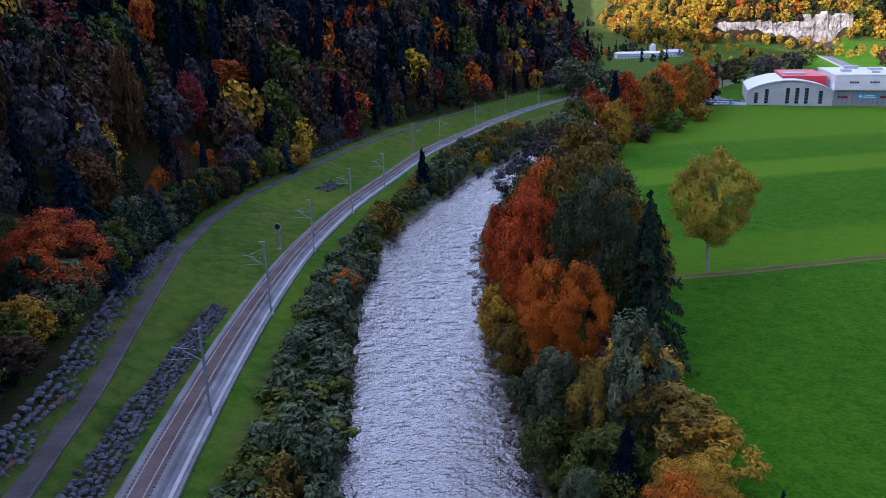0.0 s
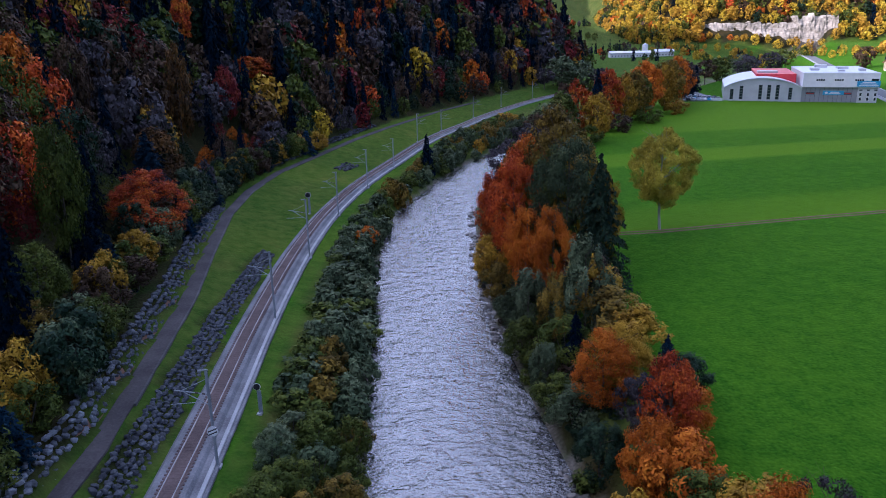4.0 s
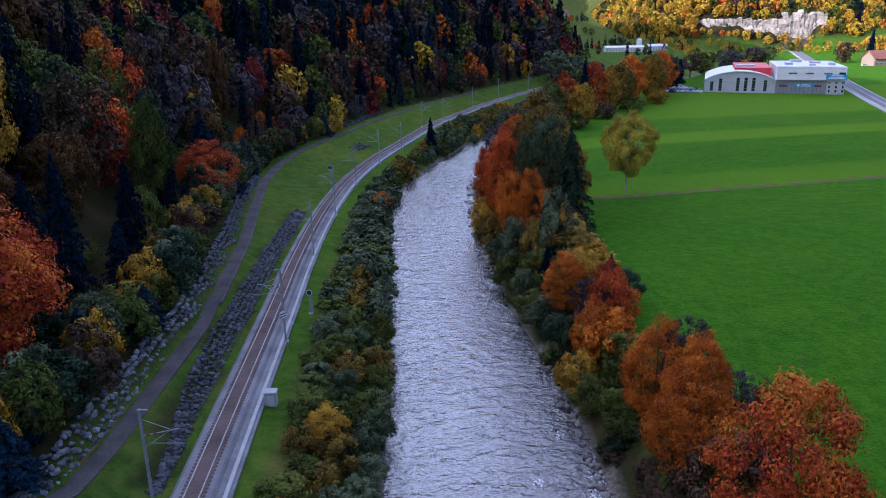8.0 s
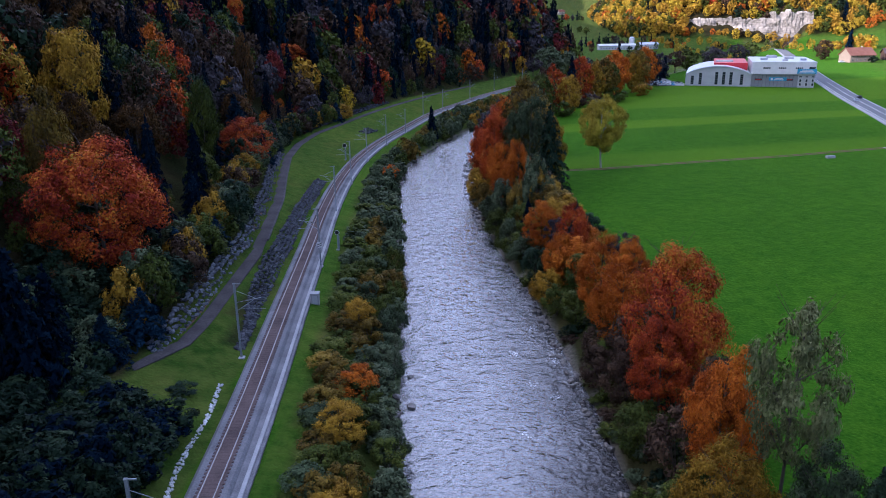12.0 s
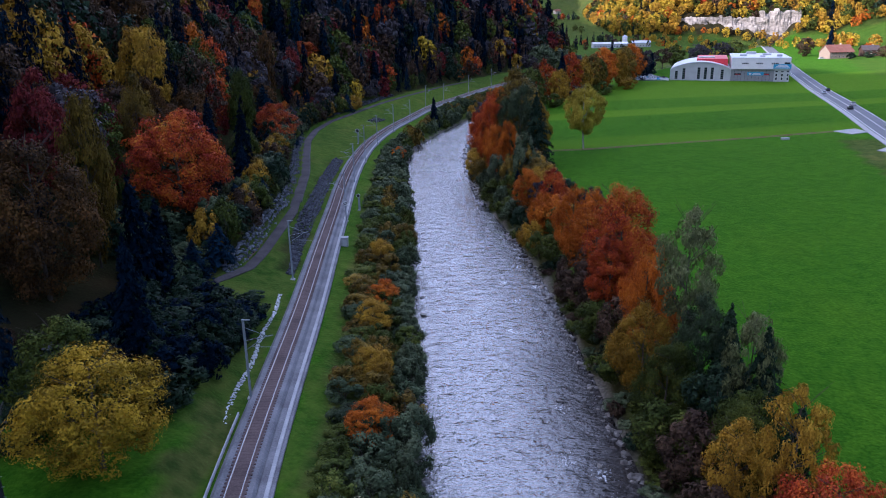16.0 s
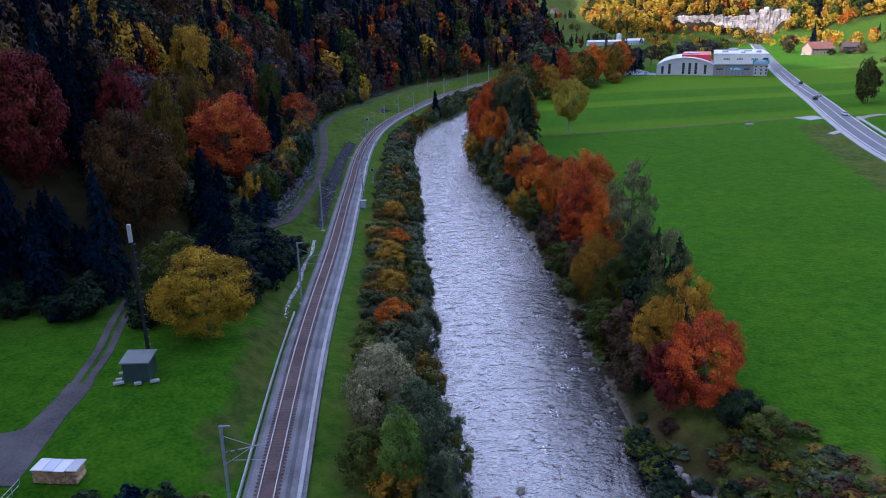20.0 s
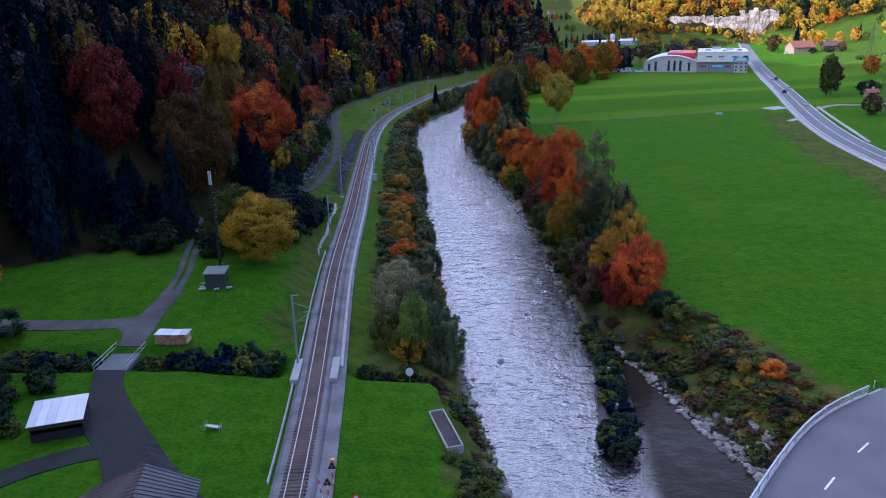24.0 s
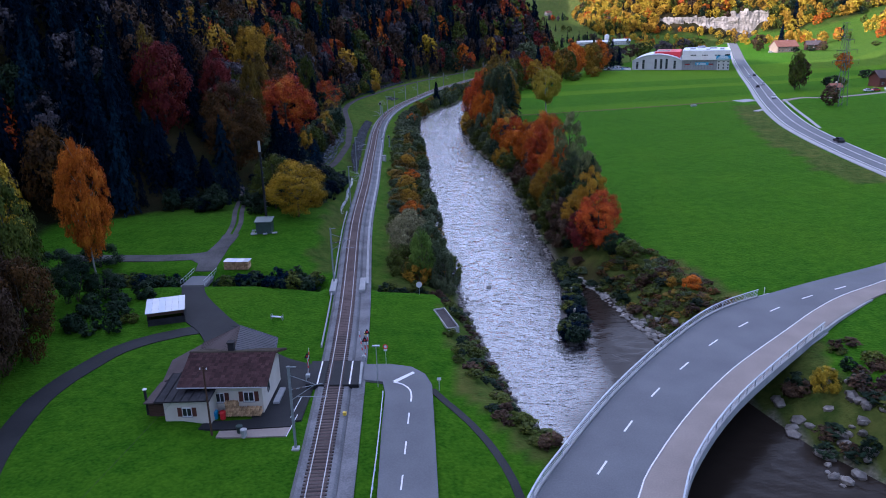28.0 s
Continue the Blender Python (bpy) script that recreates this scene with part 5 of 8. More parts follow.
# ---- the woods farther up: one object for each kind of tree ----
def build_woods():
    rng = np.random.default_rng(11)
    protos = {}

    def proto(form, leaves, size, long):
        key = form, leaves
        if key not in protos:
            protos[key] = [leaf_mesh("", *crown_points(form, leaves, rng), size, rng, long).astype(np.float32) for _ in range(4)]
        return protos[key][rng.integers(4)]

    heaps = {}
    kinds = ["spruce", "fir", "orange", "red", "crimson", "olive", "brown", "gold", "green", "bare", "yellow"]

    def stand(x, y, near, weights, scale=1.0, broad=1.0):
        colour = kinds[rng.choice(len(kinds), p=weights)]
        form = "conifer" if colour in ("spruce", "fir") else "sparse" if colour == "bare" else ("tall", "round", "tall")[rng.integers(3)]
        leaves, size = ((1000, 0.0310), (340, 0.053), (130, 0.088), (2400, 0.0195), (240, 0.064))[near]
        if form == "conifer":
            leaves, size = int(leaves * 1.0), size * 0.95
        v = proto(form, leaves, size, 1.7 if form == "conifer" else 1.15)
        h = rng.uniform(17, 27) * scale * (1.12 if form == "conifer" else 0.84)
        w = h * (rng.uniform(0.32, 0.42) if form == "conifer" else rng.uniform(0.62, 0.88) * broad)
        a = rng.uniform(0, 6.28)
        c, s = np.cos(a), np.sin(a)
        z = gz(x, y) - 0.8
        out = np.empty_like(v)
        out[:, 0], out[:, 1], out[:, 2] = x + w * (c * v[:, 0] - s * v[:, 1]), y + w * (s * v[:, 0] + c * v[:, 1]), z + h * v[:, 2]
        heaps.setdefault(colour, []).append(out)

    hill = np.array([44, 9, 3, 1.2, 6, 10, 18, 1.5, 9, 8, 0.3], float)
    # trees mostly out of view, added to keep sky light off the lawn
    for _ in range(260):
        py, pu = rng.uniform(-90, 125), rng.uniform(1, 110)
        stand(float(foot_x(py)) - pu, py, 1 if py > 60 and pu < 30 else 2, hill / hill.sum(), 1.05)
    y = 120.0
    while y < 860:
        up = 2.0
        while up < 190:
            step = 6.2 if up < 45 else 7.6 if up < 100 else 10
            py, pu = y + rng.uniform(-2.5, 2.5), up + rng.uniform(-2, 2)
            px = float(foot_x(py)) - pu
            room = clear_of_edge(px, py)
            if px > -0.66 * (py - 4) - 22 and room:
                patch = noise.noise((px * 0.02, py * 0.02, 1.0))
                wts = hill.copy()
                wts[:2] *= 1 + 1.2 * np.clip(patch * 2 + (pu - 40) / 90, -0.7, 1.5)
                far = math.hypot(px, py - 217)
                edge = 0.55 if pu < 6 else 0.8 if pu < 14 else 1.0
                if pu < 14:
                    wts[:2] *= 0.75
                wts[0] *= 1 + 3 * (1 - float(smooth(190, 290, py)))
                stand(px, py, 3 if py < 330 and pu < 32 else 0 if py < 400 and pu < 55 else 1 if py < 640 else 2, wts / wts.sum(), edge * room * (1.0 if far < 420 else 1.05))
            up += step
        y += 6.6 if y < 450 else 8.5
    # the sunlit hill behind the factory, and the head of the valley
    sunny = np.array([4, 0, 8, 1, 0, 18, 5, 26, 4, 0, 34], float) / 100
    for x in np.arange(205, 640, 9.0):
        for d in np.arange(4, 250, 9.5):
            px, py = x + rng.uniform(-4, 4), 1110 - 0.3 * (x - 225) + d + rng.uniform(-4, 4)
            bare_face = 294 < px < 428 and 8 < d < 30
            if not bare_face:
                stand(px, py, 4, sunny, (0.68 if px % 19 < 8 else 0.46) if 288 < px < 430 and d < 17 else 0.85, 1.3)
    for x, y, k in [(150, 1010, 9), (185, 1035, 8), (225, 1000, 10), (250, 1040, 14), (300, 1010, 12), (215, 1100, 12), (120, 1250, 9), (170, 1300, 12), (240, 905, 9), (275, 880, 9), (300, 930, 10), (330, 900, 12), (140, 1150, 6), (350, 860, 10), (120, 930, 5), (180, 900, 5)]:
        for _ in range(k):
            stand(x + rng.normal(0, 14), y + rng.normal(0, 9), 2, sunny if x > 200 else hill / hill.sum(), 0.5)
    for x, y, k in [(395, 770, 8), (420, 745, 10), (440, 700, 9), (470, 640, 10), (500, 690, 14), (455, 800, 12), (480, 860, 14), (520, 780, 16), (380, 850, 12)]:
        for _ in range(k):
            stand(x + rng.normal(0, 13), y + rng.normal(0, 13), 2, sunny, 0.7)
    words = {"spruce": "dark spruces", "fir": "blue-green firs", "orange": "orange beeches", "red": "rust-red beeches", "crimson": "crimson maples", "olive": "olive green trees", "brown": "russet trees", "gold": "golden trees", "green": "green trees", "bare": "leafless grey trees", "yellow": "yellow-green trees"}
    for colour, heap in heaps.items():
        tagged(new("wood_of_" + words[colour].replace(" ", "_").replace("-", "_"), leaves_to_mesh("wood", np.concatenate(heap), LEAF[colour])), f"{words[colour]} standing close together on the steep hillside", "woodland", "", "stuff")


build_woods()


# ---- roads, paths and the bridge ----
DECK = -0.2
main_road = curve_through([(float(road_x(y)), y) for y in (190, 220, 250, 275, 300, 325, 358, 396, 436, 520, 611, 760, 900)], 6)
laid("road", strip(main_road, -3.2, 5.2), ASPHALT, 0.14, label="grey asphalt main road with white lane markings", category="road")
laid("cycle_path", strip(main_road, -5.4, -3.5), CONCRETE, 0.16, label="pale cycle path beside the main road", category="path")
for off in (-2.9, 4.9):
    laid("edge_line", strip([p for p in main_road if p[1] < 640], off - 0.12, off + 0.12), WHITE_PAINT, 0.16, label="white painted edge line of the main road", category="road marking", thick=0.02)


def build_dashes():
    lines = thing("lane_marking", "row of white lane dashes on the main road", "road marking", kind="structure")
    for i in range(0, len(main_road) - 1):
        (xa, ya), (xb, yb) = main_road[i], main_road[i + 1]
        if ya > 560:
            break
        for u in ((0.1, 0.45), (0.6, 0.95)):
            pa, pb = (xa + (xb - xa) * u[0], ya + (yb - ya) * u[0]), (xa + (xb - xa) * u[1], ya + (yb - ya) * u[1])
            turn = math.degrees(math.atan2(pb[1] - pa[1], pb[0] - pa[0]))
            x, y = (pa[0] + pb[0]) / 2 + 1.0, (pa[1] + pb[1]) / 2
            part("dash", Shape().box(x, y, gz(x, y) + 0.145, math.dist(pa, pb), 0.26, 0.03, turn), WHITE_PAINT, lines)


build_dashes()
laid("side_lane", strip(curve_through([(146, 340), (154, 347), (162, 351), (171, 346), (190, 351), (215, 360), (260, 372)], 4), -1.6, 1.6), PAVING, 0.12, label="narrow pale lane to the farm", category="road")
laid("slip_lane", strip(curve_through([(151.5, 348), (148.6, 338), (141.5, 311.5), (135.7, 288.5), (130.2, 267.6)], 4), -0.6, 0.6), CONCRETE, 0.12, label="narrow pale slip lane", category="road")
laid("junction_apron", ([(128.5, 350), (131, 343)], [(137.5, 353.5), (138.5, 346)]), CONCRETE, 0.17, label="pale paved apron at the field entrance", category="pavement")
laid("field_ramp", ([(124.5, 315), (130.5, 320)], [(125.5, 312.6), (131.5, 317.6)]), CONCRETE, 0.15, label="pale concrete ramp at the road bank", category="pavement")

# the farm track across the meadow: two wheel ruts and a low earth edge
track = curve_through([(26, 329.5), (40, 331.5), (68, 337), (96, 342), (117, 347), (131, 350)], 3)
for off in (-1.0, 0.5):
    laid("farm_track", strip(track, off - 0.28, off + 0.28), DIRT, 0.05, label="worn earth wheel rut across the meadow", category="path", thick=0.1)
tagged(new("trough", Shape().box(106.8, 337.6, gz(106.8, 337.6) - 0.1, 2.6, 1.0, 0.8, 10, cut=0.08).mesh("trough", CONCRETE)), "pale concrete trough in the meadow", "trough")

# the gravel path along the foot of the wood
path = [(float(shelf_x(y)) - 1.35, y) for y in np.arange(211, 560, 3.0)]
path = curve_through([(-52, 203), (-45.5, 203.8), (-40.5, 206.5)], 2) + path[1:]
laid("gravel_path", strip(path, -1.15, 0.95), PATH, 0.1, label="grey gravel path along the foot of the wood", category="path")
laid("path_verge", strip([p for p in path if p[1] < 330], -2.35, -1.6), DIRT, 0.07, label="strip of reddish brown earth beside the path", category="path")
laid("path_kerb", strip([p for p in path if 258 < p[1] < 372], 1.0, 1.25), GRAVEL, 0.13, label="pale stone edge of the gravel path", category="kerb")

# the drive, the yard and the lane at the house
drive = curve_through([(-53, 182), (-51.4, 176), (-48.6, 161), (-45.6, 149), (-44.6, 140), (-45.2, 132), (-44.6, 126)], 2)
for off in (-0.75, 0.75):
    laid("gravel_drive", strip([p for p in drive if p[1] > 140], off - 0.5, off + 0.5), GRAVEL, 0.08, label="pale gravel wheel track of a farm drive", category="drive")
laid("gravel_drive", strip([p for p in drive if p[1] < 143], -1.6, 1.5), GRAVEL, 0.07, label="pale gravel drive widening to a junction", category="drive")
laid("gravel_drive", strip(curve_through([(-72, 131.5), (-63, 131), (-54, 130.8), (-47.5, 131.5), (-44, 133.5)], 2), -1.3, 1.6), GRAVEL, 0.085, label="pale gravel drive branching to the wood", category="drive")
laid("gravel_apron", ([(-50, 131), (-46.6, 128), (-46.0, 124.6)], [(-43.2, 136), (-42.8, 129), (-42.6, 124.6)]), GRAVEL, 0.075, label="gravel apron where the drives meet", category="drive")
BRIDGE_Y = (118.4, 124.8)
spread = lambda line, k=30: [tuple(float(np.interp(u, np.linspace(0, 1, len(line)), [q[a] for q in line])) for a in (0, 1)) for u in np.linspace(0, 1, k)]
laid("yard", (spread(curve_through([(-46.2, 118.6), (-44.6, 114), (-41.6, 106), (-37.0, 100.2), (-33, 93), (-31, 89)], 1)), spread(curve_through([(-42.4, 118.6), (-40.4, 114), (-34.2, 105.6), (-28.6, 99.0), (-22.6, 92.9), (-17.4, 90.2)], 1))), DARK_ASPHALT, 0.16, label="dark asphalt yard in front of the house", category="yard")
laid("yard", (spread([(-31, 89), (-24, 80), (-22.6, 76.0)]), spread([(-17.4, 90.2), (-17.3, 84.6), (-17.2, 76.6)])), DARK_ASPHALT, 0.165, label="dark asphalt yard beside the house", category="yard")
laid("lane", strip(curve_through([(-35.5, 102), (-39.5, 100.6), (-42.8, 98.6), (-46.3, 95), (-48.5, 89), (-49.6, 84.2), (-49.6, 78), (-47, 66), (-40, 52), (-30, 30)], 2), -1.5, 1.5), DARK_ASPHALT, 0.1, label="narrow dark asphalt lane curving round the lawn", category="lane")
laid("terrace", ([(-28.4, 74.8), (-28.2, 76.6)], [(-17.8, 75.4), (-17.8, 77.6)]), DARK_ASPHALT, 0.16, label="dark terrace in front of the house", category="terrace")
laid("paved_strip", ([(-26, 73.4), (-26, 74.7)], [(-18.2, 73.4), (-18.0, 75.2)]), PAVING, 0.14, label="strip of pale paving slabs below the terrace", category="pavement")


def build_drive_bridge():
    b = thing("brook_bridge", "small asphalt bridge with steel handrails over the brook", "bridge")
    part("deck", Shape().prism([(-46.4, 118.2), (-42.2, 118.2), (-42.4, 125.2), (-46.2, 125.2)], 0.35, 0.98), ASPHALT, b)
    for x in (-46.3, -42.3):
        for y in np.linspace(118.4, 125, 6):
            part("post", Shape().rod((x, y, 0.9), (x, y, 2.0), 0.035), GALVANISED, b, "steel post")
        for h in (1.45, 1.98):
            part("handrail", Shape().rod((x, 118.2, h), (x, 125.1, h), 0.035), GALVANISED, b, "steel handrail")


build_drive_bridge()


def build_crossing():
    c = thing("level_crossing", "level crossing of dark asphalt panels with white edge lines", "level crossing", kind="structure")
    z = 0.2
    part("outer_panel", Shape().prism([(-18.2, 84.2), (-15.9, 84.0), (-16.4, 90.6), (-18.6, 90.6)], -0.4, z + 0.13), DARK_ASPHALT, c)
    part("middle_panel", Shape().prism([(-15.2, 84.0), (-13.95, 84.0), (-14.5, 90.6), (-15.7, 90.6)], -0.4, z + 0.13), DARK_ASPHALT, c)
    part("outer_panel", Shape().prism([(-13.65, 84.0), (-11.6, 84.0), (-12.2, 90.6), (-14.2, 90.6)], -0.4, z + 0.13), DARK_ASPHALT, c)
    for x in (-16.75, -12.75):
        part("edge_line", Shape().prism([(x - 0.09, 84.1), (x + 0.09, 84.1), (x - 0.37, 90.5), (x - 0.55, 90.5)], z + 0.1, z + 0.145), WHITE_PAINT, c)
    part("threshold", Shape().prism([(-11.95, 84.2), (-11.4, 84.2), (-11.8, 90.4), (-12.3, 90.4)], -0.4, z + 0.06), CONCRETE, c)


build_crossing()


def build_station_road():
    s = Shape().prism([(-2.0, 20), (-1.2, 62.2), (-2.3, 80), (-2.6, 84.5), (-3.6, 87.4), (-5.4, 89.4), (-8.3, 90.3), (-11.7, 90.3), (-11.3, 86.0), (-8.8, 85.4), (-8.2, 82.6), (-7.8, 74), (-7.0, 62.2), (-7.0, 20)], -1.0, -0.05)
    tagged(new("station_road", s.mesh("station_road", ASPHALT)), "grey asphalt side road bending to the level crossing", "road", "", "structure")
    lines = thing("side_road_marking", "white stop line and dashes on the side road", "road marking", kind="structure")
    z = -0.052
    part("stop_line", Shape().prism([(-7.55, 85.5), (-7.1, 85.1), (-4.9, 87.6), (-5.2, 88.0)], z - 0.02, z + 0.02), WHITE_PAINT, lines)
    bend = curve_through([(-7.4, 85.2), (-6.2, 84.6), (-5.25, 83.2), (-4.95, 81.4), (-4.95, 80.3)], 0.6)
    part("guide_line", Shape().sweep([(x, y, z) for x, y in bend], [(-0.1, -0.02), (0.1, -0.02), (0.1, 0.022), (-0.1, 0.022)]), WHITE_PAINT, lines)
    for y in (76.5, 70.6, 64.6, 58.6, 52.6, 46.6):
        part("dash", Shape().box(-4.8 + (y - 62) * -0.012, y, z - 0.02, 0.16, 2.4, 0.042), WHITE_PAINT, lines)
    laid("footpath", strip(curve_through([(-2.6, 84.2), (-1.0, 81.4), (1.9, 76.6), (4.7, 70.2), (6.6, 62.5), (7.4, 50)], 2), -0.45, 0.45), DARK_ASPHALT, 0.09, label="narrow asphalt footpath down the grass bank", category="path")
    f = thing("roadside_railing", "low pale steel railing beside the side road", "railing")
    pts = [(-7.5, 62, 0.35), (-7.7, 68, 0.35), (-8.0, 75, 0.35), (-8.4, 82, 0.35)]
    pts = [(-7.4, 45, 0.35)] + pts
    part("rail", Shape().sweep(pts, [(-0.05, 0), (0.05, 0), (0.05, 0.16), (-0.05, 0.16)]), GALVANISED, f)
    for y in np.arange(46, 82.1, 3):
        part("post", Shape().box(-7.5 - max(0, y - 62) * 0.044, y, -1.0, 0.08, 0.08, 1.4), GALVANISED, f)


build_station_road()


def build_road_bridge():
    left = curve_through([(-3.5, 0), (-1, 25), (2.6, 48), (7.1, 61.3), (10.9, 68.6), (18.7, 81.5), (29.1, 95.6), (38.9, 106.6), (48.3, 113.2), (62, 121), (77, 128.4), (93, 139), (105.5, 153), (112, 172), (113.3, 190)], 2)
    right = curve_through([(10.5, 0), (13, 25), (16.8, 48), (21.5, 61.2), (25.1, 68.4), (31.9, 77.9), (41.4, 88.4), (53.4, 100.6), (61, 107.5), (69, 113.6), (87, 124), (104, 136), (117, 152), (121.2, 172), (121.7, 190)], 2)
    edge = curve_through([(6.8, 0), (9.3, 25), (13.2, 48), (17.5, 62.3), (21.5, 69.7), (27.8, 78.8), (35.8, 88.5), (47, 99.7), (55.5, 108), (64, 114.6), (83, 126), (100, 137.5), (113.5, 153), (119.6, 172), (120.6, 190)], 2)
    n = 90
    even = lambda line: [tuple(np.array([np.interp(u, np.linspace(0, 1, len(line)), [p[k] for p in line]) for k in (0, 1)])) for u in np.linspace(0, 1, n)]
    left, right, edge = even(left), even(right), even(edge)
    level = lambda x, y: DECK if x < 56 else max(DECK, gz(x, y) + 0.12)
    b = thing("road_bridge", "curved concrete road bridge with steel railings over the river", "bridge")
    deck = [i for i in range(n) if 50 < left[i][1] < 115]
    a, z = deck[0], deck[-1] + 1
    laid("bridge_deck", (left[a:z], right[a:z]), CONCRETE, -0.06, b, "pale concrete bridge deck", steps=level, thick=0.95, kind="")
    tarmac = laid("carriageway", (offset_line(left, 0.35), edge), ASPHALT, 0.0, None, "grey asphalt carriageway over the bridge", "road", steps=level, thick=0.5)
    laid("bridge_pavement", (offset_line(edge, 0.12), offset_line(right, -0.3)), PAVING, 0.012, None, "warm brown paved footway over the bridge", "pavement", steps=level, thick=0.5)
    laid("edge_line", (offset_line(edge, -0.07), offset_line(edge, 0.06)), WHITE_PAINT, 0.02, None, "white painted edge line of the bridge road", "road marking", steps=level, thick=0.03)
    lines = thing("bridge_lane_marking", "row of white dashes along the bridge carriageway", "road marking", kind="structure")
    mid = curve_through([(8.9, 59), (11.9, 62.5), (15.0, 67.0), (19.3, 74.7), (24.2, 82.2), (29.6, 89.0), (35.6, 95.9), (41.9, 101.9), (48.7, 107.5), (55.8, 112.4), (62.8, 116.2), (70.4, 120.3), (78, 124.6), (86, 129)], 0.5)
    for p in [(15.0, 67.0), (19.3, 74.7), (24.2, 82.2), (29.6, 89.0), (35.6, 95.9), (41.9, 101.9), (48.7, 107.5), (55.8, 112.4), (62.8, 116.2), (70.4, 120.3), (78.2, 124.6)]:
        i = min(range(len(mid)), key=lambda k: math.dist(mid[k], p))
        q = mid[min(i + 2, len(mid) - 1)]
        part("dash", Shape().box(p[0], p[1], DECK - 0.02, 2.6, 0.2, 0.045, math.degrees(math.atan2(q[1] - mid[i][1], q[0] - mid[i][0]))), WHITE_PAINT, lines)
    for line, side, y0, y1 in ((left, 0.14, 48, 113.3), (right, -0.14, 48, 100.8)):
        rail = [p for p in offset_line(line, side) if y0 < p[1] < y1]
        f = thing("bridge_railing", "galvanised steel railing along the bridge edge", "railing", group="bridge railings")
        part("kerb", Shape().sweep([(x, y, DECK) for x, y in rail], [(-0.16, -0.3), (0.16, -0.3), (0.16, 0.12), (-0.16, 0.12)]), CONCRETE, f, "concrete edge kerb")
        for h, r in ((0.35, 0.022), (0.6, 0.022), (0.85, 0.022)):
            part("bar", Shape().sweep([(x, y, DECK + h) for x, y in rail], [(-r, -r), (r, -r), (r, r), (-r, r)]), GALVANISED, f)
        part("handrail", Shape().sweep([(x, y, DECK + 1.12) for x, y in rail], [(-0.09, -0.04), (0.09, -0.04), (0.09, 0.04), (-0.09, 0.04)]), GALVANISED, f)
        run = curve_through(rail, 1.0)
        for x, y in run[::2]:
            part("post", Shape().box(x, y, DECK + 0.1, 0.1, 0.1, 1.02), GALVANISED, f)
    # abutments and the wing wall under the far end
    part("abutment", Shape().prism([(50.2, 98.2), (55.5, 103), (51, 114.5), (45.5, 110.6)], -6.8, DECK - 0.9), CONCRETE, b, "concrete abutment")
    part("wing_wall", Shape().add([(53.0, 100.2, DECK - 0.6), (46.3, 93.9, DECK - 0.6), (49.5, 96.9, DECK - 2.9), (49.9, 96.9, DECK - 2.9), (46.7, 93.9, DECK - 0.6), (53.4, 100.2, DECK - 0.6)], [(0, 1, 2), (5, 3, 4), (0, 2, 3, 5), (1, 4, 3, 2), (0, 5, 4, 1)]), CONCRETE, b, "tapering concrete wing wall")
    part("abutment", Shape().prism([(8, 57), (20.3, 57), (17, 51), (4.4, 51)], -6.5, DECK - 0.9), CONCRETE, b, "concrete abutment")


build_road_bridge()


# parapets where the railway crosses the brook, and the ballast walls
for x, y, turn, label in ((-20.6, 119.6, 5, "pale concrete culvert parapet beside the track"), (-15.7, 120.0, 5, "pale concrete culvert parapet beside the track")):
    tagged(new("culvert_parapet", Shape().box(x, y, -0.9, 1.0, 6.0, 1.35, turn, cut=0.05).mesh("culvert_parapet", CONCRETE)), label, "parapet", "culvert parapets", "structure")


# ---- stones ----
def on_bridge(x, y):
    """Whether a plant would stand in the road bridge."""
    left = np.interp(y, [48, 61.3, 68.6, 81.5, 95.6, 106.6, 113.2, 121], [2.6, 7.1, 10.9, 18.7, 29.1, 38.9, 48.3, 62])
    right = np.interp(y, [48, 61.2, 68.4, 77.9, 88.4, 100.6, 107.5, 113.6], [16.8, 21.5, 25.1, 31.9, 41.4, 53.4, 61, 69])
    return left - 1.8 < x < right + 1.8


def stone_mesh(seed, material, name="stone"):
    rnd = random.Random(seed)
    bm = bmesh.new()
    bmesh.ops.create_icosphere(bm, subdivisions=1, radius=0.5)
    for v in bm.verts:
        v.co *= rnd.uniform(0.78, 1.18)
        for k in range(3):
            v.co[k] = max(-0.42, min(0.42, v.co[k]))
    me = bpy.data.meshes.new(name)
    bm.to_mesh(me)
    bm.free()
    me.materials.append(material)
    return me


STONES = {m: [stone_mesh(k, mat) for k in range(5)] for m, mat in (("dark", ROCK), ("block", BLOCK), ("white", WHITE_STONE), ("wet", WET_ROCK), ("pale", PALE_ROCK))}


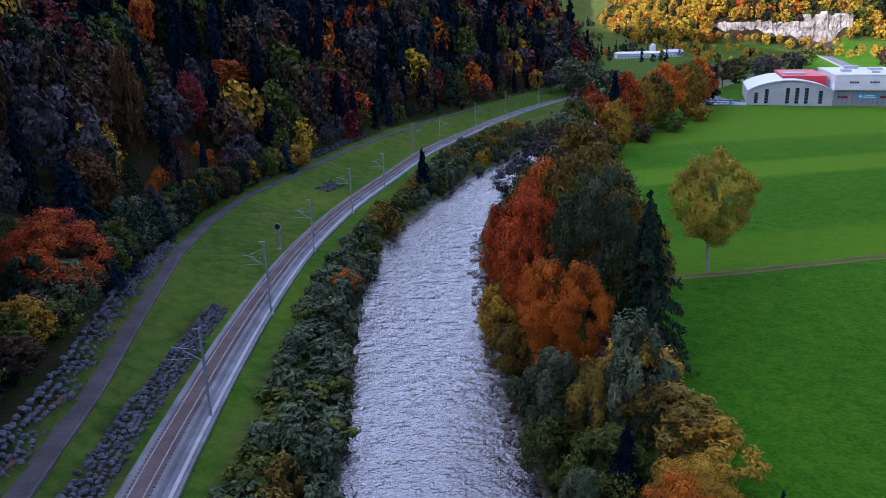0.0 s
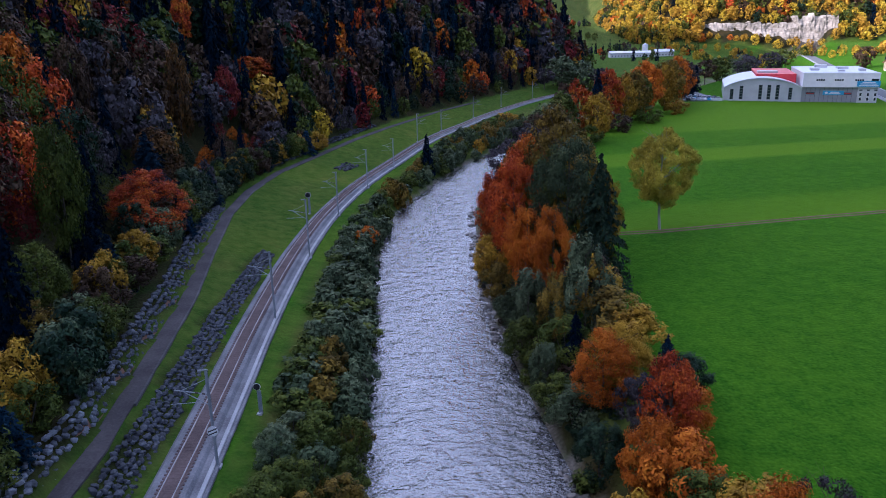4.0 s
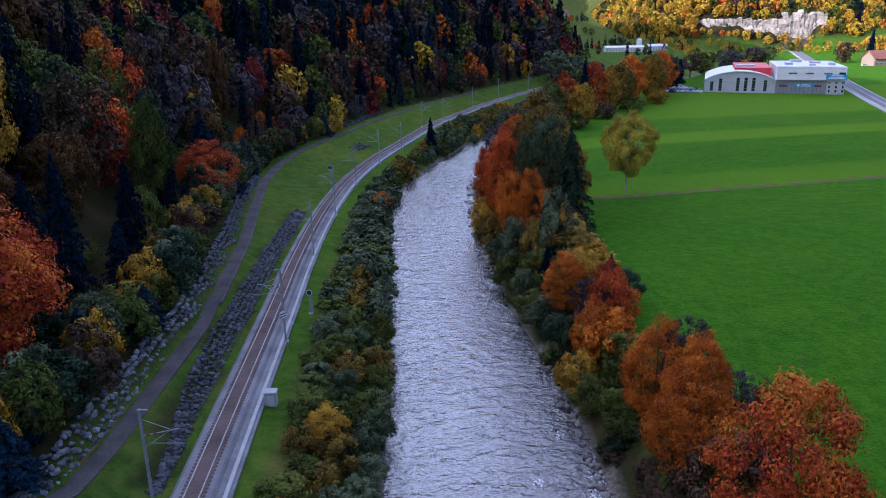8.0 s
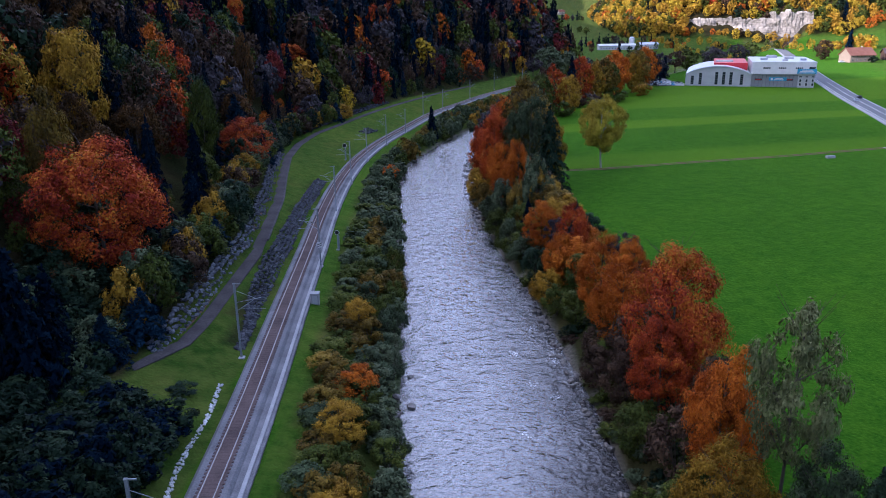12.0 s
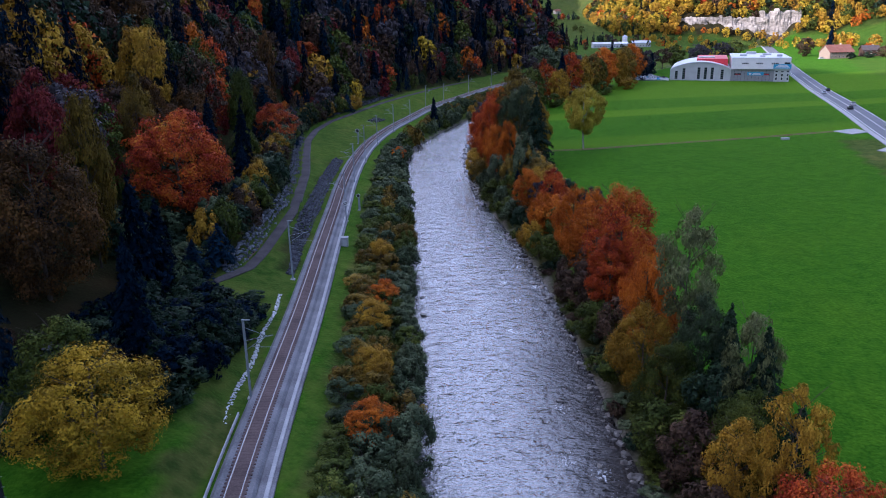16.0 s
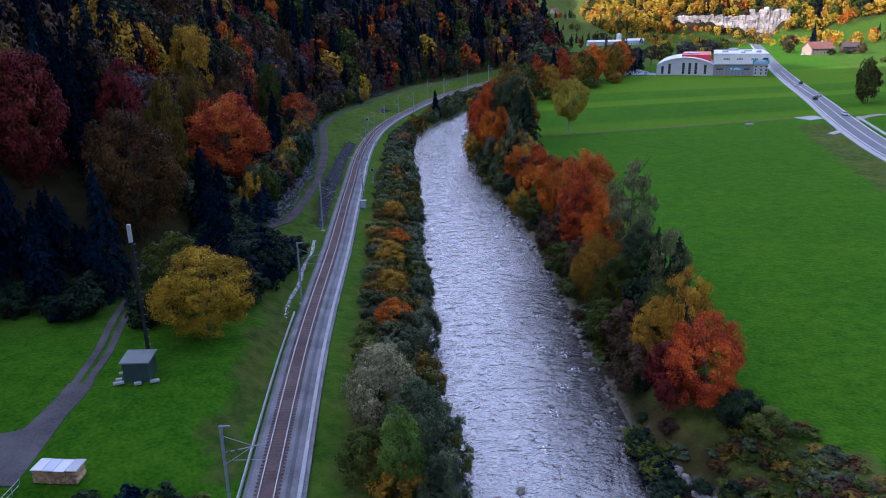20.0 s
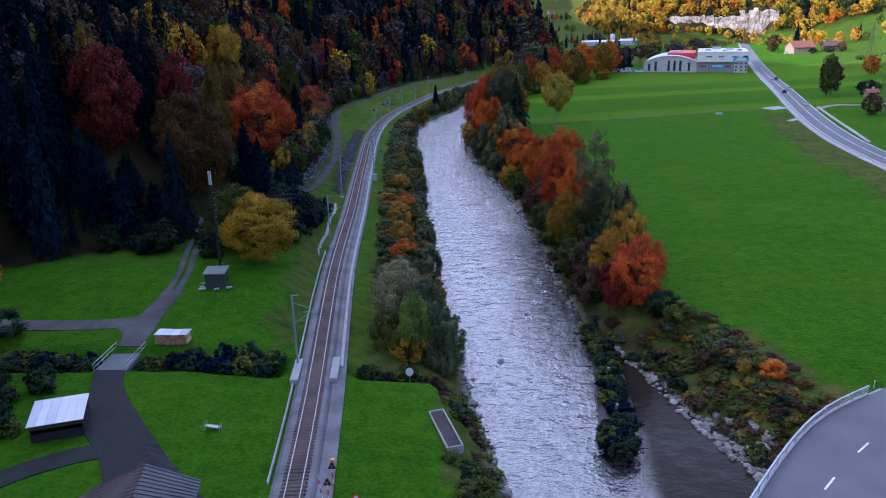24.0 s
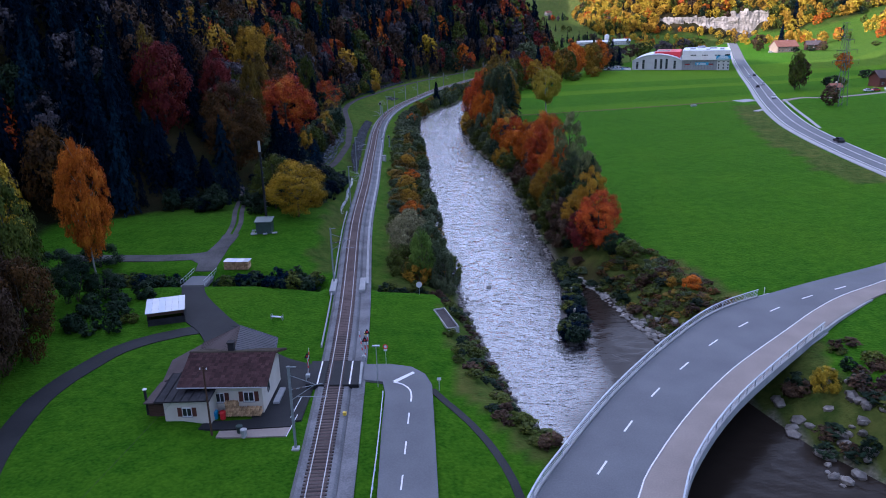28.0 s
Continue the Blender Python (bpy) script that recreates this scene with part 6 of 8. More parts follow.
def stone_wall(name, label, y0, y1, span, rows, kind, cap, size, parent=None):
    """Rough blocks laid up the bank between two lines; the nearest are parts, the rest one part."""
    rnd = random.Random(int(y0 * 7 + rows))
    wall = thing(name, label, "stone wall", kind="structure")
    made, rest = 0, []
    y = y0
    while y < y1:
        xa, xb = span(y)
        for r in range(rows):
            u = (r + rnd.uniform(0.2, 0.8)) / rows
            x, py = xa + (xb - xa) * u, y + rnd.uniform(-0.35, 0.35)
            s = size * rnd.uniform(0.75, 1.3)
            m = pose(x, py, gz(x, py) + 0.12 * s, rnd.uniform(-25, 25), rnd.uniform(-25, 25), rnd.uniform(0, 360)) @ Matrix.Diagonal((s * 1.25, s, s * 0.85, 1))
            me = STONES[kind][rnd.randrange(5)]
            if made < cap:
                part("stone", me, None, wall, at=m)
                made += 1
            else:
                rest.append((me, m))
        y += size * 0.92
    if rest:
        s = Shape()
        for me, m in rest:
            s.add([m @ v.co for v in me.vertices], [tuple(p.vertices) for p in me.polygons])
        tagged(part("farther_stones", s, {"dark": ROCK, "block": BLOCK, "white": WHITE_STONE}.get(kind, PALE_ROCK), wall), kind="stuff")
    return wall


stone_wall("boulder_wall", "rough wall of grey quarry blocks above the gravel path", 211, 345, lambda y: (float(shelf_x(y)) - 4.9, float(shelf_x(y)) - 3.1), 4, "block", 300, 0.78)
stone_wall("boulder_bank", "bank of dark quarry blocks between path and railway", 217, 321, lambda y: (float(rail_x(y)) - 4.3 - 2.1 * float(smooth(217, 240, y)), float(rail_x(y)) - 3.5), 5, "dark", 300, 0.72)
stone_wall("rock_patch", "small heap of grey blocks on the grass slope", 398, 407, lambda y: (-38.5 + (y - 398) * 0.2, -34.5 + (y - 398) * 0.3), 4, "dark", 60, 0.9)
stone_wall("rock_edge", "grey rock outcrops at the foot of the wood", 352, 470, lambda y: (float(foot_x(y)) - 1.5, float(foot_x(y)) + 1.0), 2, "dark", 200, 1.1)
# white stones of the drain beside the line
stone_wall("stone_drain", "thin line of white rubble in the drain beside the track", 168, 207, lambda y: (float(rail_x(y)) - 4.35 - 0.16 * math.sin(y * 0.37), float(rail_x(y)) - 3.85 - 0.16 * math.sin(y * 0.37)), 2, "white", 260, 0.32)


def riverside(name, label, n, where, kind, size, seed):
    rnd = random.Random(seed)
    group = thing(name, label, "river stones", kind="structure")
    for _ in range(n):
        x, y = where(rnd)
        s = size * rnd.uniform(0.55, 1.5)
        z = max(gz(x, y), float(water_z(y)) - 0.15)
        part("stone", STONES[kind][rnd.randrange(5)], None, group, at=pose(x, y, z + 0.1 * s, rnd.uniform(-20, 20), rnd.uniform(-20, 20), rnd.uniform(0, 360)) @ Matrix.Diagonal((s * 1.3, s, s * 0.8, 1)))


def shore(y0, y1, side, spread):
    def pick(rnd):
        y = rnd.uniform(y0, y1)
        return (float(water_right(y)) + rnd.uniform(-0.4, spread) if side > 0 else float(water_left(y)) + rnd.uniform(-spread, 0.4)), y
    return pick


riverside("shore_stones", "pale flat boulders lining the river bank", 190, shore(105, 138, 1, 1.7), "pale", 0.75, 1)
riverside("bank_boulders", "pale slabs on the bank below the bridge", 60, shore(104, 117, 1, 5.0), "pale", 1.0, 2)
riverside("shore_stones", "dark wet stones along the river edge", 170, shore(140, 260, 1, 1.0), "wet", 0.8, 3)
riverside("shore_stones", "grey stones along the river edge under trees", 110, shore(290, 380, 1, 2.0), "wet", 1.0, 4)
riverside("shore_stones", "dark stones along the grassy river bank", 90, shore(84, 128, -1, 1.0), "wet", 0.8, 5)
riverside("shore_stones", "dark stones along the bushy river bank", 120, shore(130, 420, -1, 0.8), "wet", 0.8, 6)
riverside("bank_boulders", "brown boulders under the bridge", 60, lambda r: (r.uniform(41, 52), r.uniform(70, 90)), "wet", 1.2, 8)
for x, y, s in [(-6.6, 211.4, 1.5), (-7.2, 219.5, 1.0), (6.4, 133.4, 1.2), (12.9, 182.4, 1.0), (17.4, 148.4, 1.3), (19.2, 143.6, 1.2), (11.7, 151.2, 1.1), (21.4, 139.4, 1.4), (23.7, 136.2, 1.6), (24.8, 134.8, 1.5), (7.9, 228.3, 0.8), (14.8, 229.2, 0.9), (11.3, 237.6, 0.8), (13.6, 226, 0.9), (1.2, 340.5, 1.2), (0.6, 352, 1.2), (2.2, 128, 0.8), (15.5, 168, 0.8)]:
    ob = new("river_boulder", STONES["wet"][int(x * 7) % 5])
    ob.matrix_basis = pose(x, y, float(water_z(y)) - 0.05, 10, 5, x * 40) @ Matrix.Diagonal((s * 1.4, s, s * 0.8, 1))
    tagged(ob, "dark wet boulder breaking the river surface", "boulder", "boulders in the river")


# the overgrown gravel bar with cut stumps
def build_bar():
    s = Shape()
    line = [(20.6, 143), (21.6, 136), (21.3, 128), (20.4, 120), (19.4, 113), (18.4, 107.5)]
    w = [0.4, 1.5, 2.0, 2.3, 2.0, 0.6]
    outline = [(x + k, y) for (x, y), k in zip(line, w)] + [(x - k, y) for (x, y), k in zip(line[::-1], w[::-1])]
    s.prism(outline[::-1], -7, -5.25)
    bar = tagged(new("gravel_bar", s.mesh("gravel_bar", GRAVEL)), "low gravel bar overgrown with dark scrub in the river", "gravel bar", "", "structure")
    rnd, scrub = random.Random(4), []
    for i in range(66):
        u = rnd.uniform(0, 4.99)
        k = int(u)
        x, y = (line[k][j] + (line[k + 1][j] - line[k][j]) * (u - k) for j in (0, 1))
        scrub.append(("shrub", rnd.choice(["green", "spruce", "spruce", "green", "olive"]), x + rnd.uniform(-1, 1) * w[k] * 0.6, y, rnd.uniform(1.2, 2.4), rnd.uniform(2.6, 3.8), -5.3))
    thicket("bar_scrub", "low dark green scrub covering the gravel bar", scrub)
    for x, y in ((19.9, 117), (19.2, 110.8), (20.8, 127), (19.5, 113.2)):
        ob = new("tree_stump", Shape().rod((x, y, -5.5), (x + 0.1, y, -3.5), 0.22, 0.17, 9).mesh("tree_stump", PALE_BARK))
        tagged(ob, "pale cut tree stump on the gravel bar", "stump", "stumps on the bar")


build_bar()
rnd = random.Random(21)
# scrub of the banks near the bridge, the brook and the meadow's edge
SCRUB = [((28, 54), (98, 140), 760, ["olive", "ochre", "olive", "moss", "brown", "olive", "rust"], (0.4, 1.1), (1.2, 2.4), "dry olive scrub on the river bank"),
         ((41, 56), (76, 98), 40, ["olive", "brown", "brown", "green", "brown"], (0.8, 2.2), (2.0, 3.4), "dry brown scrub below the bridge"),
         ((-60, -24), (119.4, 123.4), 84, ["green", "green", "spruce", "olive"], (1.6, 2.8), (2.4, 3.6), "dark green bush along the brook"),
         ((-14, -5), (119.8, 123), 14, ["green", "olive", "green"], (1.4, 2.6), (2.2, 3.2), "dark green bush along the brook"),
         ((-57, -49), (98, 118), 16, ["green", "olive", "green"], (1.5, 3.5), (2.5, 4.0), "dark shrub beside the shed")]
for (xa, xb), (ya, yb), k, colours, hs, ws, label in SCRUB:
    heap = []
    for _ in range(k):
        x, y = rnd.uniform(xa, xb), rnd.uniform(ya, yb)
        if float(water_left(y)) - 1 < x < float(water_right(y)) + 0.6:
            continue
        if label.startswith("dry olive") and not float(water_right(y)) + 1.5 < x < min(float(water_right(y)) + 15, float(np.interp(y, [95.6, 106.6, 113.2, 121], [29.1, 38.9, 48.3, 62])) - 2):
            continue
        if label.startswith("dark green bush along the brook") and (-48 < x < -41 or abs(x - float(rail_x(y))) < 5.5):
            continue
        if on_bridge(x, y):
            continue
        heap.append(("shrub", rnd.choice(colours), x, y, rnd.uniform(*hs), rnd.uniform(*ws), None))
    thicket("scrub", label, heap)
heap = []
for _ in range(150):
    y = rnd.uniform(58, 119)
    x = float(water_left(y)) - rnd.uniform(0.8, 4.5 + 0.1 * (119 - y))
    if not on_bridge(x, y) and not (abs(x + 1.3) < 3.2 and abs(y - 107.2) < 5.5):
        heap.append(("shrub", rnd.choice(["brown", "olive", "olive", "green"]), x, y, rnd.uniform(0.6, 1.3), rnd.uniform(1.4, 2.6), None))
thicket("scrub", "low brown scrub on the steep river bank", heap)
heap = []
for _ in range(190):
    y = rnd.uniform(104, 335)
    x = float(water_right(y)) + rnd.uniform(1.2, 9.5)
    if not on_bridge(x, y):
        heap.append(("shrub", rnd.choice(["brown", "olive", "olive", "green", "willow"]), x, y, rnd.uniform(0.8, 2.4), rnd.uniform(2.0, 3.6), None))
thicket("scrub", "low olive and brown scrub under the trees of the bank", heap)
plant("shrub", "yellow", 46.4, 86.5, 3.6, 3.6, "bright yellow bush below the bridge", "shrub")
plant("shrub", "gold", 37.2, 121.5, 2.2, 2.4, "golden bush on the dry bank", "shrub")
plant("shrub", "orange", 39.8, 119.0, 2.4, 3.2, "orange bush on the dry bank", "shrub")


# ---- railway fittings ----
def mast(x, y, side, height, disc=False):
    """A catenary mast; side: +1 where its arm reaches to the right."""
    z = gz(x, y)
    turn = math.degrees(math.atan2(float(rail_x(y + 5)) - float(rail_x(y - 5)), 10))
    m = thing("catenary_mast", "grey steel catenary mast with cantilever arms beside the track", "mast", pose(x, y, z, 0, 0, -turn), "catenary masts")
    part("footing", Shape().box(0, 0, -0.6, 0.8, 0.8, 0.8, cut=0.06), CONCRETE, m, "concrete footing")
    post = Shape()
    for k in (-0.11, 0.11):
        post.box(0, k, 0.1, 0.24, 0.03, height, lean=(0, 0))
    post.box(0, 0, 0.1, 0.03, 0.2, height)
    part("post", post, MAST_STEEL, m, "grey steel post")
    reach = side * 3.3
    part("cantilever_tube", Shape().rod((0, 0, height - 2.6), (reach, 0, height - 2.0), 0.05), MAST_STEEL, m)
    part("stay", Shape().rod((0, 0, height - 0.9), (reach * 0.8, 0, height - 2.1), 0.03), MAST_STEEL, m)
    part("brace", Shape().rod((0, 0, height - 3.8), (reach * 0.72, 0, height - 2.25), 0.045), MAST_STEEL, m)
    part("steady_arm", Shape().rod((reach * 0.2, 0, height - 3.4), (reach * 1.15, 0, height - 3.55), 0.03), MAST_STEEL, m)
    for k in (0.1, 0.3):
        part("insulator", Shape().rod((reach * k, 0, height - 2.6 + 0.6 * k), (reach * (k + 0.09), 0, height - 2.55 + 0.6 * k), 0.09, 0.09, 10), BROWN_ROOF, m, "brown insulator")
    part("top_bracket", Shape().box(side * 0.3, 0, height - 0.05, 1.0, 0.1, 0.12), MAST_STEEL, m)
    if disc:
        d = part("signal_disc", Shape().rod((0, -0.2, 4.2), (0, -0.26, 4.2), 0.55, 0.55, 20), WHITE, m, "round white disc")
        for k in (-0.24, 0.12):
            part("stripe", Shape().add([(-0.45, -0.27, 4.2 + k - 0.22), (-0.45, -0.27, 4.2 + k - 0.08), (0.45, -0.27, 4.2 + k + 0.28), (0.45, -0.27, 4.2 + k + 0.14)], [(0, 1, 2, 3)]), BLACK, d, "black stripe")
    return m


for x, y, side, h, disc in [(-16.6, 71, 1, 9.6, False), (-20.8, 121.3, 1, 10.2, False), (-25.4, 173.8, 1, 10.2, False), (-29.4, 214.6, 1, 10.6, False), (-25.6, 251.5, -1, 10.8, True), (-29.0, 289.1, -1, 10.8, False),
                            (-29.9, 319.3, -1, 11.4, False), (-29.5, 350.5, -1, 10.2, False), (-26.3, 379.5, -1, 10.4, False), (-21.6, 406, -1, 9.0, False), (-17.3, 456, 1, 10.2, False), (-9.2, 483, 1, 8.5, False),
                            (4.4, 522, 1, 9.5, False), (19, 561, 1, 9.5, False), (38.5, 600, 1, 9.5, False)]:
    mast(x, y, side, h, disc)


def rail_signal(x, y, height, head):
    z = gz(x, y)
    s = thing("railway_signal", "railway signal with black backboard on a steel post", "signal", pose(x, y, z))
    part("post", Shape().rod((0, 0, -0.3), (0, 0, height), 0.07), MAST_STEEL, s)
    board = part("backboard", Shape().rod((0, -0.1, height), (0, -0.16, height), head, head, 8), BLACK, s, "black octagonal board")
    part("rim", Shape().rod((0, -0.06, height), (0, -0.1, height), head * 1.18, head * 1.18, 8), WHITE, board, "white rim")
    part("base", Shape().box(0, 0, -0.4, 0.6, 0.6, 0.6, cut=0.05), CONCRETE, s)
    part("ladder", Shape().box(0.2, 0.12, 0, 0.35, 0.04, height - 0.6), MAST_STEEL, s)


rail_signal(-36.6, 352, 4.6, 0.62)
rail_signal(-24.3, 262.5, 3.6, 0.4)

cab = thing("trackside_cabinet", "grey concrete trackside cabinet with a lid and door", "cabinet", pose(-23.3, 234.4, gz(-23.3, 234.4), 0, 0, 4))
part("body", Shape().box(0, 0, -0.5, 1.3, 1.1, 2.2, cut=0.03), CONCRETE, cab)
part("lid", Shape().box(0, 0, 1.7, 1.5, 1.3, 0.16, cut=0.05), CONCRETE, cab)
part("door", Shape().box(0, -0.57, 0.1, 0.8, 0.05, 1.3), GREY_SHEET, cab)


def small_post(name, label, x, y, height, material, cap=None, category="post"):
    t = thing(name, label, category, pose(x, y, gz(x, y)))
    part("post", Shape().rod((0, 0, -0.2), (0, 0, height), 0.05, 0.05, 8), material, t)
    if cap:
        part("head", Shape().box(0, 0, height - 0.1, *cap[:3], cut=0.02), cap[3], t)
    return t


# crossing barriers, lamps and signs
def barrier(x, y, turn):
    b = thing("crossing_barrier", "raised red and white level crossing barrier", "barrier", pose(x, y, gz(x, y), 0, 0, turn), "crossing barriers")
    part("housing", Shape().box(0, 0, -0.1, 0.5, 0.5, 1.15, cut=0.06), GREY_SHEET, b, "grey drive housing")
    arm = part("arm", Shape().rod((0, 0.1, 0.9), (0.4, 0.1, 4.6), 0.06, 0.04), WHITE, b, "white raised arm")
    for k in (0.25, 0.5, 0.75):
        part("band", Shape().rod((0.4 * k, 0.1, 0.9 + 3.7 * k), (0.4 * (k + 0.1), 0.1, 0.9 + 3.7 * (k + 0.1)), 0.068, 0.068), RED_SIGN, arm, "red band")
    part("counterweight", Shape().box(-0.15, 0.1, 0.2, 0.3, 0.16, 0.5), BLACK, b)


def crossing_lamp(x, y):
    c = thing("crossing_light", "level crossing warning light on a red and white post", "signal", pose(x, y, gz(x, y)), "crossing lights")
    for k in range(4):
        part("post_band", Shape().rod((0, 0, -0.1 + k * 0.6), (0, 0, 0.5 + k * 0.6), 0.07), (RED_SIGN, WHITE)[k % 2], c)
    part("lamp_board", Shape().add([(-0.4, -0.08, 2.2), (0.4, -0.08, 2.2), (0, -0.08, 3.0), (-0.4, 0.0, 2.2), (0.4, 0.0, 2.2), (0, 0.0, 3.0)], [(0, 1, 2), (5, 4, 3), (0, 3, 4, 1), (1, 4, 5, 2), (2, 5, 3, 0)]), BLACK, c, "black triangular lamp board")
    part("lamp", Shape().rod((0, -0.1, 2.5), (0, -0.18, 2.5), 0.12, 0.12, 12), RED_SIGN, c)


barrier(-18.3, 86.2, 0)
barrier(-11.9, 91.4, 180)
crossing_lamp(-18.7, 88.4)
crossing_lamp(-11.9, 93.2)
crossing_lamp(-11.9, 95.8)
small_post("lamp_post", "grey steel lamp post beside the crossing", -9.3, 84.6, 5.6, GALVANISED, (0.9, 0.3, 0.14, GALVANISED), "lamp post")
small_post("road_sign", "small white arrow sign on a post", -1.7, 84.1, 1.5, GALVANISED, (0.5, 0.06, 0.35, WHITE), "sign")
small_post("marker_post", "white reflector post at the bridge end", 50.2, 115.2, 1.0, WHITE, (0.12, 0.12, 0.25, WHITE), "marker post")
for x, y in ((-12.3, 77.2), (-12.6, 99.5)):
    small_post("track_marker", "small yellow track marker box", x, y, 0.5, GALVANISED, (0.4, 0.3, 0.4, YELLOW_PAINT), "marker")
for x, y in ((-18.2, 78.5), (-17.8, 74.6)):
    ob = new("white_rail", Shape().rod((x, y - 2.6, 0.55), (x + 0.35, y + 1.6, 0.75), 0.05).mesh("white_rail", WHITE))
    tagged(ob, "white painted tube rail lying beside the yard", "rail", "", "structure")
sign = thing("road_sign", "round red and white no-entry traffic sign on a post", "sign", pose(-8.9, 90.9, gz(-8.9, 90.9)))
part("post", Shape().rod((0, 0, -0.2), (0, 0, 2.8), 0.035), GALVANISED, sign)
disc = part("disc", Shape().rod((0, -0.04, 2.55), (0, -0.07, 2.55), 0.34, 0.34, 20), RED_SIGN, sign, "round red sign")
part("centre", Shape().rod((0, -0.072, 2.55), (0, -0.08, 2.55), 0.2, 0.2, 18), WHITE, disc, "white centre")
part("plate", Shape().box(0, -0.05, 1.95, 0.45, 0.03, 0.25), WHITE, sign, "white plate")
dish = thing("satellite_dish", "grey satellite dish on a short pole beside the brook", "satellite dish", pose(-5.9, 117.6, gz(-5.9, 117.6)))
part("pole", Shape().rod((0, 0, -0.2), (0, 0, 1.5), 0.04), GALVANISED, dish)
part("bowl", Shape().rod((0, -0.06, 1.75), (0.0, -0.2, 1.8), 0.3, 0.5, 18), GREY_SHEET, dish)


# the antenna mast and its hut
ant = thing("antenna_mast", "tall dark steel antenna mast with a pale panel on top", "mast", pose(-38.9, 147.8, gz(-38.9, 147.8)))
part("tube", Shape().rod((0, 0, -0.4), (0, 0, 17.4), 0.26, 0.16, 10), BLACK, ant)
for k in range(2, 16):
    part("rung", Shape().box(0.32, 0, k, 0.3, 0.04, 0.05), MAST_STEEL, ant)
part("antenna_panel", Shape().box(0, -0.1, 15.3, 0.42, 0.32, 2.2, cut=0.06), GREY_SHEET, ant, "pale grey antenna panel")
hut = thing("equipment_hut", "dark green equipment hut with a pale sloping roof", "hut", pose(-38.2, 143.6, gz(-38.2, 143.6), 0, 0, 3))
part("body", Shape().box(0, 0, -0.4, 3.0, 2.6, 2.7), GREEN_PAINT, hut)
part("roof", Shape().add([(-1.75, -1.5, 2.25), (1.75, -1.5, 2.25), (1.75, 1.5, 2.6), (-1.75, 1.5, 2.6), (-1.75, -1.5, 2.4), (1.75, -1.5, 2.4), (1.75, 1.5, 2.75), (-1.75, 1.5, 2.75)], [(3, 2, 1, 0), (4, 5, 6, 7), (0, 1, 5, 4), (1, 2, 6, 5), (2, 3, 7, 6), (3, 0, 4, 7)]), GREEN_ROOF, hut, "grey-green sheet metal roof")
part("door", Shape().box(0.5, -1.33, -0.1, 0.9, 0.06, 2.0), GREEN_PAINT, hut)
for x, y, l in ((-2.4, 0.6, 0.8), (2.2, -1.6, 1.0), (-1.9, -1.9, 1.2), (0.4, -2.1, 0.8), (-2.2, -1.0, 0.7)):
    part("slab", Shape().box(x, y, 0.0, l, 0.5, 0.25, 20, cut=0.03), CONCRETE, hut, "pale concrete slab")


# stacked firewood
def log_stack(name, label, x, y, turn, length, height, depth, cover, z=None):
    st = thing(name, label, "firewood", pose(x, y, gz(x, y) if z is None else z, 0, 0, turn))
    rnd = random.Random(int(length * 10))
    log = Shape().rod((0, -depth / 2, 0), (0, depth / 2, 0), 0.13, 0.13, 7).mesh("log", LOGS)
    rows, cols = int(height / 0.24), int(length / 0.26)
    for r in range(rows):
        for c in range(cols):
            part("log", log, None, st, at=pose(-length / 2 + 0.13 + 0.26 * c + (0.06 if r % 2 else 0), rnd.uniform(-0.08, 0.08), 0.13 + 0.24 * r, 0, rnd.uniform(0, 60), rnd.uniform(-3, 3)))
    if cover:
        for k in range(4):
            part("cover_sheet", Shape().box(-length / 2 + length * (k + 0.5) / 4, rnd.uniform(-0.1, 0.1), rows * 0.24 + 0.05, length / 4 * 0.94, depth + 0.4, 0.06), (WHITE, ROOF_SHEET, WHITE, GREY_SHEET)[k], st, "pale cover sheet")
    return st


log_stack("firewood_stack", "long stack of cut firewood under pale cover sheets", -38.6, 125.6, -2, 4.6, 1.5, 1.6, True)


# the open shed with a sheet roof
shed = thing("open_shed", "dark open timber shed with a striped pale sheet roof", "shed", pose(-43.8, 105.8, gz(-43.8, 105.8), 0, 0, 19) @ Matrix.Diagonal((0.8, 0.88, 0.9, 1)))
part("back_wall", Shape().box(0, 2.7, -0.4, 6.4, 0.15, 2.9), BLACK, shed)
for x in (-3.2, 3.2):
    part("side_wall", Shape().box(x, 0, -0.4, 0.15, 5.4, 2.7), BLACK, shed)
part("front_rail", Shape().box(0, -2.7, 1.7, 6.4, 0.12, 0.5), DARK_WOOD, shed)
part("front_wall", Shape().box(0, -2.6, -0.4, 6.4, 0.12, 1.5), BLACK, shed)
for k, mat in enumerate((ROOF_SHEET, WHITE, ROOF_SHEET, WHITE, WHITE, WHITE)):
    x0, x1 = -3.5 + 7.0 * k / 6, -3.5 + 7.0 * (k + 1) / 6 - 0.03
    part("roof_sheet", Shape().add([(x0, -3.0, 2.3), (x1, -3.0, 2.3), (x1, 3.0, 2.75), (x0, 3.0, 2.75), (x0, -3.0, 2.38), (x1, -3.0, 2.38), (x1, 3.0, 2.83), (x0, 3.0, 2.83)], [(3, 2, 1, 0), (4, 5, 6, 7), (0, 1, 5, 4), (1, 2, 6, 5), (2, 3, 7, 6), (3, 0, 4, 7)]), mat, shed, "pale corrugated roof sheet")

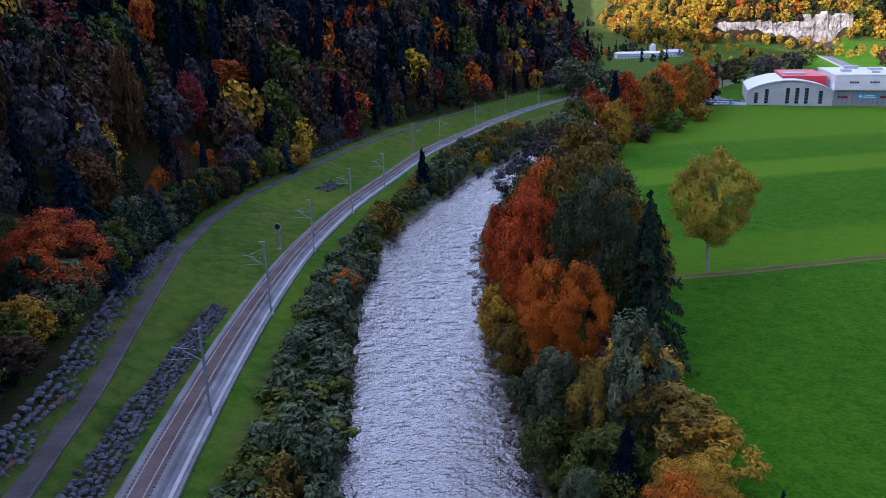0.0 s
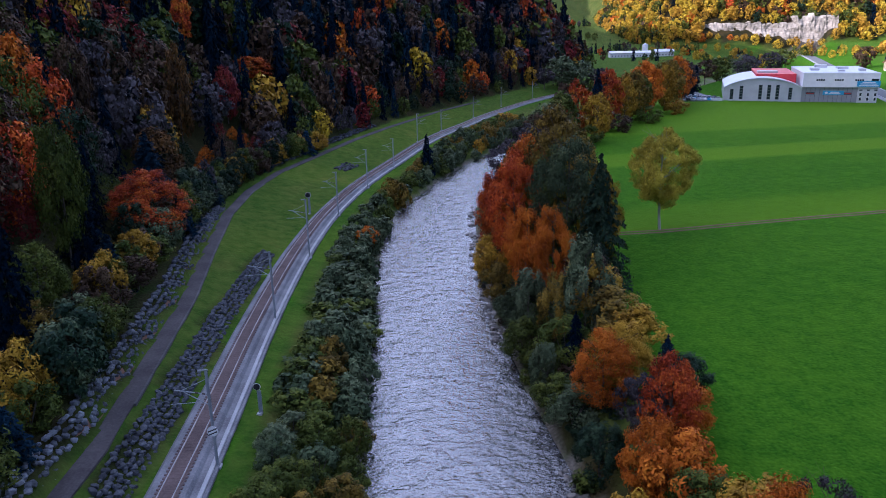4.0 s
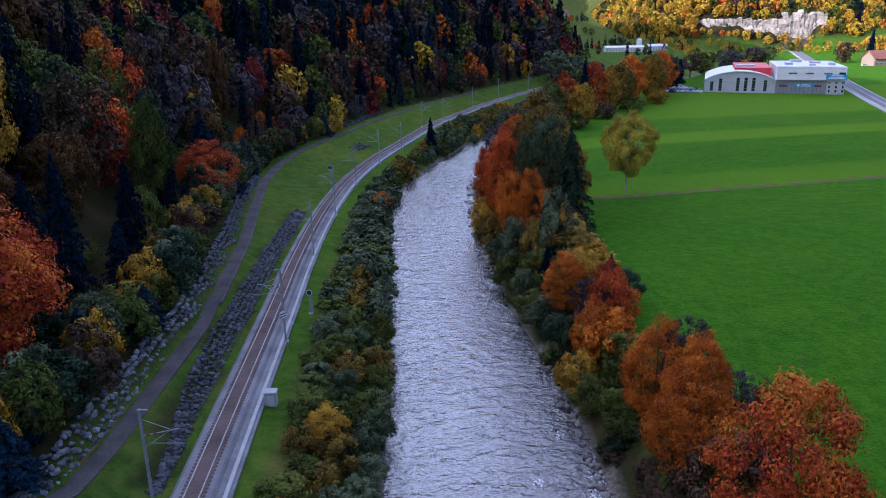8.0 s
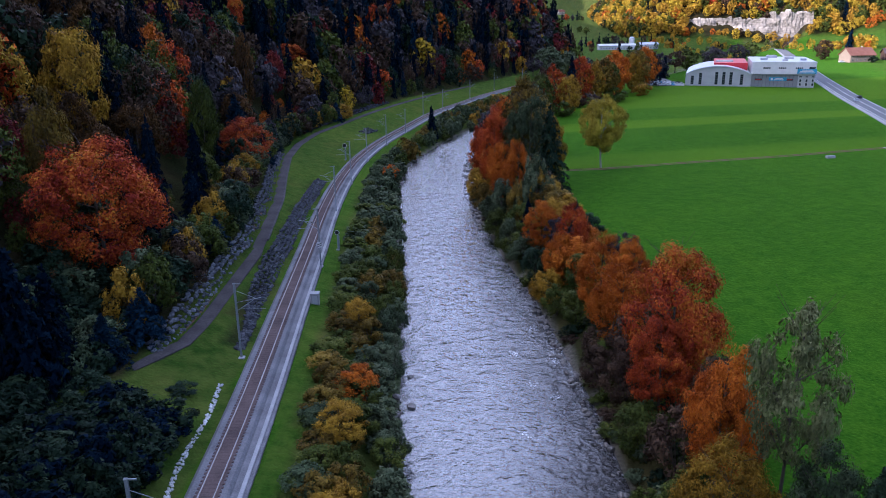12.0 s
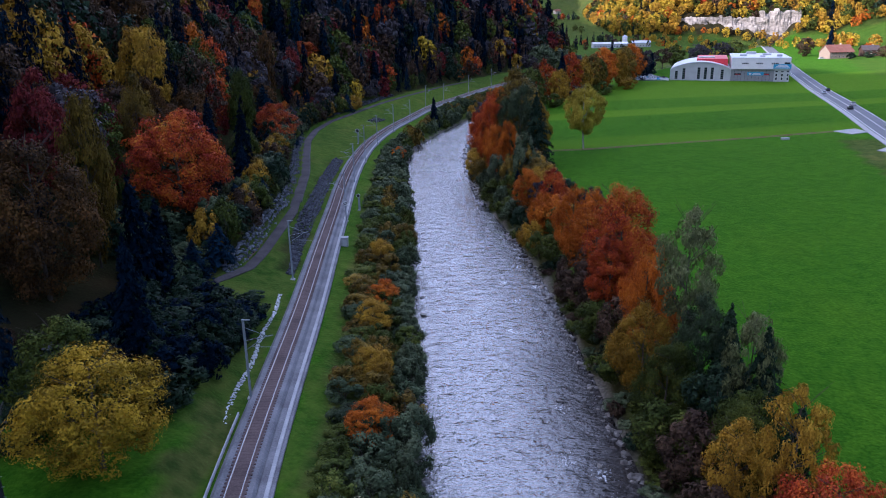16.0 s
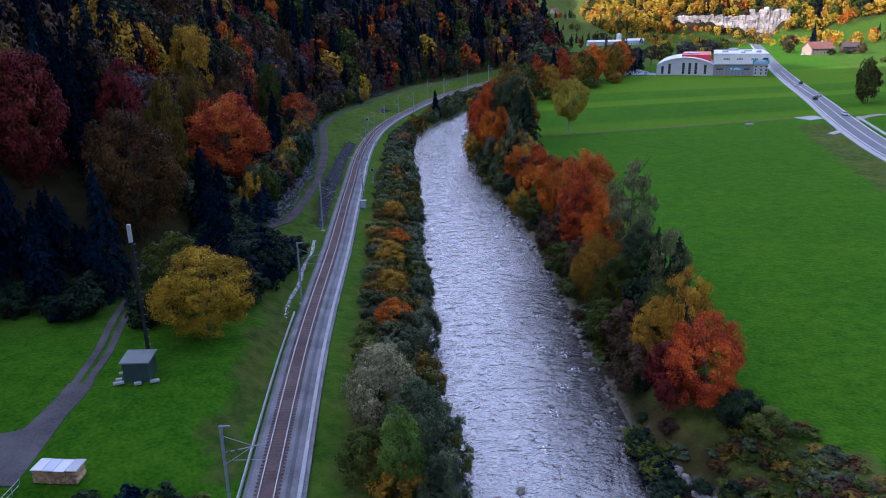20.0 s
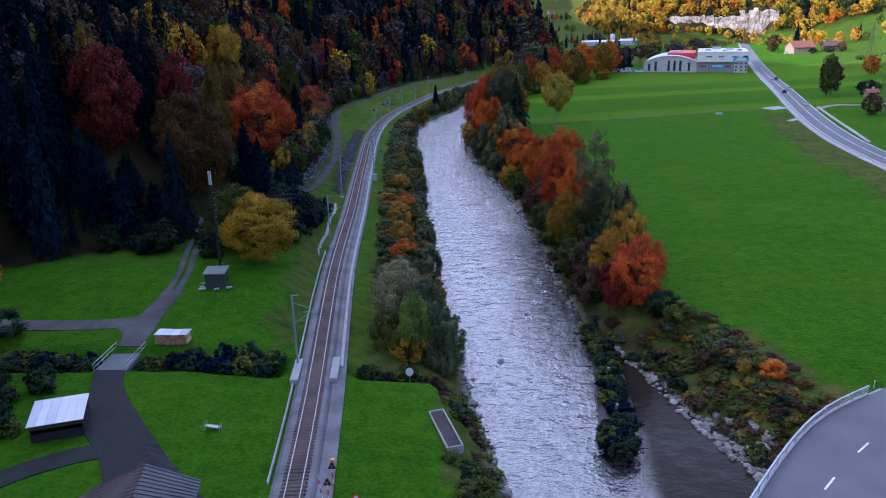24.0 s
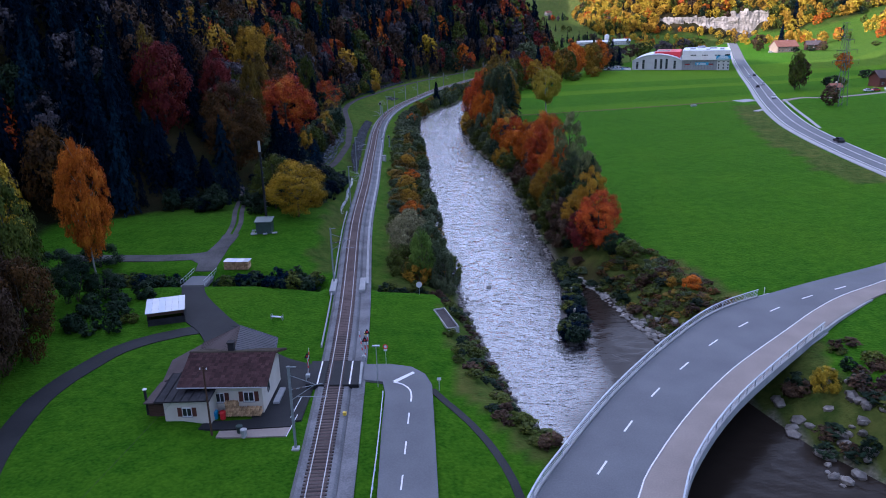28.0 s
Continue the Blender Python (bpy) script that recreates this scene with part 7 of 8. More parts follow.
bench = thing("garden_bench", "grey garden bench frame standing on the lawn", "bench", pose(-27.1, 106.3, gz(-27.1, 106.3), 0, 0, -12))
part("seat", Shape().box(0, 0, 0.4, 1.9, 0.5, 0.08), GALVANISED, bench)
for x in (-0.9, 0.9):
    for y in (-0.22, 0.22):
        part("leg", Shape().box(x, y, -0.05, 0.08, 0.08, 0.9), GALVANISED, bench)
bed = thing("raised_bed", "long raised garden bed with a pale stone border", "garden bed", pose(-1.3, 107.2, gz(-1.3, 107.2) + 0.1, 0, 0, 17))
part("soil", Shape().box(0, 0, -0.6, 1.5, 7.6, 0.72), PATH, bed, "brown soil")
for x, y, sx, sy in ((-0.85, 0, 0.16, 8), (0.85, 0, 0.16, 8), (0, -3.95, 1.55, 0.16), (0, 3.95, 1.55, 0.16)):
    part("border", Shape().box(x, y, -0.7, sx, sy, 1.0), CONCRETE, bed, "pale stone border")


# ---- the crossing keeper's house ----
def window(parent, x, y, z, w, h, face=-1, shutters=True):
    win = part("window", Shape().box(x, y + face * 0.02, z, w, 0.12, h), WHITE, parent, "white window frame")
    for k in (-1, 1):
        part("pane", Shape().box(x + k * w * 0.23, y + face * 0.075, z + 0.1, w * 0.38, 0.04, h - 0.2), GLASS, win)
        if shutters:
            part("shutter", Shape().box(x + k * (w / 2 + 0.28), y + face * 0.05, z, 0.48, 0.07, h), SHUTTER, parent, "brown wooden shutter")
    part("sill", Shape().box(x, y + face * 0.12, z - 0.08, w + 0.2, 0.16, 0.07), CONCRETE, win)


def slope_tiles(parent, a, b, c, d, rows, cols, material, name="tile", cap=400):
    """Rows of overlapping tiles on a roof slope, eave from a to b, ridge from d to c."""
    a, b, c, d = (Vector(p) for p in (a, b, c, d))
    along, up = (b - a) / cols, (d - a) / rows
    n = along.cross(up).normalized()
    if n.z < 0:
        n = -n
    tile = Shape().add([(0, 0, 0), (1, 0, 0), (1, 1, 0), (0, 1, 0), (0, 0, 1), (1, 0, 1), (1, 1, 1), (0, 1, 1)], [(3, 2, 1, 0), (4, 5, 6, 7), (0, 1, 5, 4), (1, 2, 6, 5), (2, 3, 7, 6), (3, 0, 4, 7)]).mesh(name, material)
    for r in range(rows):
        for k in range(cols):
            o = a + along * k + up * r + n * 0.03
            m = Matrix((( *along * 0.97, 0), (*(up * 1.12 + n * -0.035), 0), (*n * 0.045, 0), (0, 0, 0, 1))).transposed()
            m.translation = o + n * 0.035
            part(name, tile, None, parent, at=m)


def build_house():
    g = -0.35
    house = thing("house", "small cream house with brown tiled roof beside the level crossing", "house", pose(0, 0, 0))
    # main block
    x0, x1, y0, y1 = -30.6, -21.9, 78.5, 86.6
    part("wall", Shape().box((x0 + x1) / 2, (y0 + y1) / 2, g - 0.5, x1 - x0, y1 - y0, 4.2), CREAM, house, "cream rendered wall")
    ridge_y, ridge_z, eave_z = 82.55, 5.55, 3.72
    for x in (x0 + 0.1, x1 - 0.1):
        part("gable", Shape().add([(x - 0.1, y0, eave_z - 0.3), (x - 0.1, y1, eave_z - 0.3), (x - 0.1, ridge_y, ridge_z - 0.15), (x + 0.1, y0, eave_z - 0.3), (x + 0.1, y1, eave_z - 0.3), (x + 0.1, ridge_y, ridge_z - 0.15)], [(0, 1, 2), (5, 4, 3), (0, 3, 4, 1), (1, 4, 5, 2), (2, 5, 3, 0)]), CREAM, house, "cream gable")
    for ye, name in ((77.5, "front_roof"), (87.6, "back_roof")):
        lo, hi = [(x0 - 0.7, ye, eave_z - 0.12), (x1 + 0.9, ye, eave_z - 0.12)], [(x1 + 0.9, ridge_y, ridge_z), (x0 - 0.7, ridge_y, ridge_z)]
        quad = lo + hi
        slab = part(name, Shape().add(quad + [(x, y, z - 0.16) for x, y, z in quad], [(0, 1, 2, 3), (7, 6, 5, 4), (0, 4, 5, 1), (1, 5, 6, 2), (2, 6, 7, 3), (3, 7, 4, 0)]), DARK_WOOD, house, "tiled roof slope")
        if name == "front_roof":
            slope_tiles(slab, lo[0], lo[1], hi[0], hi[1], 12, 24, TILE)
        else:
            slope_tiles(slab, lo[0], lo[1], hi[0], hi[1], 8, 16, MOSSY)
    part("ridge_cap", Shape().sweep([(x0 - 0.75, ridge_y, ridge_z), (x1 + 0.95, ridge_y, ridge_z)], [(-0.18, 0.02), (0.18, 0.02), (0.1, 0.16), (-0.1, 0.16)]), MOSSY, house, "mossy ridge tiles")
    part("gutter", Shape().rod((x0 - 0.7, 77.45, eave_z - 0.18), (x1 + 0.9, 77.45, eave_z - 0.18), 0.07), GREY_SHEET, house)
    ch = part("chimney", Shape().box(-26.4, 82.9, ridge_z - 0.9, 0.7, 0.6, 2.0, cut=0.03), BLACK, house, "dark chimney")
    part("cap", Shape().box(-26.4, 82.9, ridge_z + 1.14, 0.9, 0.8, 0.1), BLACK, ch)
    window(house, -26.85, y0, 1.15, 1.0, 1.2)
    window(house, -23.5, y0, 1.25, 1.25, 1.25)
    part("door", Shape().box(-28.2, y0 - 0.02, g, 0.9, 0.1, 2.05), DARK_WOOD, house, "dark wooden door")
    # side window on the gable end
    part("side_window", Shape().box(x1 + 0.03, 81.0, 1.2, 0.08, 0.9, 1.2), GLASS, house)
    part("side_steps", Shape().box(x1 + 0.9, 82.2, g - 0.1, 0.7, 3.6, 0.5), CONCRETE, house, "pale concrete steps")
    # annex with a flat dark roof
    part("annex_wall", Shape().box(-29.9, 78.9, g - 0.4, 5.2, 5.6, 3.3), CREAM, house, "cream annex wall")
    part("annex_roof", Shape().add([(-33.4, 75.7, 2.62), (-27.1, 75.7, 2.75), (-27.1, 81.6, 3.3), (-33.4, 81.6, 3.2), (-33.4, 75.7, 2.78), (-27.1, 75.7, 2.91), (-27.1, 81.6, 3.46), (-33.4, 81.6, 3.36)], [(3, 2, 1, 0), (4, 5, 6, 7), (0, 1, 5, 4), (1, 2, 6, 5), (2, 3, 7, 6), (3, 0, 4, 7)]), BLACK, house, "flat black annex roof")
    for k in range(7):
        part("roof_batten", Shape().add([(-33.3 + k * 0.95, 75.8, 2.80 + k * 0.02), (-33.2 + k * 0.95, 75.8, 2.80 + k * 0.02), (-33.2 + k * 0.95, 81.5, 3.40 + k * 0.015), (-33.3 + k * 0.95, 81.5, 3.40 + k * 0.015), (-33.3 + k * 0.95, 75.8, 2.9 + k * 0.02), (-33.2 + k * 0.95, 75.8, 2.9 + k * 0.02), (-33.2 + k * 0.95, 81.5, 3.46 + k * 0.015), (-33.3 + k * 0.95, 81.5, 3.46 + k * 0.015)], [(3, 2, 1, 0), (4, 5, 6, 7), (0, 1, 5, 4), (1, 2, 6, 5), (2, 3, 7, 6), (3, 0, 4, 7)]), BLACK, house)
    window(house, -29.9, 76.1, 0.75, 1.1, 1.1)
    part("lean_to", Shape().box(-33.6, 79.5, g - 0.4, 2.4, 4.6, 2.3), DARK_WOOD, house, "dark timber lean-to")
    part("lean_to_roof", Shape().box(-33.7, 79.4, 1.9, 2.8, 5.2, 0.14), BROWN_ROOF, house, "brown fibre roof")
    # rear wing: slate on one side, brown fibre sheets on the other
    r0, r1 = Vector((-26.6, 84.6, 5.0)), Vector((-28.1, 92.2, 4.9))
    for name, e0, e1, mat, label in (("slate_roof", Vector((-22.3, 86.6, 3.0)), Vector((-23.4, 92.6, 2.9)), SLATE, "blue slate roof slope"), ("brown_roof", Vector((-31.6, 84.2, 3.3)), Vector((-33.2, 91.6, 2.7)), BROWN_ROOF, "brown fibre roof slope")):
        q = [e0, e1, r1, r0]
        down = Vector((0, 0, -0.14))
        sl = part(name, Shape().add(q + [p + down for p in q], [(0, 1, 2, 3), (7, 6, 5, 4), (0, 4, 5, 1), (1, 5, 6, 2), (2, 6, 7, 3), (3, 7, 4, 0)]), mat, house, label)
        for k in range(13):
            u = (k + 0.5) / 13
            a, b = e0 + (e1 - e0) * u, r0 + (r1 - r0) * u
            part("seam", Shape().rod(a + Vector((0, 0, 0.03)), b + Vector((0, 0, 0.03)), 0.04, 0.04, 5), mat, sl)
    part("wing_wall", Shape().prism([(-31.4, 84.5), (-22.9, 86.4), (-23.9, 92.1), (-32.8, 91.2)], g - 0.4, 2.75), CREAM, house, "cream rear wall")
    part("wing_gable", Shape().add([(-23.9, 92.1, 2.7), (-32.8, 91.2, 2.6), (-28.1, 91.9, 4.8), (-23.9, 91.9, 2.7), (-32.8, 91.0, 2.6), (-28.1, 91.7, 4.8)], [(0, 1, 2), (5, 4, 3), (0, 3, 4, 1), (1, 4, 5, 2), (2, 5, 3, 0)]), DARK_WOOD, house, "dark boarded gable")
    part("side_roof", Shape().add([(-31.6, 84.2, 3.2), (-33.2, 91.6, 2.6), (-36.4, 88.8, 1.6), (-35.2, 82.4, 1.7), (-31.6, 84.2, 3.1), (-33.2, 91.6, 2.5), (-36.4, 88.8, 1.5), (-35.2, 82.4, 1.6)], [(0, 1, 2, 3), (7, 6, 5, 4), (0, 4, 5, 1), (1, 5, 6, 2), (2, 6, 7, 3), (3, 7, 4, 0)]), BROWN_ROOF, house, "low brown side roof")
    part("side_wall", Shape().prism([(-35.0, 82.8), (-31.6, 84.3), (-33.0, 91.2), (-36.1, 88.6)], g - 0.4, 1.5), DARK_WOOD, house, "dark boarded side wall")


build_house()
log_stack("firewood_stack", "tan firewood stacked against the house wall", -24.0, 77.9, 0, 4.4, 1.05, 0.7, False, z=-0.2)
log_stack("firewood_stack", "small tan firewood stack by the house wall", -25.4, 78.1, 0, 1.7, 1.7, 0.5, False, z=-0.2)
for x, y, mat, label in ((-27.3, 77.5, BLUE_SIGN, "small blue bin by the house wall"), (-26.4, 77.4, RED_SIGN, "small red bin by the house wall"), (-22.9, 73.6, CONCRETE, "grey garden barrel on the paving"), (-23.6, 74.4, GREEN_PAINT, "dark potted plant tub on the paving")):
    t = thing("bin", label, "bin", pose(x, y, gz(x, y) + 0.1))
    part("body", Shape().rod((0, 0, -0.1), (0, 0, 0.85), 0.3, 0.36, 10), mat, t)
    part("lid", Shape().rod((0, 0, 0.85), (0, 0, 0.92), 0.39, 0.3, 10), mat, t)
pole = thing("power_pole", "grey wooden power pole with insulators and a cable", "pole", pose(-26.6, 74.0, gz(-26.6, 74.0)))
part("pole", Shape().rod((0, 0, -0.5), (0, 0, 8.4), 0.13, 0.09, 9), DARK_WOOD, pole)
part("crossarm", Shape().box(0, 0, 7.9, 0.9, 0.1, 0.1), DARK_WOOD, pole)
for k in (-0.35, 0.35):
    part("insulator", Shape().rod((k, 0, 8.0), (k, 0, 8.25), 0.05, 0.04, 8), WHITE, pole)
part("cable", Shape().rod((0, 0, 8.1), (-3.5, -26, 7.0), 0.014, 0.014, 5), BLACK, pole, "thin grey cable")
burner = thing("garden_stove", "black garden stove pipe beside the annex", "stove", pose(-35.1, 77.6, gz(-35.1, 77.6)))
part("pipe", Shape().rod((0, 0, -0.2), (0, 0, 3.2), 0.16, 0.16, 10), BLACK, burner)
part("cap", Shape().rod((0, 0, 3.25), (0, 0, 3.4), 0.28, 0.1, 10), WHITE, burner)


# ---- the factory ----
def build_factory():
    g = 5.9
    f = thing("factory", "pale grey factory with arched hall and white office block", "factory", pose(128.5, 556, 5.9, 0, 0, -18) @ Matrix.Diagonal((0.955, 1, 0.86, 1)) @ Matrix.Translation((-128.5, -556, -5.9)))
    # arched hall
    x0, x1, y0, y1 = 128.5, 165.0, 556.0, 610.0
    eave, top, n = g + 7.6, g + 12.9, 22
    arch = [(x0 + (x1 - x0) * i / n, eave + (top - eave) * math.sin(math.pi * i / n) ** 0.75) for i in range(n + 1)]
    front = [(x0, g - 1), *[(x, z) for x, z in arch], (x1, g - 1)]
    k = len(front)
    s = Shape().add([(x, y0, z) for x, z in front] + [(x, y1, z) for x, z in front], [tuple(range(k)), tuple(range(k, 2 * k))[::-1], (0, k, k + 1, 1), (k - 2, 2 * k - 2, 2 * k - 1, k - 1)])
    part("hall_wall", s, GREY_SHEET, f, "pale grey sheet wall with curved top")
    ring = [(x, z) for x, z in arch] + [(x, z + 0.5) for x, z in arch[::-1]]
    k = len(ring)
    roof = Shape().add([(x, y0 - 0.6, z) for x, z in ring] + [(x, y1, z) for x, z in ring], [tuple(range(k)), tuple(range(k, 2 * k))[::-1]] + [(i, (i + 1) % k, k + (i + 1) % k, k + i) for i in range(k)])
    part("hall_roof", roof, ROOF_SHEET, f, "curved pale sheet roof")
    for px, tall in ((1127.5, 5.6), (1138.5, 7.4), (1160.5, 8.0), (1170.3, 8.0), (1180.0, 8.0), (1194.5, 6.6)):
        x = 128.5 + (px - 1118) * (36.5 / 89.0)
        w = part("slot_window", Shape().box(x, y0 - 0.08, g + 1.4, 1.8, 0.2, tall), DARK_SHEET, f, "tall narrow window")
        for j in range(5):
            part("pane", Shape().box(x, y0 - 0.2, g + 1.5 + j * tall / 5, 1.5, 0.06, tall / 5 - 0.15), GLASS, w)
    for px in (1147, 1161.5, 1173.5):
        x = 128.5 + (px - 1118) * (36.5 / 89.0)
        part("vent", Shape().box(x, y0 - 0.1, g + 10.1, 1.4, 0.2, 1.0), GREY_SHEET, f, "square grey vent")
    part("plinth", Shape().box((x0 + x1) / 2, y0 - 0.15, g - 1, x1 - x0, 0.3, 1.4), CONCRETE, f)
    for i in range(1, 18):
        part("wall_rib", Shape().box(x0 + (x1 - x0) * i / 18, y0 - 0.04, g + 0.4, 0.1, 0.1, 7.6), GREY_SHEET, f)
    # red block behind the hall
    part("red_block", Shape().box(153.5, 592, g, 19, 50, 14.6), RED_SHEET, f, "red sheet-clad block")
    # the office: grey below, white above
    part("lower_wall", Shape().box(177.5, 585, g - 1, 25, 57, 9.4), DARK_SHEET, f, "dark grey panelled wall")
    part("upper_wall", Shape().box(181.8, 584.5, g + 8.4, 33.6, 58.6, 7.2), WHITE, f, "white upper storey")
    part("end_wall", Shape().box(194.2, 584.8, g - 1, 8.6, 57.4, 9.4), GREY_SHEET, f, "pale grey end bay")
    part("parapet", Shape().box(181.8, 584.5, g + 15.6, 34.0, 59, 0.4), WHITE, f)
    part("roof_deck", Shape().box(181.8, 585, g + 16.02, 32.4, 56, 0.12), ROOF_SHEET, f, "pale grey flat roof")
    for x, y, sx, sy, h in ((172, 575, 4, 6, 1.4), (178, 600, 6, 5, 1.8), (187, 590, 5, 8, 1.2), (193, 570, 3, 4, 1.5), (150, 580, 10, 8, 1.0), (183, 566, 3, 3, 1.0)):
        part("roof_unit", Shape().box(x, y, g + 16.1, sx, sy, h, cut=0.1) if x > 165 else Shape().box(x, y, g + 14.6, sx, sy, h, cut=0.1), GREY_SHEET, f)
    for i in range(1, 12):
        part("panel_joint", Shape().box(165 + 24.5 * i / 12, 556.45, g - 0.4, 0.08, 0.08, 8.6), BLACK, f)
    for x in (172.8, 181.0, 189.8):
        for j in range(4):
            part("high_window", Shape().box(x - 1.5 + j * 1.0, 555.15, g + 11.8, 0.75, 0.12, 0.9), GLASS, f)
    part("high_window", Shape().box(196.6, 555.15, g + 11.6, 3.2, 0.12, 1.4), GLASS, f)
    for x, w in ((176.3, 9.4),):
        b = part("sign_board", Shape().box(x + 3.0, 556.3, g + 4.2, w, 0.2, 2.2), BLUE_SIGN, f, "blue sign board")
        for j in range(2):
            part("lettering", Shape().box(x + 3.6, 556.17, g + 4.65 + j * 0.75, 5.2 - j * 1.2, 0.06, 0.42), WHITE, b, "white bar")
        part("emblem", Shape().rod((x - 0.1, 556.19, g + 5.3), (x - 0.1, 556.13, g + 5.3), 0.7, 0.7, 14), WHITE, b)
    for x in (169.0, 185.4):
        w = part("small_sign", Shape().box(x, 556.36, g + 4.4, 3.8, 0.16, 1.1), BLACK, f, "dark window with a red strip")
        part("strip", Shape().box(x, 556.25, g + 4.8, 3.2, 0.06, 0.35), RED_SIGN, w)
    b = part("sign_board", Shape().box(194.0, 555.0, g + 8.8, 10.0, 0.2, 3.0), BLUE_SIGN, f, "light blue sign board")
    for j in range(3):
        part("lettering", Shape().box(194.0, 554.86, g + 9.2 + j * 0.85, 8.4 - j * 1.4, 0.06, 0.4), WHITE, b, "white bar")
    for i in range(3):
        for j in range(2):
            w = part("office_window", Shape().box(191.2 + i * 3.2, 556.0, g + 1.2 + j * 2.4, 1.2, 0.16, 1.9), WHITE, f, "white framed window")
            part("pane", Shape().box(191.2 + i * 3.2, 555.9, g + 1.35 + j * 2.4, 0.95, 0.06, 1.6), GLASS, w)
        part("upper_slit", Shape().box(191.2 + i * 3.2, 555.95, g + 6.6, 1.4, 0.12, 0.6), GLASS, f)
    # yard wall
    part("yard_wall", Shape().box(118.2, 553.5, g - 1.2, 20, 0.3, 3.2), WHITE, f, "low white yard wall")
    laid("factory_yard", ([(107, 554), (107, 600)], [(128, 554), (128, 600)]), ASPHALT, 0.15, label="asphalt factory yard with parked cars", category="yard")


build_factory()


# ---- vehicles ----
CAR_PAINT = {"white": WHITE, "black": BLACK, "grey": GREY_SHEET, "red": RED_SHEET, "blue": BLUE_SIGN, "silver": ROOF_SHEET}


def car(x, y, turn, paint, on="road"):
    z = gz(x, y) + (0.15 if on == "road" else 0.16)
    c = thing("car", f"{paint} car {'driving on the main road' if on == 'road' else 'parked in a yard'}", "car", pose(x, y, z, 0, 0, turn), "cars")
    prof = [(-2.1, 0.28), (2.1, 0.28), (2.15, 0.62), (1.9, 0.85), (0.95, 0.95), (-1.75, 1.0), (-2.1, 0.8)]
    body = Shape().add([(a, -0.86, b) for a, b in prof] + [(a, 0.86, b) for a, b in prof], [tuple(range(7)), tuple(range(7, 14))[::-1]] + [(i, 7 + i, 7 + (i + 1) % 7, (i + 1) % 7) for i in range(7)])
    part("body", body, CAR_PAINT[paint], c)
    cab = [(-1.6, 0.97), (1.0, 0.94), (0.35, 1.45), (-1.25, 1.46)]
    part("windows", Shape().add([(a, -0.78 + (b - 0.95) * 0.25, b) for a, b in cab] + [(a, 0.78 - (b - 0.95) * 0.25, b) for a, b in cab], [(0, 1, 2, 3), (7, 6, 5, 4), (0, 4, 5, 1), (1, 5, 6, 2), (2, 6, 7, 3), (3, 7, 4, 0)]), GLASS, c, "dark glass")
    part("roof", Shape().box(-0.45, 0, 1.44, 1.6, 1.3, 0.06), CAR_PAINT[paint], c)
    for a in (-1.3, 1.3):
        for b in (-0.8, 0.8):
            part("wheel", Shape().rod((a, b - 0.1, 0.3), (a, b + 0.1, 0.3), 0.31, 0.31, 12), BLACK, c)


for y, lane, paint in ((352, 3.2, "white"), (402, -0.6, "black"), (416, 3.2, "grey"), (470, -0.6, "silver"), (482, 3.2, "black"), (240, 3.2, "black")):
    x = float(road_x(y)) + lane
    car(x, y, 72 + (0 if y > 300 else 20), paint)
rnd = random.Random(9)
for i in range(22):
    car(109 + (i % 8) * 2.5, 557 + (i // 8) * 6.5, 90 + rnd.uniform(-4, 4), rnd.choice(["white", "black", "grey", "silver", "blue", "white"]), "yard")


# ---- farms and far buildings ----
def gabled(name, label, x, y, w, d, h, rise, turn, wall, roof, rows=2, category="house"):
    z = gz(x, y)
    b = thing(name, label, category, pose(x, y, z, 0, 0, turn))
    part("wall", Shape().box(0, 0, -2, w, d, h + 2), wall, b)
    for s in (-1, 1):
        part("gable", Shape().add([(s * (w / 2 - 0.1), -d / 2, h), (s * (w / 2 - 0.1), d / 2, h), (s * (w / 2 - 0.1), 0, h + rise), (s * (w / 2 - 0.3), -d / 2, h), (s * (w / 2 - 0.3), d / 2, h), (s * (w / 2 - 0.3), 0, h + rise)], [(0, 1, 2), (5, 4, 3), (0, 3, 4, 1), (1, 4, 5, 2), (2, 5, 3, 0)]), wall, b)
        o, e = 0.8, s * (d / 2 + 0.8)
        drop = rise * 0.8 / (d / 2)
        q = [(-w / 2 - o, e, h - drop), (w / 2 + o, e, h - drop), (w / 2 + o, 0, h + rise), (-w / 2 - o, 0, h + rise)]
        part("roof", Shape().add(q + [(a, c, k + 0.25) for a, c, k in q], [(0, 1, 2, 3), (7, 6, 5, 4), (0, 4, 5, 1), (1, 5, 6, 2), (2, 6, 7, 3), (3, 7, 4, 0)]), roof, b)
    for r in range(rows):
        for k in range(max(2, int(w / 3.2))):
            win = part("window", Shape().box(-w / 2 + 1.8 + k * (w - 3.6) / max(1, int(w / 3.2) - 1), -d / 2 - 0.04, 0.9 + r * 2.7, 1.2, 0.12, 1.3), WHITE, b)
            part("pane", Shape().box(-w / 2 + 1.8 + k * (w - 3.6) / max(1, int(w / 3.2) - 1), -d / 2 - 0.11, 1.0 + r * 2.7, 1.0, 0.05, 1.1), GLASS, win)
    part("chimney", Shape().box(w * 0.2, d * 0.12, h + rise * 0.4, 0.8, 0.8, rise * 0.6 + 1.0), CREAM, b)
    return b


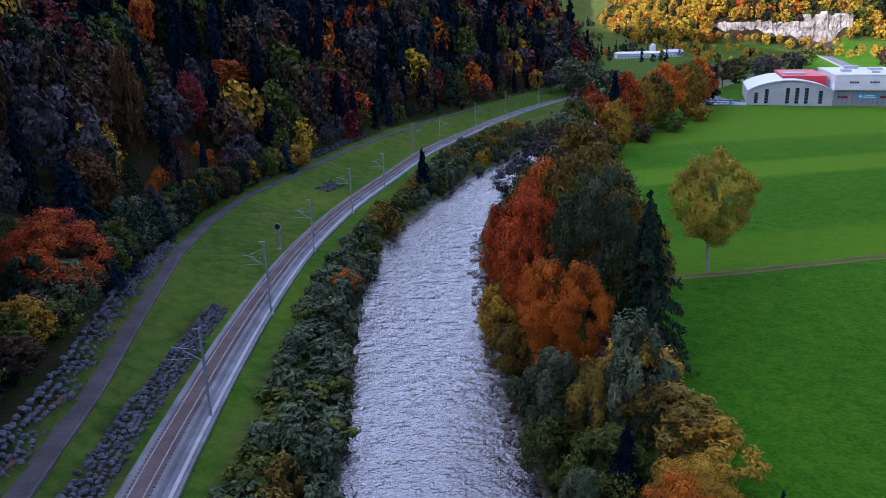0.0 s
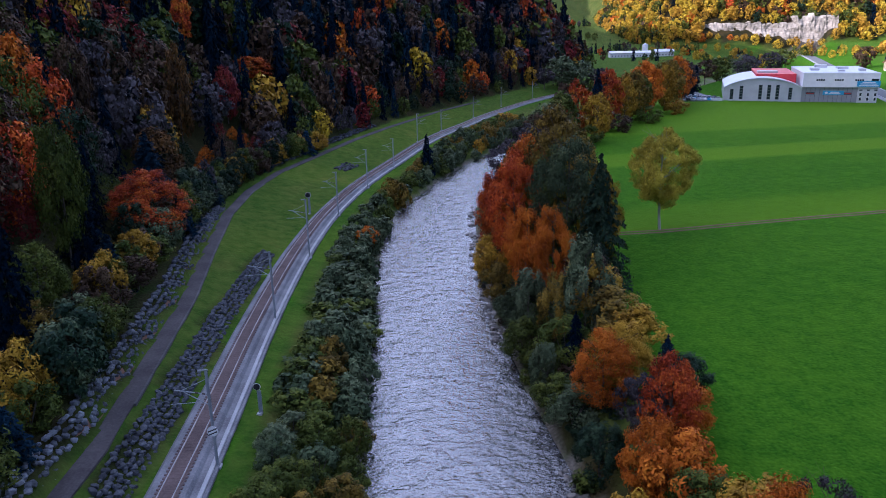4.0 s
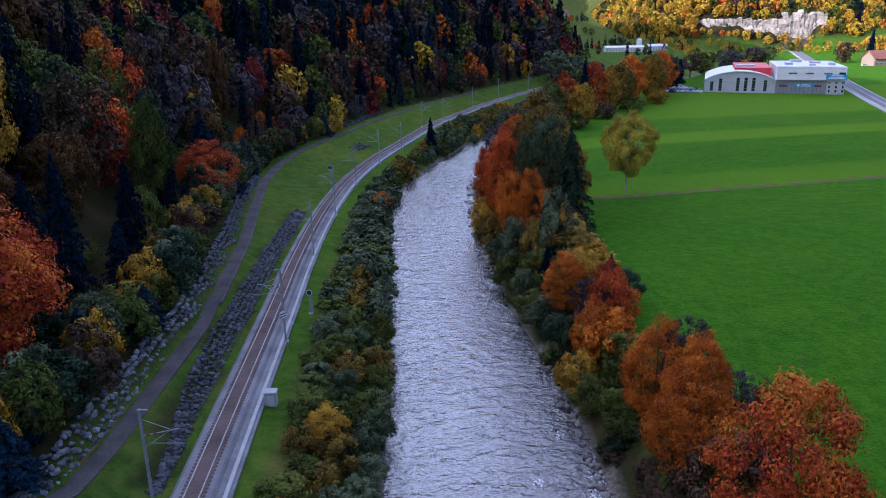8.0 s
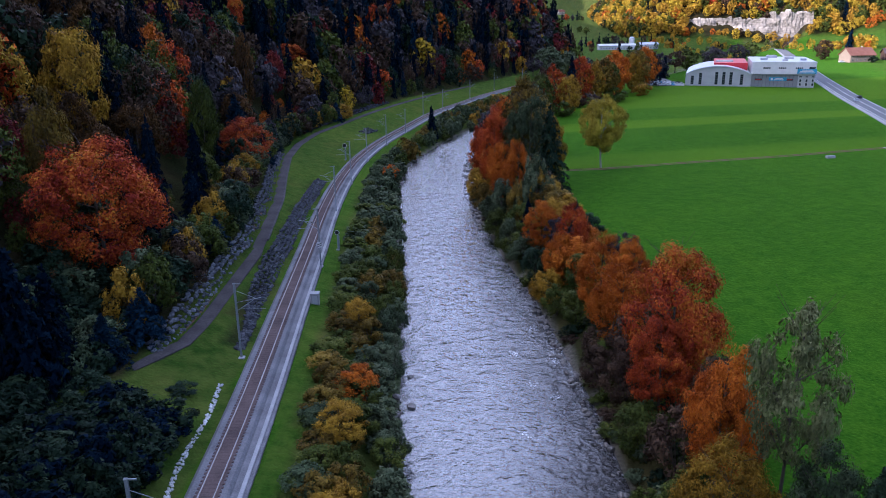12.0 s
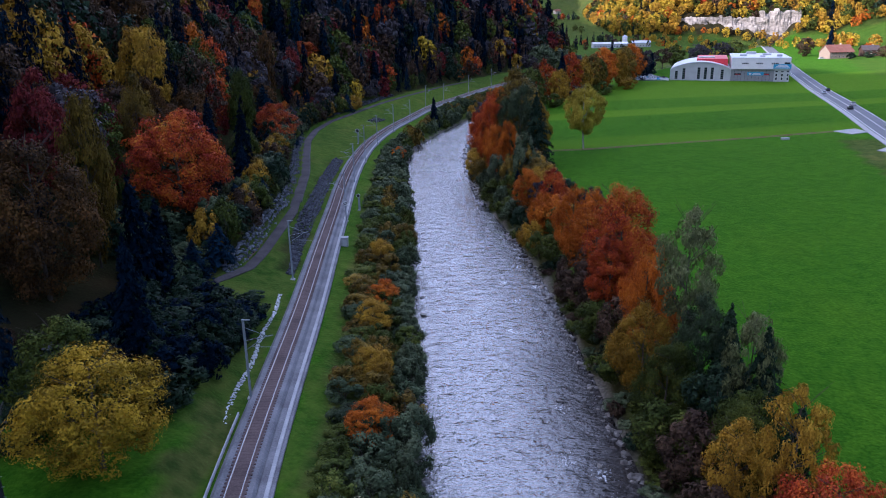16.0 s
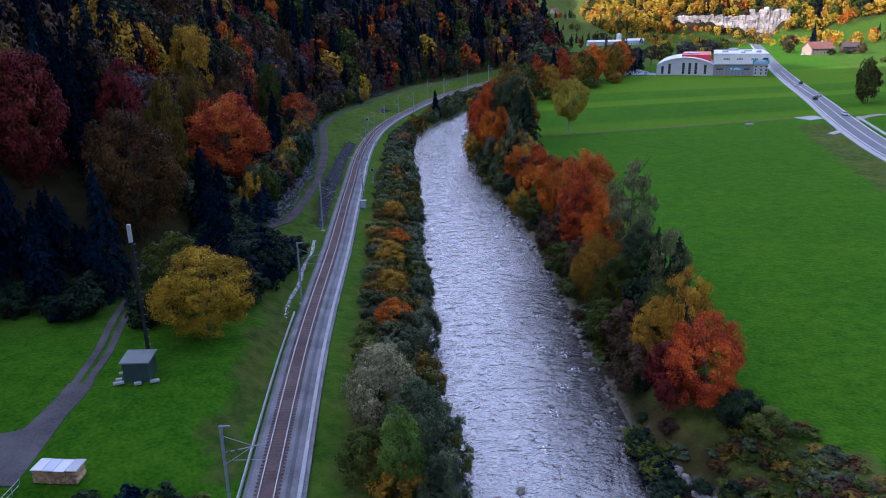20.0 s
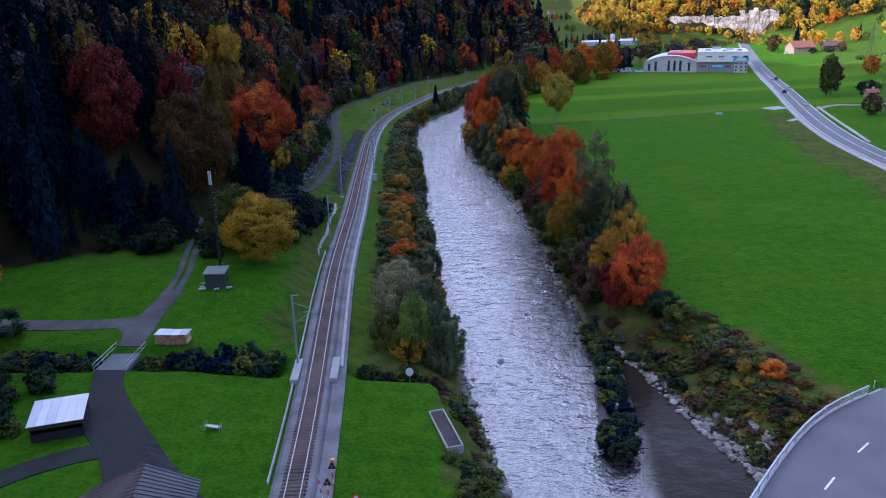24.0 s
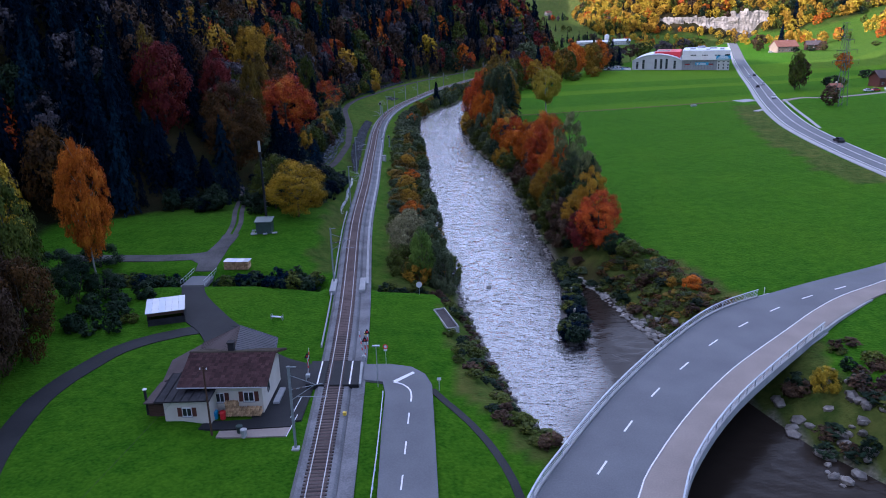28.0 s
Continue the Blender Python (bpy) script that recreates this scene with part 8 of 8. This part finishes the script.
gabled("farmhouse", "large beige farmhouse with a broad red tiled roof on the slope", 302, 706, 20, 14, 5.2, 5.0, 8, FARM_WALL, RED_TILE)
gabled("timber_house", "dark timber house beside the farm on the slope", 331, 712, 12, 10, 5.0, 3.2, -10, DARK_WOOD, BROWN_ROOF)
gabled("barn", "dark red timber barn with a grey roof beside the lane", 216, 382, 12, 9, 4.6, 3.0, 4, SHUTTER, BROWN_ROOF, 1, "barn")
gabled("garden_shed", "small beige shed beside the farm lane", 186, 372, 4.5, 3.5, 2.2, 1.2, 5, FARM_WALL, RED_TILE, 1, "shed")
for x, y in ((207, 366), (210, 364), (213, 367), (205, 362)):
    ob = new("silage_bale", Shape().rod((x, y, gz(x, y) + 0.6), (x + 1.2, y, gz(x, y) + 0.6), 0.62, 0.62, 14).mesh("silage_bale", WHITE))
    tagged(ob, "white wrapped silage bale beside the barn", "bale", "silage bales")
car(200, 361, 10, "red", "yard")
car(196, 360, 0, "grey", "yard")
car(288, 700, 0, "white", "yard")
gabled("greenhouse_block", "long low white building at the head of the valley", 178, 985, 46, 12, 4.5, 1.6, 3, WHITE, WHITE, 1, "building")
gabled("white_building", "white building with a pale roof at the head of the valley", 214, 995, 20, 11, 5.0, 2.0, 3, WHITE, ROOF_SHEET, 1, "building")
silo = thing("silo", "white cylindrical silo beside far farm buildings", "silo", pose(196, 1000, gz(196, 1000)))
part("drum", Shape().rod((0, 0, -1), (0, 0, 12), 3, 3, 16), WHITE, silo)
part("dome", Shape().rod((0, 0, 12), (0, 0, 13.4), 3, 0.8, 16), ROOF_SHEET, silo)
for x, y, w in ((130, 1330, 12), (165, 1400, 10), (100, 1300, 12)):
    gabled("hill_farm", "small far farmhouse high on the green hill", x, y, w, 9, 4.5, 3.0, 20, CREAM, RED_TILE, 1)


def pylon(x, y, height, arms):
    z = gz(x, y)
    p = thing("power_pylon", "grey lattice power pylon standing in the meadow", "pylon", pose(x, y, z, 0, 0, 12), "power pylons")
    for a, b in ((-1, -1), (1, -1), (1, 1), (-1, 1)):
        part("leg", Shape().rod((a * 2.2, b * 1.6, -0.5), (a * 0.35, b * 0.35, height), 0.13, 0.08, 5), PYLON_STEEL, p)
    for k in range(9):
        u, v = k / 9, (k + 1) / 9
        wa, wb = 2.2 - 1.85 * u, 2.2 - 1.85 * v
        part("brace", Shape().rod((-wa, -wa * 0.72, height * u), (wb, -wb * 0.72, height * v), 0.06, 0.06, 4), PYLON_STEEL, p)
        part("brace", Shape().rod((wa, wa * 0.72, height * u), (-wb, wb * 0.72, height * v), 0.06, 0.06, 4), PYLON_STEEL, p)
    for h, w in arms:
        part("crossarm", Shape().rod((-w, 0, height * h), (w, 0, height * h), 0.12, 0.12, 5), PYLON_STEEL, p)
        for s in (-1, 1):
            part("insulator", Shape().rod((s * w * 0.95, 0, height * h), (s * w * 0.95, 0, height * h - 1.6), 0.08, 0.08, 6), BROWN_ROOF, p)


pylon(162, 318, 27.5, ((0.98, 3.0), (0.83, 5.0), (0.68, 6.5)))
pylon(255, 505, 30, ((0.98, 3.0), (0.84, 5.0), (0.7, 6.0)))
for form, colour, x, y, h, w in (("tall", "olive", 172, 384, 20, 10), ("round", "brown", 176, 388, 16, 11), ("round", "brown", 158.5, 320, 9, 9), ("round", "orange", 250, 492, 12, 12), ("shrub", "green", 189, 382, 7, 8), ("shrub", "green", 221, 400, 6, 9), ("shrub", "olive", 200, 395, 5, 8),
                                  ("conifer", "spruce", 318, 752, 24, 10), ("round", "brown", 292, 740, 16, 16), ("shrub", "green", 305, 688, 5, 8), ("shrub", "green", 322, 694, 5, 9), ("round", "orange", 345, 740, 9, 10), ("round", "brown", 330, 690, 9, 10), ("round", "orange", 380, 690, 10, 10), ("sparse", "orange", 395, 640, 10, 10), ("shrub", "olive", 300, 600, 4, 7), ("shrub", "olive", 350, 640, 4, 8), ("shrub", "green", 232, 430, 5, 8)):
    plant(form, colour, x, y, h, w, f"{TONE[colour]} tree or bush on the slope beyond the road", "shrub" if form == "shrub" else "tree", "trees beyond the road")


# ---- the limestone cliff in the far wood ----
def build_cliff():
    rnd = random.Random(3)
    c = thing("cliff", "pale limestone cliff bands in the sunlit wood", "cliff", kind="structure")
    for x0, x1, z0, z1 in ((290, 345, 25, 40), (343, 390, 25, 38), (388, 430, 24, 46)):
        s = Shape()
        nx, nz = 44, 9
        for j in range(nz + 1):
            for i in range(nx + 1):
                u = i / nx
                x = x0 + (x1 - x0) * u
                # broken ledges: the crest rises and falls, the face steps in and out
                crest = (z1 - z0) * (0.85 + 0.25 * noise.noise((x * 0.11, 2.0, 7.0)) + 0.2 * noise.noise((x * 0.45, 5.0, 1.0)))
                step = 3.5 * noise.noise((x * 0.12, j * 0.35, 1.0)) + 1.6 * noise.noise((x * 0.5, j * 0.9, 4.0))
                y = 1110 - 0.3 * (x - 225) + 13 + j * 0.9 + step
                s.v.append((x + rnd.uniform(-0.4, 0.4), y, z0 - 8 + (crest + 13) * j / nz + rnd.uniform(-0.5, 0.5)))
        base = len(s.v)
        s.v += [(x, y + 14, z) for x, y, z in s.v[:base]]
        w = nx + 1
        for j in range(nz):
            for i in range(nx):
                a = j * w + i
                s.f.append((a, a + 1, a + w + 1, a + w))
        for i in range(nx):
            a = nz * w + i
            s.f.append((a, a + 1, base + a + 1, base + a))
        for j in range(nz):
            for i in (0, nx):
                a = j * w + i
                s.f.append((a, a + w, base + a + w, base + a))
        part("rock_face", s, CLIFF, c)


build_cliff()
